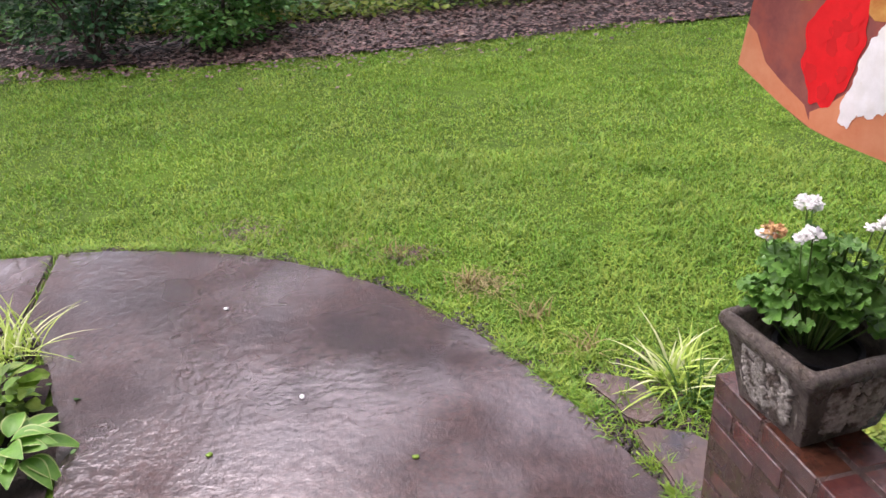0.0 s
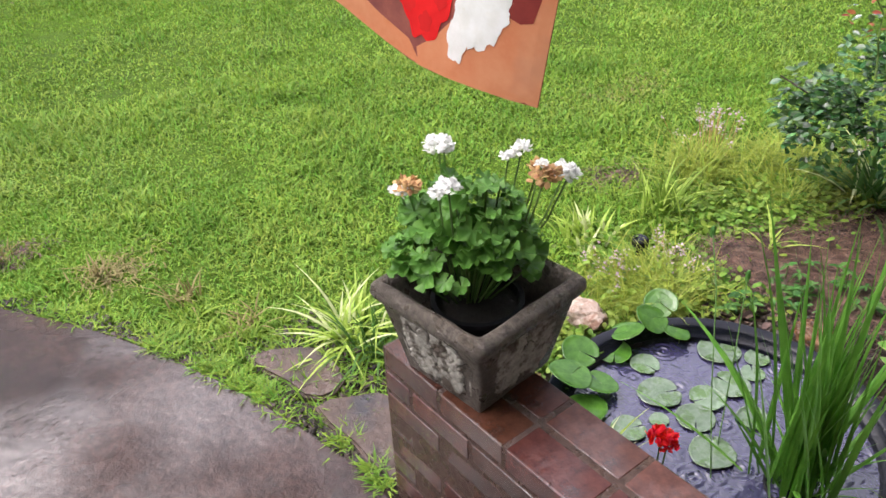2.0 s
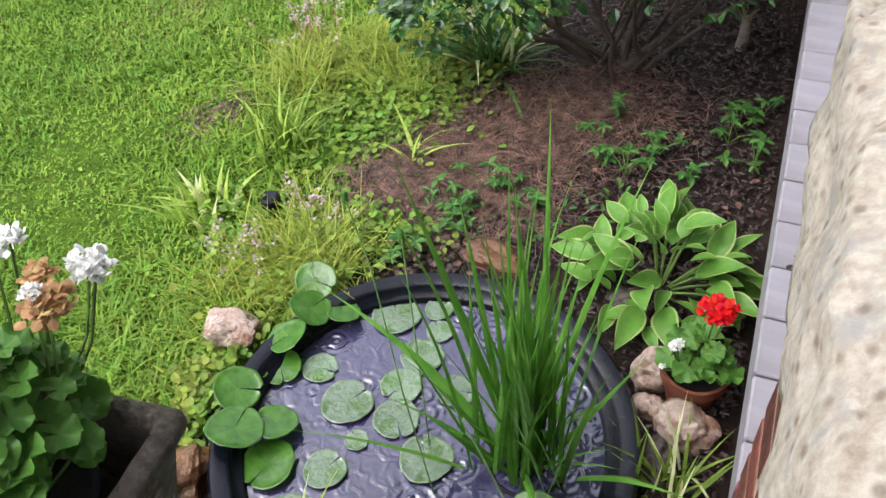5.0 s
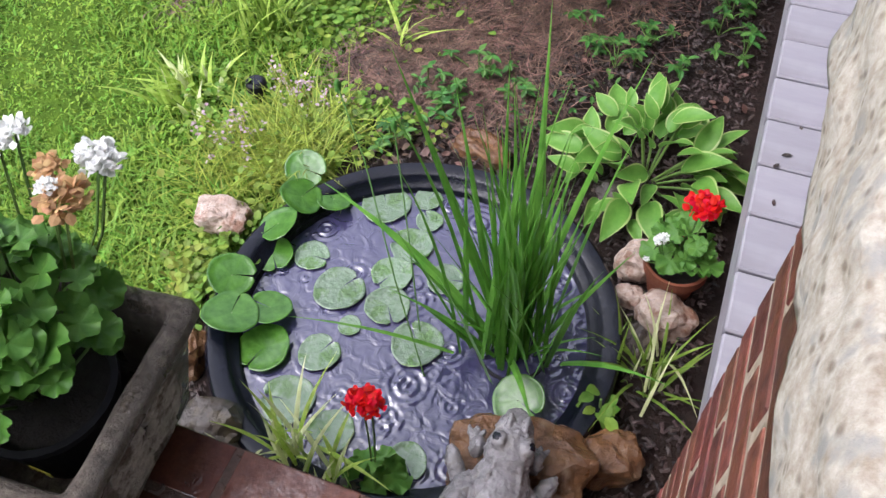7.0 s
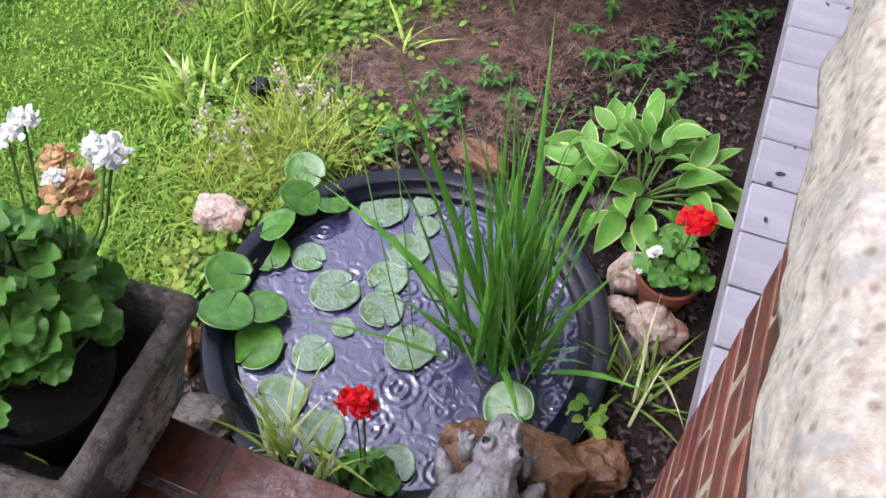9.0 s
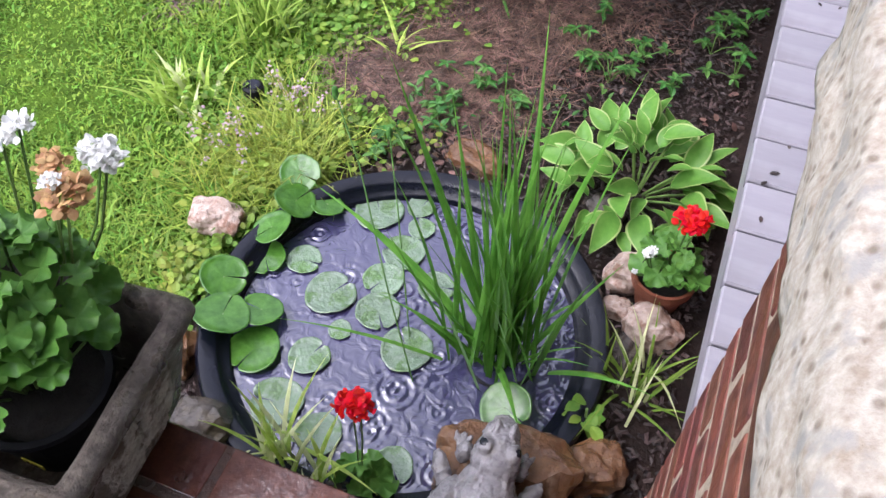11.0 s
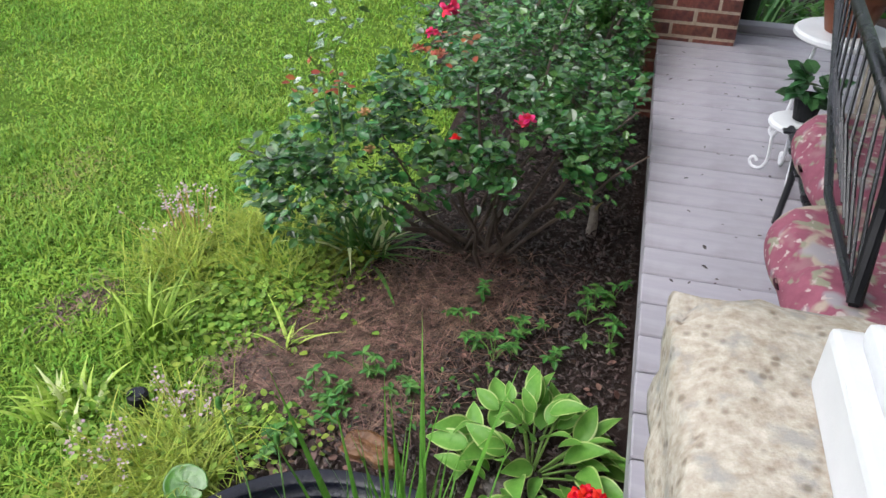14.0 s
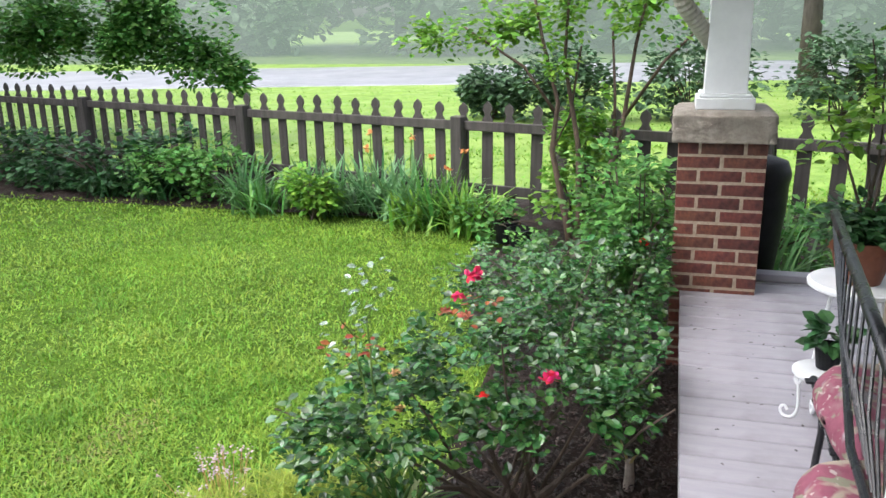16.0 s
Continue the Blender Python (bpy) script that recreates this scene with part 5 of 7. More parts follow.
for side in range(4):
    bm = bmesh.new()
    c0 = Matrix.Rotation(side * math.pi / 2, 4, "Z")
    for i in range(420):
        u, w = rng.uniform(-0.098, 0.098), rng.uniform(0.025, 0.172)
        if abs(abs(u) - 0.050) + abs(w - 0.1) * 0.55 > 0.072 or abs(u) < 0.008:
            continue
        off = 0.110 + (0.145 - 0.110) * (w - 0.012) / 0.173
        ellipsoid(bm, c0 @ Vector((u * (0.7 + w), -off, w)), (rng.uniform(0.007, 0.016), 0.007, rng.uniform(0.004, 0.009)), 1, c0 @ Matrix.Rotation(rng.uniform(0, 3), 4, "Y"))
    for u in (-0.105, 0.105):
        ellipsoid(bm, c0 @ Vector((u * 0.93, -0.121, 0.09)), (0.006, 0.005, 0.075), 1, c0 @ Matrix.Rotation(0.16 * (1 if u > 0 else -1), 4, "Y") @ Matrix.Rotation(0.16, 4, "X"))
    part("relief", bm, M_LICHEN, body, "pale worn leaf relief", smooth=True)
inner = thing("nursery_pot", (PLX, PLY, PLZ + 0.05), "round black plastic nursery pot inside the planter", "pot")
inner_pot = part("pot", lathe(Geo(), [(0.0, 0.004), (0.075, 0.004), (0.092, 0.118), (0.098, 0.12), (0.098, 0.130), (0.088, 0.130), (0.085, 0.11), (0.0, 0.105)], 32), M_BLACK, inner, smooth=False)
part("soil", lathe(Geo(), [(0.0, 0.112), (0.086, 0.112)], 20), M_POTSOIL, inner_pot)
geranium((PLX - 0.045, PLY + 0.01, PLZ + 0.17), "white geranium with scalloped green leaves in a stone planter", 165, (0.15, 0.15, 0.245),
         [(-0.105, 0.02, 0.29, 0.030, 0), (-0.075, 0.01, 0.305, 0.022, 0), (0.045, 0.235, 0.215, 0.028, 0), (0.065, 0.225, 0.22, 0.022, 0), (0.09, 0.13, 0.26, 0.030, 1), (0.085, 0.125, 0.285, 0.012, 0), (0.02, 0.18, 0.235, 0.022, 1),
          (-0.075, 0.225, 0.225, 0.022, 0), (-0.095, 0.205, 0.205, 0.018, 0), (0.07, -0.095, 0.31, 0.022, 0), (0.045, -0.10, 0.29, 0.018, 0), (-0.05, -0.10, 0.265, 0.026, 1), (-0.075, -0.10, 0.245, 0.022, 0)], M_PETALWHITE, low=0.012)
tag = part("tag", block(0.034, 0.0015, 0.010, 0.0, at=(0.045, -0.0885, 0.085)), M_TAG, inner, "yellow plant label")
for u in (-0.008, 0.0, 0.006):
    part("print", block(0.004, 0.0006, 0.004, 0.0, at=(0.045 + u, -0.0896, 0.088)), M_BLACK, tag, "small black bar of print")

pot = thing("flower_pot", (-0.085, 2.745, GROUND + 0.03), "small terracotta pot tucked beside the porch", "pot")
clay_pot = part("pot", lathe(Geo(), [(0.0, 0.0), (0.052, 0.0), (0.068, 0.085), (0.076, 0.085), (0.078, 0.115), (0.070, 0.115), (0.066, 0.095), (0.0, 0.092)], 32), M_CLAY, pot, smooth=False)
part("soil", lathe(Geo(), [(0.0, 0.097), (0.067, 0.097)], 20), M_POTSOIL, clay_pot)
geranium((-0.085, 2.755, GROUND + 0.13), "red geranium with a white spent bloom in a clay pot", 22, (0.08, 0.08, 0.10),
         [(0.015, 0.035, 0.165, 0.034, 0), (0.035, 0.045, 0.16, 0.026, 0), (-0.005, 0.03, 0.07, 0.012, 0)], M_PETALRED)
geranium((-0.565, 2.045, -0.395), "red geranium bloom on a long stalk over the pond", 12, (0.06, 0.04, 0.05), [(-0.005, 0.03, 0.285, 0.030, 0), (0.012, 0.03, 0.275, 0.024, 0)], M_PETALRED)
geranium((-0.10, 2.73, GROUND + 0.15), "small white flower spike among geranium leaves", 3, (0.03, 0.03, 0.03), [(-0.04, -0.02, 0.085, 0.013, 0), (-0.035, -0.025, 0.105, 0.012, 0), (-0.055, -0.045, 0.04, 0.008, 0)], M_PETALWHITE)


# ---- hanging flag ----
M_CLOTH = surface("flag_orange_floor", (0.80, 0.25, 0.10), (0.92, 0.40, 0.20), 9, stain=(0.70, 0.30, 0.17), stain_scale=5, rough=(0.7, 0.9), bump=0.2, bump_scale=600, bump_far=0.001, translucent=0.25, tone=0.8)
M_CLOTHDARK = surface("flag_dark_ground", (0.22, 0.05, 0.05), (0.42, 0.12, 0.08), 14, stain=(0.50, 0.11, 0.06), stain_scale=8, rough=(0.7, 0.9), bump=0.2, bump_scale=600, bump_far=0.001, translucent=0.2, tone=0.8)
M_CLOTHRED = surface("flag_red_blooms", (0.80, 0.004, 0.004), (0.92, 0.010, 0.010), 20, rough=(0.7, 0.9), bump=0, translucent=0.35, tone=1.0)
M_CLOTHWHITE = surface("flag_white_blooms", (0.78, 0.78, 0.74), (0.90, 0.90, 0.88), 26, stain=(0.70, 0.64, 0.46), stain_scale=10, stain_at=(0.6, 0.75), rough=(0.7, 0.9), bump=0, translucent=0.25, tone=1.0)
M_CLOTHPOT = surface("flag_red_pots", (0.25, 0.02, 0.014), (0.38, 0.045, 0.03), 12, rough=(0.7, 0.9), bump=0, translucent=0.2, tone=0.8)
M_CLOTHRIM = surface("flag_bright_red", (0.72, 0.006, 0.006), (0.84, 0.012, 0.010), 14, rough=(0.7, 0.9), bump=0, translucent=0.35, tone=0.95)
M_CLOTHCREAM = surface("flag_cream_petals", (0.77, 0.77, 0.72), (0.89, 0.88, 0.85), 26, rough=(0.7, 0.9), bump=0, translucent=0.25, tone=1.0)
M_CLOTHLEAF = surface("flag_yellow_leaves", (0.32, 0.30, 0.04), (0.55, 0.44, 0.08), 18, rough=(0.7, 0.9), bump=0, translucent=0.2, tone=0.8)
M_CLOTHBRICK = surface("flag_amber_wall", (0.55, 0.19, 0.03), (0.80, 0.42, 0.10), 26, rough=(0.7, 0.9), bump=0, translucent=0.2, tone=0.8)

FLAG_W, FLAG_H = 0.47, 0.60


def flag_point(u, v, off=0.0):
    """u from the tip's side (0) to the far side (1), v up from the lower hem, in parts of the height."""
    pts = [Vector((-0.655, 1.735, 0.765)), Vector((-0.79, 1.715, 0.772)), Vector((-0.93, 1.69, 0.787)), Vector((-1.12, 1.655, 0.862))]
    t = u * 3
    i = min(2, int(t))
    p0, p1, p2, p3 = pts[max(i - 1, 0)], pts[i], pts[i + 1], pts[min(i + 2, 3)]
    s = t - i
    p = 0.5 * (2 * p1 + (p2 - p0) * s + (2 * p0 - 5 * p1 + 4 * p2 - p3) * s * s + (3 * p1 - p0 - 3 * p2 + p3) * s ** 3)
    p = p + Vector((0.22, 0.0, 0.97)) * v * FLAG_H
    side = Vector((0.12, -0.99, 0.0))
    return p + side * (off + 0.010 * math.sin(5 * u + 2 * v))


flag = thing("garden_flag", (-0.85, 1.70, 0.765), "hanging cloth garden flag printed with red and white potted flowers", "flag")
FO = Vector((-0.85, 1.70, 0.765))


def flag_sheet(name, uv, material, off, label=""):
    """A printed patch: a fan over an outline in the cloth's own plane."""
    off *= 0.6
    c = (sum(p[0] for p in uv) / len(uv), sum(p[1] for p in uv) / len(uv))
    rows = 4
    v = [tuple(flag_point(*c, off) - FO)]
    for r in range(1, rows + 1):
        v += [tuple(flag_point(c[0] + (p[0] - c[0]) * r / rows, c[1] + (p[1] - c[1]) * r / rows, off) - FO) for p in uv]
    n1 = len(uv)
    f = [[(0, 1 + i, 1 + (i + 1) % n1) for i in range(n1)], [(1 + r * n1 + i, 1 + (r + 1) * n1 + i, 1 + (r + 1) * n1 + (i + 1) % n1, 1 + r * n1 + (i + 1) % n1) for r in range(rows - 1) for i in range(n1)]]
    return part(name, Geo().add(v, f), material, flag, label)


nu, nv = 24, 20
v = [tuple(flag_point(i / nu, j / nv, o) - FO) for o in (0.0, -0.0015) for j in range(nv + 1) for i in range(nu + 1)]
st = (nu + 1) * (nv + 1)
q = [(o + j * (nu + 1) + i, o + j * (nu + 1) + i + 1, o + (j + 1) * (nu + 1) + i + 1, o + (j + 1) * (nu + 1) + i) for o in (0, st) for j in range(nv) for i in range(nu)]
part("cloth", Geo().add(v, [q]), M_CLOTHDARK, flag, "dark red and brown printed cloth")


def lumpy(cu, cv, ru, rv, lumps, depth, seed, count=64):
    return [(cu + ru * (1 + depth * math.sin(lumps * a + seed) + depth * 0.6 * math.sin(lumps * 1.7 * a + 2 * seed)) * math.cos(a),
             cv + rv * (1 + depth * math.sin(lumps * a + seed) + depth * 0.6 * math.sin(lumps * 1.7 * a + 2 * seed)) * math.sin(a)) for a in np.linspace(0, 2 * math.pi, count, endpoint=False)]


floor_uv = [(0.0, 0.0), (0.15, 0.0), (0.3, 0.0), (0.45, 0.0), (0.60, 0.0), (0.62, 0.05), (0.54, 0.10), (0.46, 0.16), (0.36, 0.22), (0.22, 0.30), (0.1, 0.34), (0.0, 0.36), (0.0, 0.2)]
flag_sheet("printed_floor", floor_uv, M_CLOTH, 0.0012, "orange printed floor")
flag_sheet("printed_hem", [(0.58, 0.0), (0.75, 0.0), (0.9, 0.0), (1.0, 0.0), (1.0, 0.16), (0.93, 0.15), (0.9, 0.09), (0.78, 0.07), (0.66, 0.06)], M_CLOTH, 0.0012, "orange printed border")
flag_sheet("printed_wall", [(0.25, 0.42), (0.45, 0.40), (0.6, 0.45), (0.62, 0.70), (0.3, 0.75), (0.2, 0.6)], M_CLOTHBRICK, 0.0012, "amber printed brick wall")
flag_sheet("printed_pot", [(0.10, 0.225), (0.15, 0.215), (0.20, 0.225), (0.235, 0.32), (0.25, 0.385), (0.15, 0.40), (0.05, 0.385), (0.07, 0.32)], M_CLOTHPOT, 0.0018, "dark red printed pot")
flag_sheet("printed_pot_rim", lumpy(0.15, 0.385, 0.115, 0.042, 3, 0.02, 1.0, 32), M_CLOTHRIM, 0.0024, "bright red printed pot rim")
flag_sheet("printed_pot_opening", lumpy(0.15, 0.39, 0.085, 0.026, 3, 0.02, 1.0, 32), M_CLOTHDARK, 0.0030, "dark printed pot opening")
flag_sheet("printed_red_bloom", lumpy(0.60, 0.28, 0.145, 0.20, 9, 0.05, 0.6), M_CLOTHRED, 0.0022, "vivid red printed flowers")
flag_sheet("printed_white_bloom", lumpy(0.32, 0.26, 0.125, 0.15, 13, 0.045, 0.3), M_CLOTHWHITE, 0.0028, "white printed flowers")
flag_sheet("printed_white_bloom", lumpy(0.405, 0.13, 0.055, 0.075, 6, 0.08, 1.3), M_CLOTHWHITE, 0.0032, "cream printed flowers")
for k in range(26):
    a, q = 2.4 * k, math.sqrt((k + 0.5) / 26)
    flag_sheet("printed_petals", lumpy(0.32 + 0.105 * q * math.cos(a), 0.26 + 0.135 * q * math.sin(a), 0.030, 0.026, 5, 0.10, k * 1.1, 20), M_CLOTHWHITE if k % 3 else M_CLOTHCREAM, 0.0036 + 0.0002 * (k % 5))
for k in range(20):
    a, q = 2.4 * k, math.sqrt((k + 0.5) / 20)
    flag_sheet("printed_petals", lumpy(0.60 + 0.115 * q * math.cos(a), 0.28 + 0.165 * q * math.sin(a), 0.034, 0.030, 5, 0.10, k * 1.3, 20), M_CLOTHRED if k % 3 else M_CLOTHRIM, 0.0030 + 0.0002 * (k % 5))
flag_sheet("printed_leaf", lumpy(0.70, 0.50, 0.07, 0.07, 5, 0.16, 0.2), M_CLOTHLEAF, 0.0026, "yellow-green printed leaf")
flag_sheet("printed_leaf", lumpy(0.82, 0.42, 0.055, 0.08, 5, 0.16, 1.2), M_CLOTHLEAF, 0.0026, "yellow-green printed leaf")
flag_sheet("printed_leaf", lumpy(0.45, 0.56, 0.06, 0.05, 5, 0.16, 2.2), M_CLOTHLEAF, 0.0026, "yellow-green printed leaf")
a, c = flag_point(-0.03, 1.0), flag_point(1.03, 1.0)
part("rod", tube(Geo(), [tuple(a - FO), tuple(c - FO)], 0.005, 8), M_IRON, flag, "thin black hanging rod")
for p in (a, c):
    part("cord", tube(Geo(), [tuple(p - FO), (-0.78 + 0.3 * (p.x + 0.78) + 0.25 - FO.x, 1.70 - FO.y, 2.43 - FO.z)], 0.0015, 6), M_WHITE, flag, "thin hanging cord")


# ---- roses and shrubs ----
M_ROSE = leafy("rose_leaf", (0.028, 0.105, 0.026), (0.11, 0.26, 0.065), rough=(0.1, 0.28), amount=0.5, hue=0.03, translucent=0.2, scale=24, coat=0.2, shine=0.5)
M_BARK = surface("shrub_bark", (0.06, 0.04, 0.028), (0.16, 0.11, 0.08), 30, rough=(0.6, 0.9), bump=0.6, bump_scale=80, stretch=(1, 1, 0.2))
M_PALEBARK = surface("smooth_pale_bark", (0.09, 0.055, 0.038), (0.20, 0.13, 0.09), 16, stain=(0.08, 0.05, 0.033), stain_scale=7, rough=(0.5, 0.8), bump=0.3)
M_BRIGHT = leafy("bright_shrub_leaf", (0.17, 0.40, 0.04), (0.34, 0.60, 0.10), amount=0.35, translucent=0.35)
M_MIDLEAF = leafy("mid_green_leaf", (0.08, 0.25, 0.05), (0.20, 0.43, 0.10), amount=0.4, translucent=0.3)
M_DEEPLEAF = leafy("deep_green_leaf", (0.025, 0.085, 0.03), (0.075, 0.19, 0.06), amount=0.45, translucent=0.2)
M_IRISGREY = leafy("grey_green_blade", (0.14, 0.34, 0.13), (0.28, 0.50, 0.22), amount=0.3, translucent=0.25)
M_ORANGE = leafy("orange_petal", (0.72, 0.26, 0.08), (0.88, 0.42, 0.15), amount=0.15, translucent=0.3, tone=0.7)
M_FADED = leafy("faded_rose_petal", (0.55, 0.10, 0.07), (0.72, 0.30, 0.20), amount=0.3, translucent=0.2, tone=0.6)
M_REDLEAF = leafy("young_red_leaf", (0.30, 0.06, 0.03), (0.45, 0.14, 0.06), amount=0.3)


def leaf_cloud(geo, blobs3, count, size, template=None, shell=0.55, gaps=0.0, gap_scale=5.0, seed=0.0, face_up=0.35, east=1e9):
    """Leaves through ellipsoids (x, y, z, rx, ry, rz, share), thinned by noise into clumps and gaps."""
    tv, tf = template or leaf(0.7, 0.14, 0.12)
    share = np.array([b[6] for b in blobs3], float)
    for b, cnt in zip(blobs3, (count * share / share.sum()).astype(int)):
        d = rng.normal(0, 1, (cnt, 3))
        d /= np.linalg.norm(d, axis=1)[:, None]
        r = shell + (1 - shell) * rng.uniform(0, 1, cnt)
        wob = 1 + 0.22 * np.array([noise.noise(Vector(q) * 2.2 + Vector((seed, b[0], b[1]))) for q in d])
        p = np.array(b[:3]) + d * (r * wob)[:, None] * np.array(b[3:6])
        if gaps:
            k = np.array([noise.noise(Vector(q) * gap_scale + Vector((0, 0, seed))) for q in p]) > gaps - 0.5
            p, d = p[k], d[k]
        p, d = p[p[:, 0] < east], d[p[:, 0] < east]
        c = len(p)
        yaw = np.arctan2(-d[:, 0], d[:, 1]) + rng.normal(0, 0.9, c)
        pitch = rng.normal(face_up, 0.5, c) * 0.6 - 0.2 + d[:, 2] * 0.3
        scatter(geo, tv, tf, p, rots(yaw, pitch, rng.normal(0, 0.45, c)), rng.uniform(size[0], size[1], c)[:, None])
    return geo


def canes(geo, base, tips, r0, r1, sag=0.15, sides=6):
    for tip in tips:
        b, t = Vector(base), Vector(tip)
        pts = [b + (t - b) * s + Vector((rng.normal(0, 0.012), rng.normal(0, 0.012), sag * (t - b).length * math.sin(math.pi * s) * 0.5)) for s in np.linspace(0, 1, 6)]
        tube(geo, [tuple(p) for p in pts], list(np.linspace(r0, r1, 6)), sides)
    return geo


def rose_flower(parent, at, r, material):
    part("flower", petal_ball(Geo(), at, r, 34, r * 0.9), material, parent, "ruffled rose bloom")


rose = thing("rose_bush", (-0.56, 4.08, GROUND + 0.02), "dark green glossy rose bush with a few pink blooms", "bush")
RB = Vector((-0.56, 4.08, GROUND + 0.02))
off = np.array(RB)
blob_a = [(-0.98, 3.90, 0.05, 0.36, 0.36, 0.26, 3), (-0.72, 3.95, 0.22, 0.34, 0.34, 0.22, 2.2), (-1.18, 3.85, -0.08, 0.22, 0.26, 0.20, 1.4), (-0.40, 3.95, 0.10, 0.32, 0.32, 0.20, 2), (-0.20, 4.25, 0.12, 0.24, 0.36, 0.22, 1.6),
          (-0.55, 4.45, 0.22, 0.38, 0.34, 0.24, 2)]
local = [tuple(np.array(b[:3]) - off) + b[3:] for b in blob_a]
tagged(part("foliage", leaf_cloud(Geo(), local, 8200, (0.022, 0.05), shell=0.35, gaps=0.46, gap_scale=6.5, seed=3, east=0.51), M_ROSE, rose, "small glossy leaves in loose clumps"), kind="stuff")
tips = [tuple(np.array((rng.normal(b[0], b[3] * 0.5), rng.normal(b[1], b[4] * 0.5), b[2] + rng.uniform(-0.05, 0.2))) - off) for b in blob_a for _ in range(2)]
for tip in tips:
    part("cane", canes(Geo(), (rng.normal(0, 0.05), rng.normal(0, 0.05), 0), [tip], 0.009, 0.003, rng.uniform(-0.1, 0.25)), M_BARK, rose)
for tip in [(-0.30, 0.10, 0.16), (-0.42, -0.05, 0.28), (0.12, 0.05, 0.34), (0.26, -0.02, 0.30), (-0.32, -0.12, 0.20)]:
    part("cane", canes(Geo(), (0, 0, 0), [tip], 0.016, 0.008, 0.02), M_BARK, rose, "thick low cane")
shoot = canes(Geo(), (-0.42, -0.33, 0.60), [(-0.41, -0.33, 1.06), (-0.52, -0.36, 0.95)], 0.004, 0.002, 0.0)
part("shoot", shoot, M_STEM, rose, "tall young shoot")
tagged(part("young_leaves", leaf_cloud(Geo(), [(-0.42, -0.33, 1.0, 0.09, 0.08, 0.10, 1), (-0.50, -0.34, 0.84, 0.08, 0.06, 0.06, 0.6)], 46, (0.025, 0.04)), M_PALEPAD, rose, "pale young leaves"), kind="stuff")
tagged(part("red_leaves", leaf_cloud(Geo(), [(-0.48, -0.36, 0.80, 0.12, 0.1, 0.06, 1), (-0.1, -0.1, 0.86, 0.1, 0.1, 0.06, 1)], 40, (0.022, 0.036)), M_REDLEAF, rose, "reddish young leaves"), kind="stuff")
for p, r, mt in (((-0.69, 3.97, 0.545), 0.026, M_PETALPINK), ((-0.40, 3.78, 0.295), 0.026, M_PETALPINK), ((-0.75, 4.0, 0.46), 0.018, M_PETALPINK), ((-0.79, 3.97, 0.41), 0.018, M_FADED), ((-0.72, 3.97, 0.40), 0.019, M_FADED),
                  ((-0.90, 3.75, 0.27), 0.014, M_SPENT), ((-0.88, 3.72, 0.16), 0.014, M_SPENT), ((-0.62, 3.8, 0.2), 0.012, M_PETALRED)):
    rose_flower(rose, tuple(np.array(p) - off), r, mt)

back = thing("rose_bush", (-0.35, 5.05, GROUND + 0.02), "rose bush behind the first one near the porch", "bush")
off = np.array((-0.35, 5.05, GROUND + 0.02))
blob_b = [(-0.42, 5.0, 0.12, 0.42, 0.42, 0.30, 3), (-0.75, 5.35, 0.02, 0.36, 0.40, 0.28, 2), (-0.20, 5.40, 0.15, 0.26, 0.36, 0.32, 2), (-1.0, 5.9, -0.12, 0.4, 0.4, 0.24, 1.4)]
tagged(part("foliage", leaf_cloud(Geo(), [tuple(np.array(b[:3]) - off) + b[3:] for b in blob_b], 6200, (0.026, 0.05), shell=0.35, gaps=0.44, gap_scale=6, seed=8, east=0.30), M_ROSE, back, "small glossy leaves in loose clumps"), kind="stuff")
for b in blob_b * 3:
    part("cane", canes(Geo(), (0, 0, 0), [tuple(np.array((rng.normal(b[0], b[3] * 0.5), rng.normal(b[1], b[4] * 0.5), b[2] + 0.1)) - off)], 0.010, 0.003), M_BARK, back)
rose_flower(back, tuple(np.array((-0.18, 5.45, 0.29)) - off), 0.026, M_PETALRED)

climber = thing("climbing_plant", (-0.22, 5.85, GROUND + 0.02), "leafy climber against the brick pier", "plant")
off = np.array((-0.22, 5.85, GROUND + 0.02))
blob_c = [(-0.28, 5.75, 0.10, 0.22, 0.24, 0.36, 2), (-0.20, 5.70, 0.42, 0.16, 0.18, 0.26, 1.4), (-0.42, 6.1, 0.35, 0.26, 0.3, 0.42, 2), (-0.14, 5.60, 0.22, 0.07, 0.06, 0.16, 0.4)]
tagged(part("foliage", leaf_cloud(Geo(), [tuple(np.array(b[:3]) - off) + b[3:] for b in blob_c], 3600, (0.035, 0.06), shell=0.3, gaps=0.42, gap_scale=6, seed=5, east=0.15), M_MIDLEAF, climber, "mid-green oval leaves"), kind="stuff")
tagged(part("stem", canes(Geo(), (0, 0, 0), [tuple(np.array((rng.normal(b[0], 0.1), rng.normal(b[1], 0.08), b[2] + 0.2)) - off) for b in blob_c for _ in range(3)], 0.008, 0.003), M_BARK, climber, "thin brown stems"), kind="stuff")

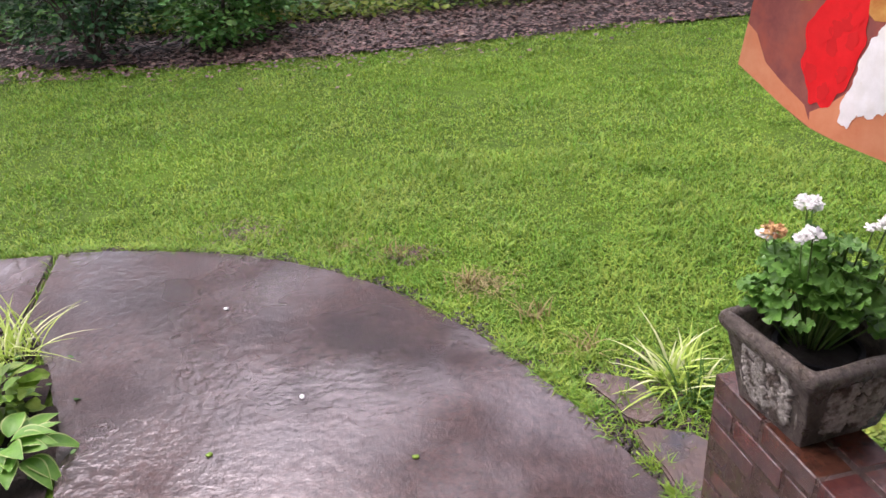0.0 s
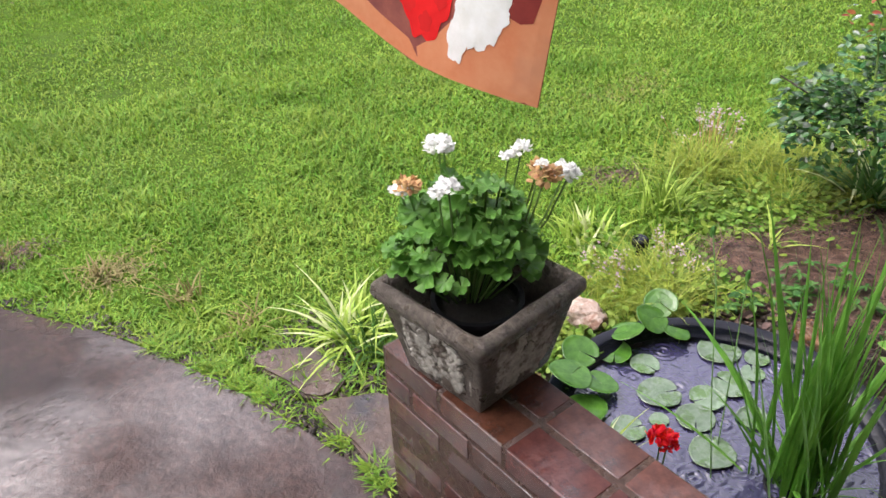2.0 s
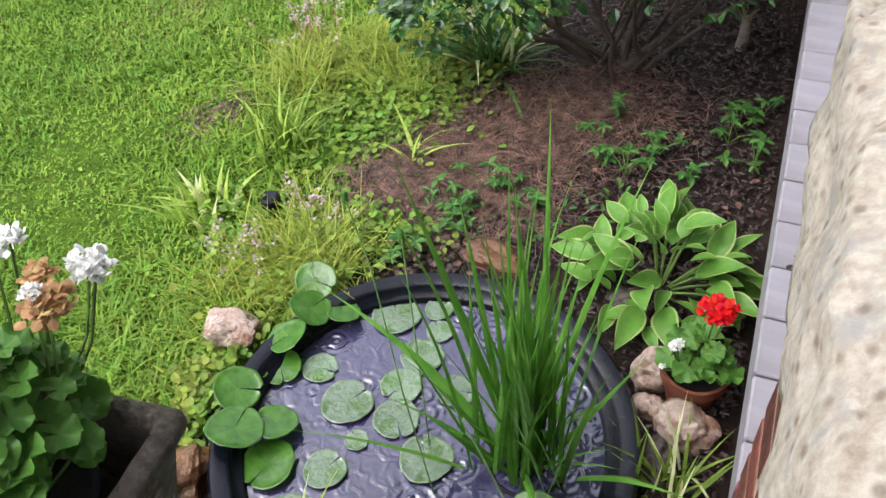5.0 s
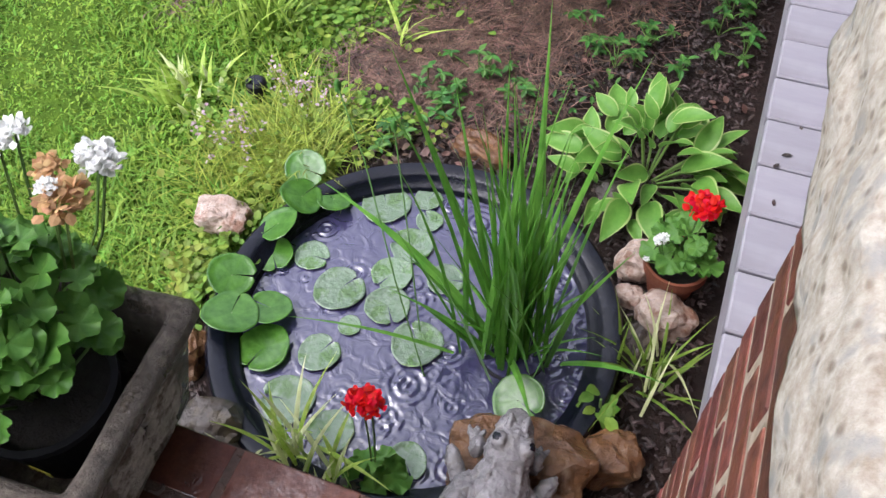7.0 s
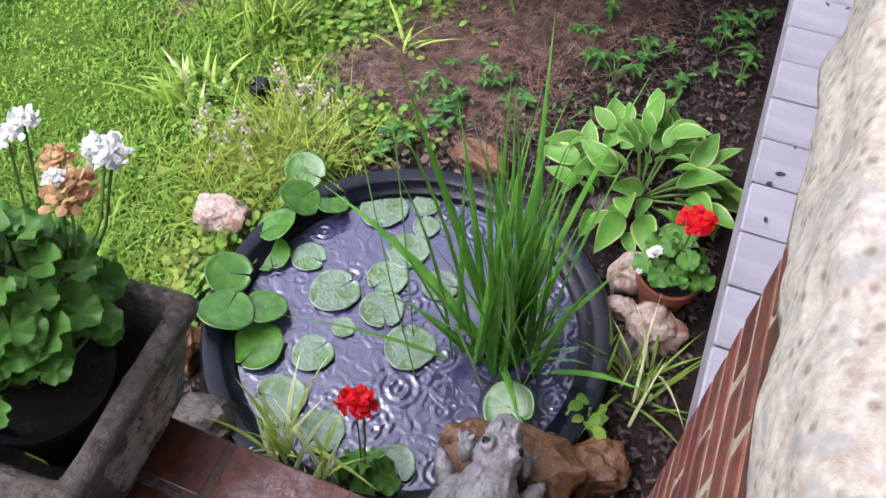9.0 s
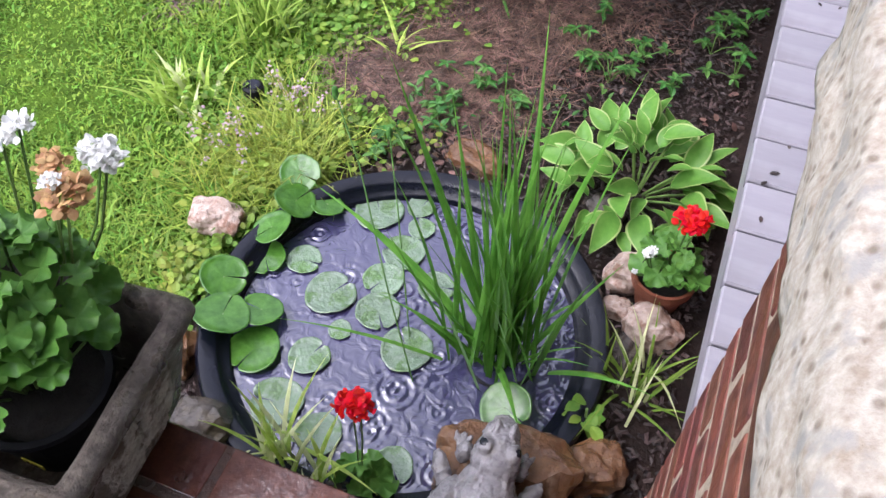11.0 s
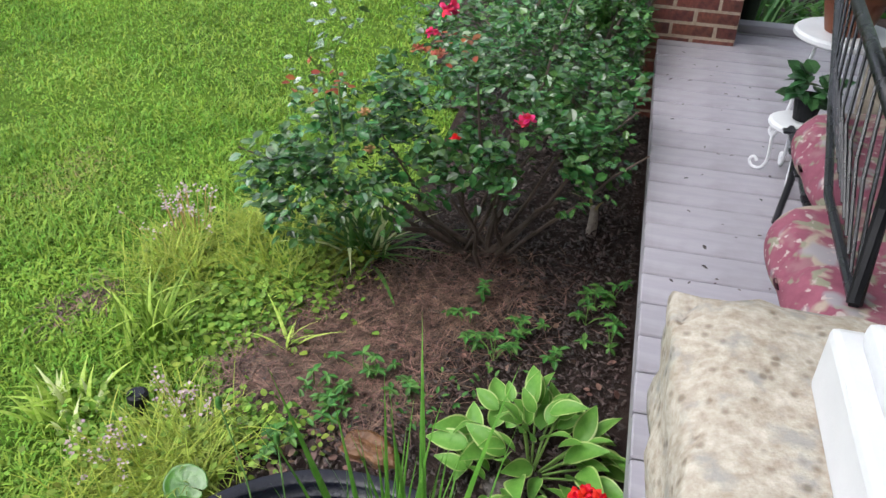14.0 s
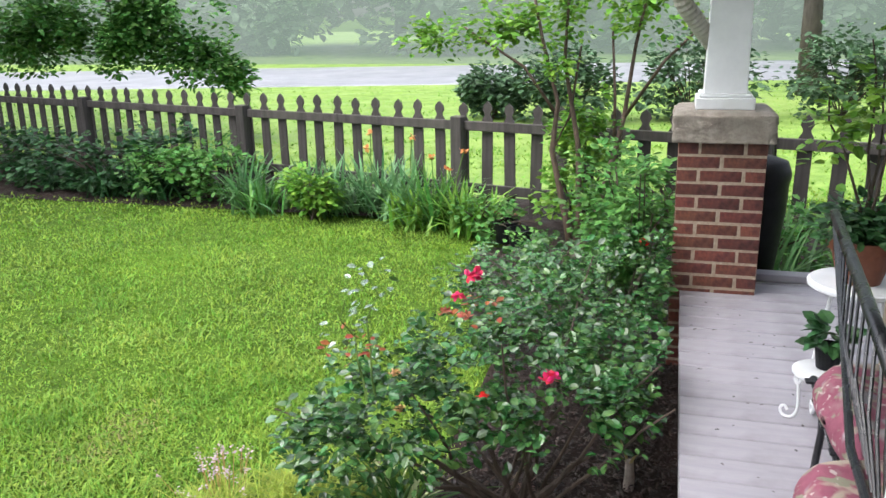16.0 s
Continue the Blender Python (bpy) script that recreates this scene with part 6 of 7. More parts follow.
# crape myrtle with bare stems and an airy crown
myrtle = thing("tree", (-0.76, 7.40, GROUND), "slender multi-stemmed tree with smooth brown stems", "tree", "garden trees")
stems = [[(0, 0, 0), (-0.05, 0, 0.30), (-0.17, 0.0, 0.85), (-0.14, 0.05, 1.2), (-0.26, 0.05, 1.65), (-0.4, 0.1, 2.3)], [(0.02, 0, 0), (0.04, 0, 0.4), (0.02, 0, 0.9), (-0.09, 0, 1.5), (-0.05, 0, 2.3)],
         [(0.05, 0, 0), (0.16, 0, 0.35), (0.28, 0, 0.83), (0.34, 0, 1.1), (0.40, 0, 1.6), (0.55, 0, 2.4)], [(-0.17, 0.0, 0.85), (-0.05, 0.05, 1.1), (0.02, 0.05, 1.6)], [(0.28, 0, 0.83), (0.27, 0.03, 1.25), (0.24, 0.0, 1.7)],
         [(-0.14, 0.05, 1.1), (-0.4, 0.1, 1.45), (-0.9, 0.2, 1.75)], [(0.34, 0, 1.1), (0.6, -0.1, 1.5), (0.9, -0.1, 1.8)]]
for k, s in enumerate(stems):
    part("trunk" if k < 3 else "limb", tube(Geo(), s, list(np.linspace(0.030 if k < 3 else 0.014, 0.008, len(s))), 9), M_PALEBARK, myrtle, smooth=True)
crown = [(-0.5, 0.1, 1.72, 0.55, 0.45, 0.22, 2), (0.0, 0.1, 1.9, 0.6, 0.5, 0.3, 2), (0.55, 0.0, 1.9, 0.5, 0.4, 0.3, 1.6), (-1.05, 0.1, 1.68, 0.35, 0.3, 0.2, 1), (0.2, 0.1, 2.4, 0.9, 0.8, 0.5, 3), (-0.15, 0.0, 1.45, 0.35, 0.3, 0.14, 0.5)]
tagged(part("crown", leaf_cloud(Geo(), crown, 5200, (0.04, 0.075), shell=0.1, gaps=0.46, gap_scale=4, seed=2), M_BRIGHT, myrtle, "airy clumps of small leaves"), kind="stuff")

bright = thing("shrub", (-0.80, 8.05, GROUND), "bright yellow-green shrub in front of the fence", "bush")
tagged(part("foliage", leaf_cloud(Geo(), [(0, 0, 0.72, 0.32, 0.3, 0.45, 3), (0.08, 0, 1.05, 0.22, 0.2, 0.25, 1), (-0.1, 0, 0.4, 0.3, 0.3, 0.3, 1)], 2600, (0.045, 0.08), shell=0.3, gaps=0.40, seed=1), M_BRIGHT, bright), kind="stuff")
tagged(part("stem", canes(Geo(), (0, 0, 0), [(rng.normal(0, 0.15), rng.normal(0, 0.15), rng.uniform(0.5, 1.0)) for _ in range(9)], 0.012, 0.004), M_BARK, bright), kind="stuff")


def strap_clump(x, y, h, cnt, material, width=0.03, flowers=0, lean=0.22):
    t = thing("daylily_clump", (x, y, GROUND), "clump of upright strap leaves along the fence", "plant", "fence plants")
    geo = Geo()
    for bend in (0.15, 0.5, 0.9):
        tv, tf = blade(bend, 4, 0.9)
        c = cnt // 3
        hh = h * rng.uniform(0.6, 1.1, c)
        scatter(geo, tv, tf, np.stack([rng.normal(0, 0.11, c), rng.normal(0, 0.11, c), np.zeros(c)], -1), rots(rng.uniform(0, 6.283, c), -np.abs(rng.normal(lean, 0.18, c))), np.stack([width * rng.uniform(0.7, 1.2, c), hh, hh], -1))
    tagged(part("leaves", geo, material, t), kind="stuff")
    if flowers:
        st, fl = Geo(), Geo()
        for _ in range(flowers):
            p = (rng.normal(0, 0.16), rng.normal(0, 0.1), h * rng.uniform(1.0, 1.2))
            tube(st, [(p[0] * 0.3, p[1] * 0.3, 0), p], 0.005, 5, False)
            petal_ball(fl, p, 0.022, 8, 0.04)
        tagged(part("flower_stalk", st, M_STEM, t), kind="stuff")
        tagged(part("flowers", fl, M_ORANGE, t, "orange trumpet flowers"), kind="stuff")
    return t


def fence_y(x):
    return FA.y + (x - FA.x) * fd.y / fd.x


for x, d, h, cnt, mt, fl in ((-4.15, 0.75, 0.62, 90, M_IRISGREY, 0), (-3.6, 0.45, 0.55, 80, M_MIDLEAF, 0), (-3.2, 0.55, 0.62, 100, M_IRISGREY, 0), (-2.85, 0.35, 0.66, 90, M_IRISGREY, 1), (-2.45, 0.40, 0.66, 110, M_IRISGREY, 2),
                             (-2.1, 0.5, 0.6, 90, M_MIDLEAF, 2), (-1.75, 0.6, 0.5, 80, M_BRIGHT, 1), (-2.25, 0.65, 0.42, 70, M_BRIGHT, 0), (-3.9, 0.9, 0.4, 70, M_MIDLEAF, 0), (-5.3, 0.9, 0.55, 80, M_DEEPLEAF, 0), (-5.9, 1.0, 0.5, 80, M_DEEPLEAF, 0)):
    strap_clump(x, fence_y(x) - d, h, cnt, mt, 0.032, fl)


def shrub(x, y, blobs_s, count, size, material, label, name="shrub", gaps=0.42, seed=0.0, stems=7, group="", z=GROUND, gap_scale=3.5):
    t = thing(name, (x, y, z), label, "bush", group)
    tagged(part("foliage", leaf_cloud(Geo(), blobs_s, count, size, shell=0.35, gaps=gaps, gap_scale=gap_scale, seed=seed), material, t), kind="stuff")
    tagged(part("stem", canes(Geo(), (0, 0, 0), [(b[0] + rng.normal(0, b[3] * 0.4), b[1] + rng.normal(0, b[4] * 0.4), b[2] + b[5] * 0.4) for b in blobs_s for _ in range(stems)], 0.014, 0.004), M_BARK, t), kind="stuff")
    return t


shrub(-4.6, fence_y(-4.6) - 0.7, [(0, 0, 0.34, 0.55, 0.4, 0.36, 2), (-0.6, 0, 0.30, 0.5, 0.4, 0.32, 2)], 2600, (0.05, 0.09), M_MIDLEAF, "leafy perennials massed against the fence", "perennial_clump", seed=1)
shrub(-6.0, fence_y(-6.0) - 0.8, [(0, 0, 0.30, 0.7, 0.5, 0.40, 2), (-0.9, 0, 0.32, 0.7, 0.45, 0.40, 2), (0.6, 0.1, 0.4, 0.5, 0.4, 0.42, 1.4)], 4200, (0.06, 0.10), M_DEEPLEAF, "dark leafy perennials in the shade of the fence", "perennial_clump", seed=2)
shrub(-8.0, fence_y(-8.0) - 0.9, [(0, 0, 0.32, 0.8, 0.5, 0.36, 2), (-1.0, 0, 0.32, 0.8, 0.5, 0.36, 2)], 3000, (0.06, 0.10), M_DEEPLEAF, "dark leafy perennials in the shade of the fence", "perennial_clump", seed=3)
shrub(-3.3, fence_y(-3.3) - 0.85, [(0, 0, 0.28, 0.32, 0.26, 0.26, 2)], 900, (0.05, 0.08), M_BRIGHT, "pale leafy perennial in the fence bed", "perennial_clump", seed=4)
shrub(-1.55, 8.0, [(0, 0, 0.2, 0.34, 0.3, 0.22, 2), (0.25, -0.3, 0.16, 0.3, 0.3, 0.2, 1)], 1200, (0.04, 0.07), M_MIDLEAF, "low leafy plant at the end of the bed", "perennial_clump", seed=5)
shrub(-0.9, 6.9, [(0, 0, 0.18, 0.4, 0.35, 0.2, 2), (0.5, -0.2, 0.3, 0.3, 0.3, 0.3, 2)], 1800, (0.035, 0.06), M_MIDLEAF, "mixed green plants below the small tree", "perennial_clump", seed=6)
shrub(0.2, 6.9, [(0, 0, 0.45, 0.4, 0.3, 0.4, 2), (0.7, 0.2, 0.35, 0.5, 0.4, 0.36, 2), (-0.5, 0.2, 0.6, 0.3, 0.3, 0.45, 1.4)], 2600, (0.045, 0.08), M_MIDLEAF, "tall weedy greenery past the porch's end", "perennial_clump", seed=7)
strap_clump(0.62, 6.75, 0.8, 60, M_IRISGREY)
for k, (x, y, h) in enumerate(((-1.35, 7.75, 0.16), (-1.2, 7.6, 0.14))):
    p = thing("nursery_pot", (x, y, GROUND + 0.03), "black plastic nursery pot lying in the bed", "pot", "nursery pots", rz=30 * k)
    part("pot", lathe(Geo(), [(0.0, 0.0), (0.08, 0.0), (0.10, h), (0.11, h), (0.11, h + 0.02), (0.095, h + 0.02), (0.08, 0.03), (0.0, 0.02)], 24), M_BLACK, p)
ob = part("stone", stone_mesh((0.16, 0.12, 0.12), 21.0, 3), M_BROWNROCK, smooth=False)
ob.matrix_world = pose(-1.45, 8.2, GROUND + 0.08)
tagged(ob, "reddish brown rock in the fence bed", "rock")

# ---- things on the porch ----
M_CUSHION, n, l, b = node_material("floral_cushion")
tc = n.new("ShaderNodeTexCoord").outputs["Object"]
base = ramp(n, l, noise_node(n, l, tc, 26, 4, 0.6), [(0.3, (0.17, 0.040, 0.070)), (0.7, (0.25, 0.075, 0.115))])
for sc, lo, hi, colour in ((12.0, 0.55, 0.61, (0.32, 0.26, 0.21)), (15.0, 0.60, 0.66, (0.22, 0.10, 0.12)), (24.0, 0.57, 0.63, (0.20, 0.20, 0.14)), (9.0, 0.60, 0.66, (0.25, 0.23, 0.25)), (48.0, 0.62, 0.68, (0.38, 0.32, 0.30))):
    mp = n.new("ShaderNodeMapping")
    mp.inputs["Location"].default_value = (sc, lo * 30, hi * 20)
    l.new(tc, mp.inputs["Vector"])
    f = ramp(n, l, noise_node(n, l, mp.outputs["Vector"], sc, 2, 0.5), [(lo, (0, 0, 0)), (hi, (1, 1, 1))])
    base = mixc(n, l, f, base, colour)
l.new(base, b.inputs["Base Color"])
b.inputs["Roughness"].default_value = 0.85
bp = n.new("ShaderNodeBump")
bp.inputs["Strength"].default_value, bp.inputs["Distance"].default_value = 0.25, 0.002
l.new(noise_node(n, l, tc, 400, 2, 0.5), bp.inputs["Height"])
l.new(bp.outputs["Normal"], b.inputs["Normal"])


def puffy(sx, sy, sz, tufts):
    bm = bmesh.new()
    bmesh.ops.create_cube(bm, size=2)
    bmesh.ops.subdivide_edges(bm, edges=bm.edges[:], cuts=15, use_grid_fill=True)
    for v in bm.verts:
        x, y, z = v.co
        e = 4.0
        nrm = (abs(x) ** e + abs(y) ** e + abs(z) ** 2.2) ** (1 / e)
        p = Vector((x, y, z)) / max(nrm, 1e-6)
        p = Vector((p.x * sx, p.y * sy, p.z * sz))
        dip = sum(math.exp(-((p.x - a) ** 2 + (p.y - c) ** 2) / 0.006) for a, c in tufts)
        seam = math.exp(-(p.y / 0.035) ** 2) * 0.25
        p.z -= (dip * 0.35 + seam) * sz * (1 if z > 0 else -0.5)
        v.co = p
    return bm


bench = thing("iron_bench", (0.55, 3.35, 0.0), "black wrought iron bench with slatted back on the porch", "bench")
for sx, sy in ((-0.2, -0.55), (-0.15, 0.55), (0.28, -0.55), (0.28, 0.55)):
    part("leg", tube(Geo(), [(sx, sy, 0.0), (sx + 0.01, sy, 0.15), (sx, sy, 0.30)], 0.011, 8), M_IRON, bench)
for sx in (-0.20, 0.28):
    part("seat_rail", tube(Geo(), [(sx, -0.60, 0.30), (sx + 0.03, 0.60, 0.30)], 0.012, 8), M_IRON, bench)
for k in range(9):
    y = -0.56 + k * 0.14
    part("seat_slat", block(0.48, 0.03, 0.008, 0.002, at=(0.04, y, 0.305)), M_IRON, bench)
top0, top1 = Vector((-0.217, -0.370, 0.750)), Vector((-0.110, 0.897, 0.750))
bot0, bot1 = Vector((-0.227, -0.525, 0.460)), Vector((-0.166, 0.262, 0.520))
part("back_rail", tube(Geo(), [tuple(top0), tuple(top0 + (top1 - top0) * 0.33), tuple(top0 + (top1 - top0) * 0.66), tuple(top1)], 0.016, 10), M_IRON, bench, "glossy black top rail", smooth=True)
part("back_rail", tube(Geo(), [tuple(bot0), tuple((bot0 + bot1) / 2 + Vector((-0.02, 0, -0.02))), tuple(bot1), tuple(top1)], 0.010, 8), M_IRON, bench)
part("back_post", tube(Geo(), [tuple(top0 + Vector((0.012, -0.01, 0.01))), tuple(top0 + Vector((0.015, -0.05, -0.15))), tuple(bot0)], 0.014, 8), M_BLACK, bench, "black rubber-sleeved end post")
for k in range(13):
    s = (k + 0.5) / 13
    a, c = top0 + (top1 - top0) * s, bot0 + (bot1 - bot0) * s
    mid = (a + c) / 2 + Vector((-0.025 * math.sin(math.pi * s), 0, 0))
    part("slat", tube(Geo(), [tuple(a), tuple(mid), tuple(c)], 0.0042, 6), M_IRON, bench)
for y, x, rzz, tf_ in ((3.0, 0.50, 6, 0), (3.53, 0.61, 4, 1)):
    ob = part("seat_cushion", puffy(0.28, 0.262, 0.085, [(-0.12, -0.1), (0.12, -0.1), (-0.12, 0.1), (0.12, 0.1)]), M_CUSHION, smooth=True)
    ob.matrix_world = pose(x, y, 0.385, 0, 0, rzz)
    tagged(ob, "puffy tufted cushion in dusty rose floral fabric", "cushion", "bench cushions")

stool = thing("plant_stand", (0.455, 4.22, 0.0), "small white wrought iron plant stand with scrolled feet", "plant stand")
part("top", lathe(Geo(), [(0, 0.195), (0.085, 0.195), (0.095, 0.202), (0.095, 0.212), (0.085, 0.218), (0, 0.216)], 28), M_WHITE, stool, smooth=False)
for a in (90, 210, 330, 30):
    c0, s0 = math.cos(radians(a + 60)), math.sin(radians(a + 60))
    prof = [(0.085, 0.195), (0.062, 0.165), (0.075, 0.14), (0.088, 0.155), (0.078, 0.175), (0.072, 0.12), (0.068, 0.05), (0.085, 0.012), (0.115, 0.008), (0.128, 0.028), (0.115, 0.045), (0.102, 0.032)]
    part("leg", tube(Geo(), [(r * c0, r * s0, z) for r, z in smooth_outline(prof, 3)], 0.0055, 7), M_WHITE, stool, "white scrolled iron leg")
small = thing("potted_plant", (0.47, 4.24, 0.218), "small leafy plant in a black pot on a white stand", "potted plant")
part("pot", lathe(Geo(), [(0, 0), (0.035, 0), (0.046, 0.075), (0.05, 0.08), (0.042, 0.078), (0, 0.07)], 20), M_BLACK, small)
tagged(part("leaves", leaf_cloud(Geo(), [(0, 0, 0.11, 0.06, 0.06, 0.05, 1)], 46, (0.05, 0.085)), M_DEEPLEAF, small), kind="stuff")

table = thing("plant_table", (0.66, 4.82, 0.0), "round white plant table with thin legs", "table")
part("tabletop", lathe(Geo(), [(0, 0.318), (0.17, 0.318), (0.185, 0.328), (0.185, 0.342), (0.175, 0.35), (0, 0.348)], 36), M_WHITE, table)
for a in (200, 320, 80):
    part("leg", tube(Geo(), [(0.10 * math.cos(radians(a)), 0.10 * math.sin(radians(a)), 0.32), (0.15 * math.cos(radians(a)), 0.15 * math.sin(radians(a)), 0.0)], 0.007, 8), M_WHITE, table)
clay = thing("potted_plant", (0.66, 4.82, 0.35), "tall leafy plant in a terracotta pot on a white table", "potted plant")
tall_pot = part("pot", lathe(Geo(), [(0, 0), (0.078, 0.0), (0.115, 0.135), (0.13, 0.135), (0.134, 0.178), (0.122, 0.178), (0.115, 0.15), (0, 0.145)], 40), M_CLAY, clay, "plain terracotta pot")
part("soil", lathe(Geo(), [(0, 0.152), (0.116, 0.152)], 20), M_POTSOIL, tall_pot)
tagged(part("low_leaves", leaf_cloud(Geo(), [(0, 0, 0.24, 0.22, 0.20, 0.10, 1)], 620, (0.03, 0.055), shell=0.1), M_DEEPLEAF, clay, "drooping grey-green leaves"), kind="stuff")
tagged(part("stem", canes(Geo(), (0, 0, 0.15), [(-0.16, 0.05, 0.7), (-0.05, 0.0, 0.92), (0.1, 0.05, 0.95), (0.22, 0.0, 0.75), (0.02, 0.1, 0.8)], 0.007, 0.003), M_BARK, clay), kind="stuff")
tagged(part("leaves", leaf_cloud(Geo(), [(-0.12, 0.03, 0.58, 0.16, 0.15, 0.22, 1.2), (0.06, 0.0, 0.75, 0.2, 0.18, 0.24, 2), (0.22, 0.0, 0.55, 0.15, 0.15, 0.24, 1.2)], 900, (0.035, 0.065), shell=0.1, gaps=0.5, gap_scale=9), M_BRIGHT, clay, "bright green young leaves"), kind="stuff")

M_BIRCH = surface("birch_bark", (0.32, 0.26, 0.19), (0.56, 0.49, 0.39), 10, stain=(0.22, 0.15, 0.10), stain_scale=7, rough=(0.6, 0.85), bump=0.5, bump_scale=30, stretch=(1, 1, 4))
log_pot = thing("bark_planter", (0.86, 4.50, 0.0), "round birch bark planter filled with dark soil", "planter")
bark_body = part("body", lathe(Geo(), [(0, 0), (0.155, 0), (0.17, 0.2), (0.172, 0.36), (0.16, 0.365), (0.152, 0.33), (0, 0.325)], 36), M_BIRCH, log_pot)
part("soil", lathe(Geo(), [(0, 0.332), (0.153, 0.332)], 24), M_POTSOIL, bark_body)

bin_ = thing("waste_bin", (0.41, 6.24, GROUND), "black rounded bin standing behind the brick pier", "bin")
part("body", lathe(Geo(), [(0, 0.0), (0.10, 0.0), (0.115, 0.4), (0.15, 0.75), (0.155, 0.92)], 28), M_BLACK, bin_, smooth=True)
part("lid", lathe(Geo(), [(0.16, 0.92), (0.162, 0.96), (0.14, 1.02), (0.07, 1.045), (0, 1.05)], 28), M_BLACK, bin_, smooth=True)

spout = thing("downspout", (-0.02, 5.68, 1.24), "cream flexible corrugated downspout bending from the eave", "downspout")
g = Geo()
path = smooth_outline([(0.11, 0.10, -0.02), (0.03, 0.02, 0.08), (-0.06, -0.05, 0.22), (-0.08, -0.06, 0.45), (-0.08, -0.06, 1.02)], 14)
tube(g, path, [0.040 + 0.005 * (k % 2) for k in range(len(path))], 14)
part("pipe", g, M_CREAM, spout)


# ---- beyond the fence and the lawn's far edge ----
# pale colours put the rain haze into the far leaves and bark
M_FAR = leafy("hazed_distant_leaf", (0.36, 0.50, 0.33), (0.54, 0.66, 0.48), amount=0.10, translucent=0.4, hue=0.01, tone=0.85)
M_FARTRUNK = surface("hazed_distant_bark", (0.24, 0.25, 0.23), (0.36, 0.36, 0.34), 6, rough=(0.8, 0.95), bump=0.3, bump_scale=20, tone=0.8)
M_FARDARK = leafy("distant_dark_leaf", (0.10, 0.21, 0.10), (0.20, 0.34, 0.18), amount=0.3, translucent=0.2, hue=0.01, tone=0.5)
M_TRUNK = surface("tree_bark", (0.07, 0.055, 0.045), (0.17, 0.14, 0.12), 14, rough=(0.7, 0.9), bump=0.8, bump_scale=25, stretch=(1, 1, 0.2))


def tree(x, y, h, r, crown_z, material, label, count=2600, size=(0.10, 0.2), seed=0.0, name="tree", low=None, gaps=0.42, gap_scale=1.4, limb=None, bark=None):
    """A tapered trunk with limbs and a ragged crown of leaf clumps."""
    t = thing(name, (x, y, GROUND), label, "tree", "trees beyond the fence")
    lean = rng.normal(0, 0.03 * h, 2)
    trunk = [(0, 0, -0.05), (lean[0] * 0.3, lean[1] * 0.3, h * 0.3), (lean[0], lean[1], h * 0.7), (lean[0] * 1.2, lean[1] * 1.2, h * 0.95)]
    part("trunk", tube(Geo(), trunk, [0.045 * h ** 0.9, 0.034 * h ** 0.9, 0.02 * h ** 0.9, 0.006 * h], 12), bark or M_TRUNK, t, smooth=True)
    limbs, blobs_t = Geo(), []
    for k in range(9):
        a, zz = k * 2.4 + seed, crown_z + (h - crown_z) * rng.uniform(0.0, 0.85)
        rr = r * rng.uniform(0.45, 0.8)
        tip = (rr * math.cos(a) + lean[0], rr * math.sin(a) + lean[1], zz + 0.18 * r)
        tube(limbs, [(lean[0] * 0.7, lean[1] * 0.7, max(0.3 * h, zz - 0.3 * r)), (tip[0] * 0.5, tip[1] * 0.5, zz), tip], [0.014 * h, 0.009 * h, 0.004 * h], 7)
        blobs_t.append((*tip, r * rng.uniform(0.35, 0.55), r * rng.uniform(0.35, 0.55), r * rng.uniform(0.22, 0.4), 1))
    blobs_t.append((lean[0], lean[1], h * 0.95, r * 0.5, r * 0.5, r * 0.4, 1))
    for b in low or ():
        blobs_t.append(b)
    if limb:
        tube(limbs, limb, [0.07, 0.05, 0.03, 0.01], 8)
    tagged(part("limb", limbs, bark or M_TRUNK, t), kind="stuff")
    tagged(part("crown", leaf_cloud(Geo(), blobs_t, count, size, shell=0.2, gaps=gaps, gap_scale=gap_scale, seed=seed), material, t, "ragged clumps of leaves"), kind="stuff")
    return t


tree(-15.5, 13.5, 7.0, 3.2, 3.4, M_MIDLEAF, "leafy tree with a low drooping branch beyond the fence", 21000, (0.07, 0.13), 1.0,
     low=[(7.0, -1.0, 1.55, 1.2, 0.6, 0.6, 6), (5.4, -1.0, 1.55, 1.2, 0.6, 0.6, 5), (7.6, -1.0, 2.0, 1.3, 0.8, 0.75, 5), (5.6, -1.2, 2.0, 1.4, 0.8, 0.7, 4), (8.4, -1.0, 1.35, 0.75, 0.5, 0.55, 3.4), (9.0, -1.0, 1.0, 0.36, 0.4, 0.36, 1.4), (7.2, -1.0, 1.65, 0.9, 0.6, 0.38, 2.4), (6.0, -1.0, 1.9, 0.9, 0.6, 0.4, 1.6), (7.9, -1.0, 2.1, 1.3, 0.7, 0.4, 1.6)],
     limb=[(0.3, 0, 3.2), (4.5, -0.6, 3.0), (7.6, -1.0, 1.9), (8.9, -1.0, 1.2)])
for x, y, s, k in ((-1.9, 15.2, 1.0, 1), (0.2, 15.8, 1.15, 2), (2.6, 16.4, 1.1, 3), (-3.2, 15.6, 0.7, 4), (4.2, 15.0, 1.2, 5)):
    shrub(x, y, [(0, 0, 0.75 * s, 0.85 * s, 0.8 * s, 0.7 * s, 3), (0.5 * s, 0, 0.6 * s, 0.6 * s, 0.6 * s, 0.5 * s, 1), (-0.5 * s, 0, 0.55 * s, 0.5 * s, 0.5 * s, 0.5 * s, 1)], 3000, (0.08, 0.15), M_FARDARK,
          "rounded dark green shrub on the verge beyond the fence", "shrub", 0.36, k, 4, "verge shrubs", gap_scale=1.8)
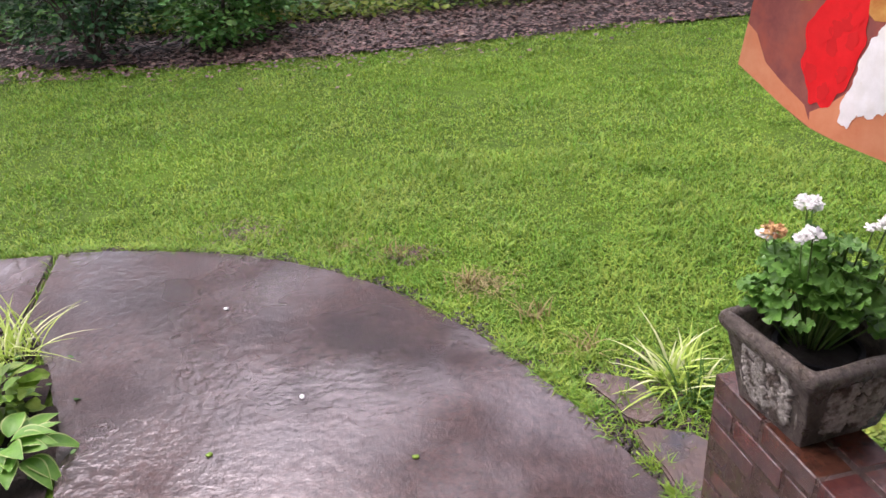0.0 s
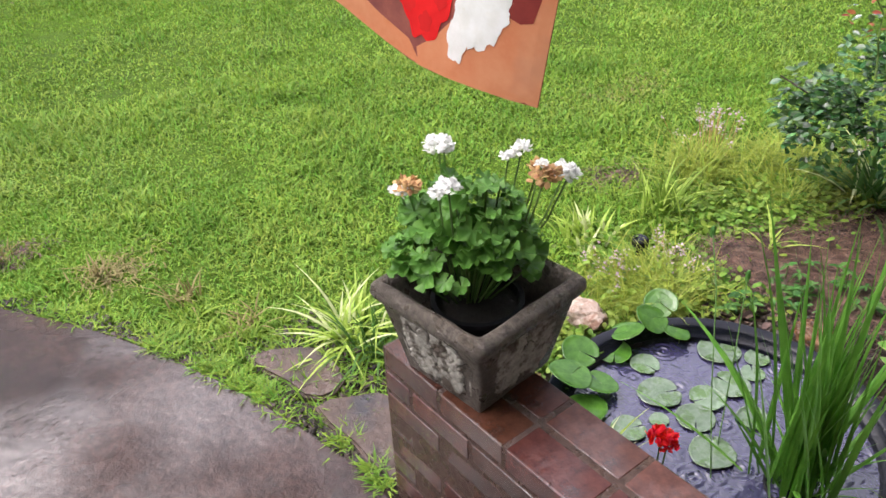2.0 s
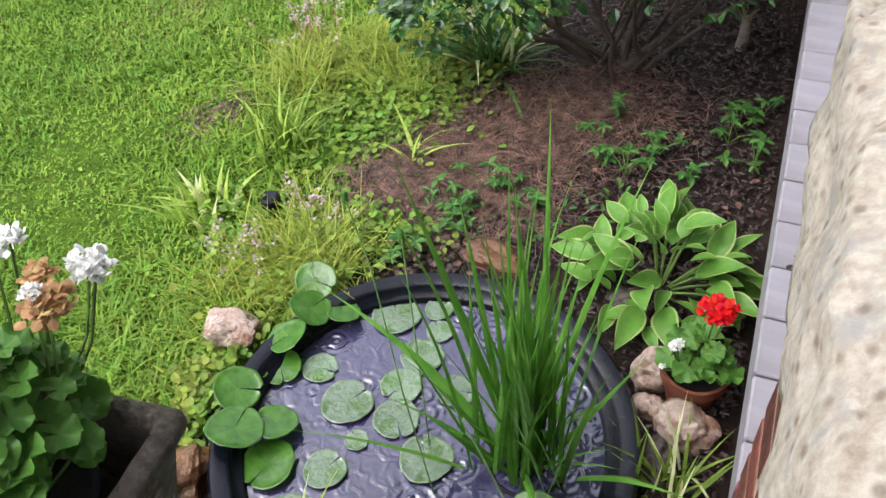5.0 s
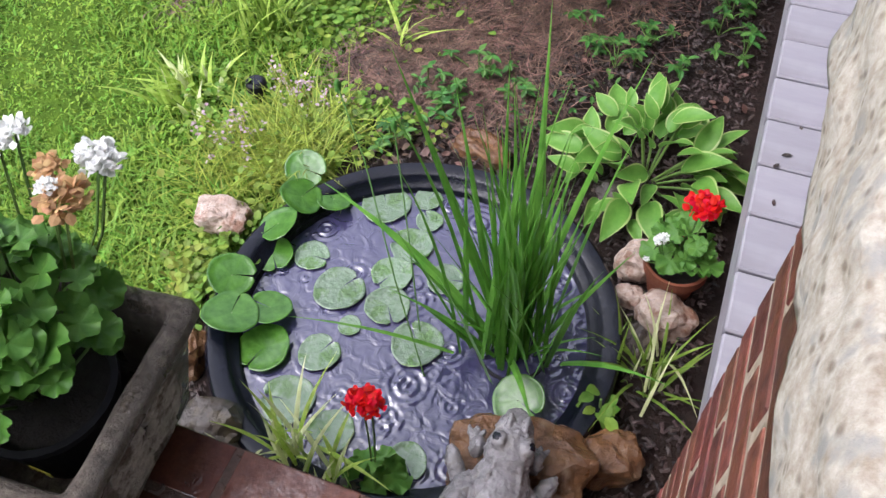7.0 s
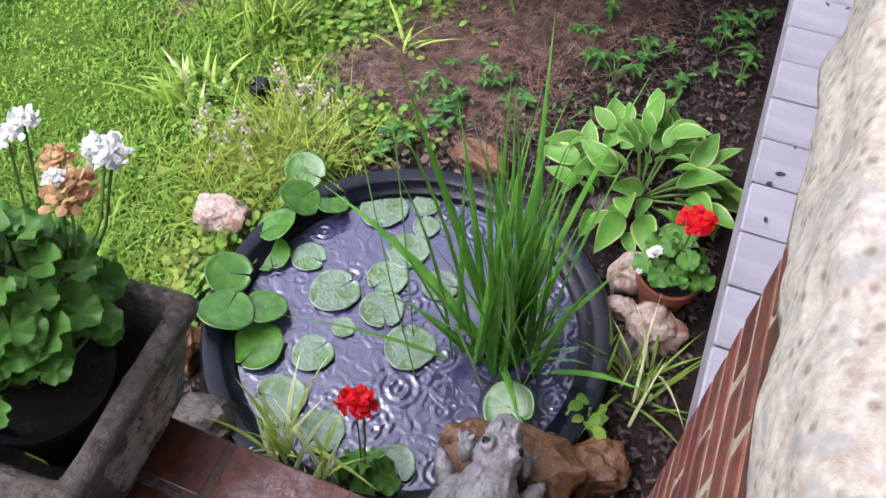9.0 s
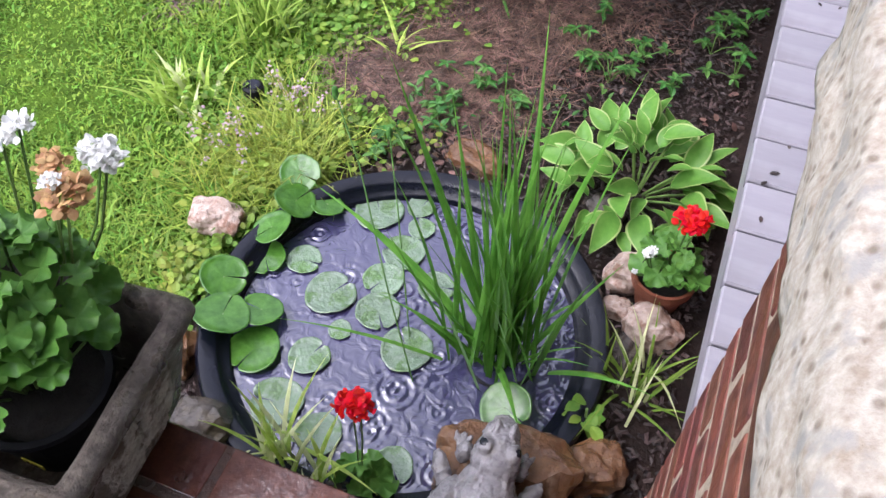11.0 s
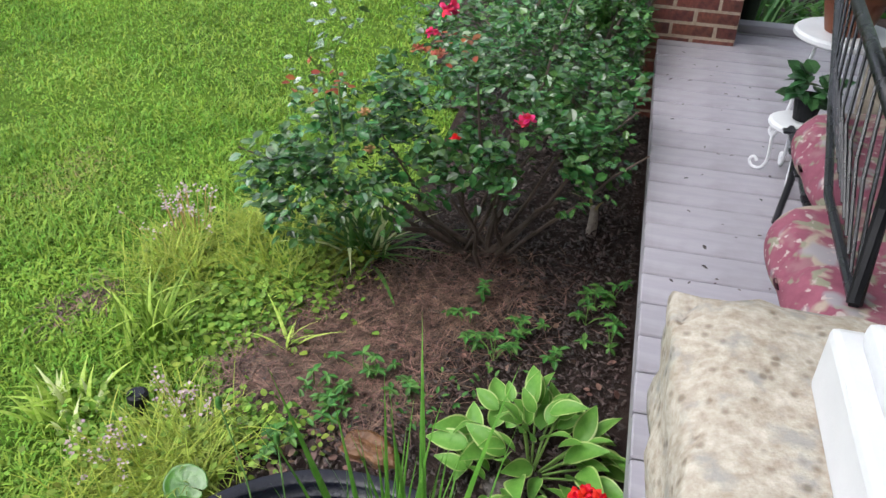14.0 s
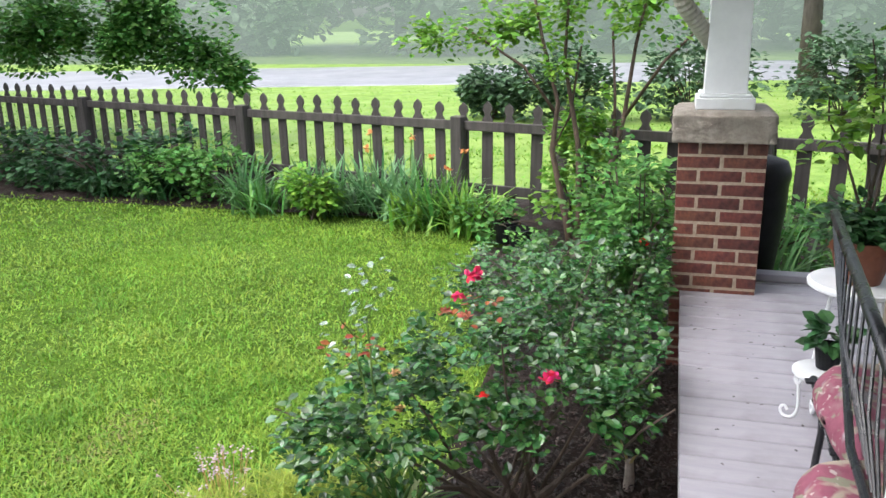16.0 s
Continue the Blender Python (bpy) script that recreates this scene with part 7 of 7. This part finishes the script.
grass_field("lawn_grass", 60000, (-26, 9, 9.6, 24), 0.04, 0.08, 0.03, "bright green verge grass between fence and road", material=M_BRIGHT, keep=lambda x, y: (y > fence_y(x) + 0.2) & (y < 20.2 + (x + 16) * 0.2))
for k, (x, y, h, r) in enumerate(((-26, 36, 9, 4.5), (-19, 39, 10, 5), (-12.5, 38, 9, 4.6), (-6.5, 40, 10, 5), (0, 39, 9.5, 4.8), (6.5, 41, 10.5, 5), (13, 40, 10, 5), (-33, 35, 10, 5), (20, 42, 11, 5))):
    tree(x, y, h, r, 1.2, M_FAR, "tree across the road, coloured pale for haze", 5200, (0.35, 0.7), k * 1.7, bark=M_FARTRUNK, low=[(rng.uniform(-2, 2), -1.5, 1.5, 3.2, 1.6, 1.6, 3)], gaps=0.34, gap_scale=0.6)
for k, (x, y) in enumerate(((2.6, 20.2), (5.4, 18.0))):
    tree(x, y, 6.5, 2.2, 2.6, M_FARDARK, "dark trunked tree on the verge", 2200, (0.14, 0.26), k + 20.0)
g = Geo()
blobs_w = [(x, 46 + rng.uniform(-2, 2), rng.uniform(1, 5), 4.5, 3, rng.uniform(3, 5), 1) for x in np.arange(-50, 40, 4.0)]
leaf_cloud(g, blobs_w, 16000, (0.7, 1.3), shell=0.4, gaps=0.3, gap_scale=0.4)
tagged(part("far_woods", g, M_FAR), "woods across the road, coloured pale for haze", "woods", kind="stuff")

# rain mist past the road, imitated by a half-clear glowing sheet
m, n, l, b = node_material("mist_glow")
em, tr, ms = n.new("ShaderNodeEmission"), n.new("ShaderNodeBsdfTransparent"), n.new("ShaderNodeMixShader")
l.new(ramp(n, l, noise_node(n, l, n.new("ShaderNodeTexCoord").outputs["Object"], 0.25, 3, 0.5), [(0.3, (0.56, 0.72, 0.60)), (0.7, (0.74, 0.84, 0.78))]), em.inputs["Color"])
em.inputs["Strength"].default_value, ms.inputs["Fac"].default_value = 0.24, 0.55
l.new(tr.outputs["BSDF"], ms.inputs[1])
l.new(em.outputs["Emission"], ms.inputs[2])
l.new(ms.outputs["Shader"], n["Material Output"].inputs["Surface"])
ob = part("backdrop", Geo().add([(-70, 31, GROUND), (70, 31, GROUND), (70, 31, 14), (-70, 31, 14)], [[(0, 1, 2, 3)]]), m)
tagged(ob, "half-clear glowing sheet standing in for rain mist", "mist", kind="structure")

# shady shrubs past the west edge of the lawn
M_LITTER = surface("brown_leaf_litter", (0.12, 0.06, 0.042), (0.30, 0.175, 0.13), 20, vary="island", amount=0.7, hue=0.02, rough=(0.35, 0.7))
shrub(-8.55, -1.0, [(0, 0, 0.55, 0.75, 0.85, 0.55, 3), (-0.2, 0.5, 0.8, 0.6, 0.7, 0.6, 2), (-0.3, -0.5, 0.9, 0.7, 0.6, 0.6, 2)], 5200, (0.05, 0.10), M_DEEPLEAF, "dense dark green shrub at the lawn's far edge", "shrub", 0.36, 11, group="west shrubs", gap_scale=3)
shrub(-10.4, 0.55, [(0, 0, 0.7, 0.6, 0.6, 0.8, 3)], 2600, (0.05, 0.10), M_DEEPLEAF, "dark conical shrub in the shade", "shrub", 0.34, 12, group="west shrubs", gap_scale=3)
shrub(-12.2, -2.5, [(0, 0, 1.0, 1.5, 1.5, 1.1, 3)], 3600, (0.08, 0.14), M_DEEPLEAF, "dark shrub behind the lawn", "shrub", 0.36, 13, group="west shrubs", gap_scale=2)
shrub(-8.55, 0.32, [(0, 0, 0.45, 0.7, 0.8, 0.5, 3), (-0.4, 0.4, 0.7, 0.6, 0.6, 0.5, 2)], 5200, (0.05, 0.10), M_MIDLEAF, "dense mid-green shrub at the lawn's far edge", "shrub", 0.34, 15, group="west shrubs", gap_scale=3)
leaf_carpet("ivy", 9000, lambda c: np.column_stack([rng.uniform(-14, -9.6, c), rng.uniform(-3, 6.5, c)]), (0.06, 0.11), M_MIDLEAF, "glossy ground ivy under the trees", (0.06, 0.28))
leaf_carpet("ivy", 3000, lambda c: np.column_stack([rng.uniform(-10.4, -9.3, c), rng.uniform(-1, 5.5, c)]), (0.05, 0.10), M_CREEP, "bright ground ivy at the bed's edge", (0.05, 0.2))
leaf_carpet("leaf_litter", 4200, lambda c: np.column_stack([rng.uniform(-9.8, -7.5, c), rng.uniform(-2.5, 6.2, c)]), (0.03, 0.07), M_LITTER, "brown leaf litter on the shady bed", (0.035, 0.06), tilt=0.25)
leaf_carpet("leaf_litter", 4200, blobs((-8.2, 0.7, 0.5, 0.6), (-8.5, 1.8, 0.7, 0.9), (-8.8, 3.6, 0.7, 1.0)), (0.03, 0.06), M_LITTER, "reddish leaf litter on the shady bed", (0.035, 0.06), tilt=0.25)
grass_field("lawn_grass", 26000, (-8.9, -7.3, -0.8, 5.8), 0.02, 0.05, 0.02, "thin grass fading into the shady bed", keep=lambda x, y: np.sin(x * 9 + y * 5) * np.cos(y * 3.1) > 0.2)
# the last tree is out of view, added to shade the lawn
for k, (x, y, h) in enumerate(((-10.5, -2.75, 6.5), (-13.5, 2.6, 6.5), (-14.5, 6.0, 7), (-15.5, -1.0, 6.5), (-12.5, 9.2, 7), (-10.6, 7.6, 6.5))):
    tree(x, y, h, 3.0, 3.6, M_DEEPLEAF, "tall shade tree at the garden's west side", 2400, (0.16, 0.3), k + 40.0)
g = Geo()
leaf_cloud(g, [(-18 + rng.uniform(-1, 1), yy, rng.uniform(0.5, 3), 2.2, 2.2, rng.uniform(2, 3.2), 1) for yy in np.arange(-9, 16, 2.2)], 9000, (0.25, 0.5), shell=0.4, gaps=0.3, gap_scale=0.7)
tagged(part("far_woods", g, M_FARDARK), "dense dark woods west of the garden", "woods", kind="stuff")

# plants beside the walk
strap = grass_clump((-2.62, -0.50, GROUND), 80, 0.26, 0.22, M_LIRIOPE, "pale grass clump beside the walk", second=M_STRIPE, share=0.3)
shrub(-2.18, -0.42, [(0, 0, 0.10, 0.16, 0.12, 0.09, 1)], 120, (0.06, 0.10), M_CREEP, "low broad-leaved plant beside the walk", "perennial_clump", 0.0, 3, 3)
p = thing("perennial_clump", (-1.90, -0.34, GROUND), "bright yellow-green leafy plant beside the walk", "plant")
for k in range(26):
    ob = part("leaf", HM[k % 3], None, p)
    r, az = math.sqrt(rng.uniform(0, 1)), rng.uniform(0, 360)
    ob.matrix_basis = pose(-0.10 * r * math.sin(radians(az)), 0.10 * r * math.cos(radians(az)), 0.12 - 0.06 * r, 30 - 40 * r, rng.uniform(-15, 15), az)
leaf_carpet("creeping_plant", 900, blobs((-2.3, -0.75, 0.25, 0.16), (-1.7, -0.6, 0.25, 0.15), (-2.62, -1.0, 0.12, 0.2)), (0.02, 0.04), M_WEED, "low leafy ground cover beside the walk", (0.02, 0.08))
for k, (x, y) in enumerate(((-1.98, 0.62), (-2.72, 0.35), (-1.55, 0.95), (-1.75, 0.30))):
    ob = part("fallen_petal", stone_mesh((0.014, 0.010, 0.004), k + 1.0, 2), M_PETALWHITE if k < 2 else M_CREEP, smooth=True)
    ob.matrix_world = pose(x, y, GROUND + 0.026, 0, 0, 40 * k)
    tagged(ob, "small fallen petal on the wet walk" if k < 2 else "small fallen leaf on the wet walk", "petal", "fallen petals")
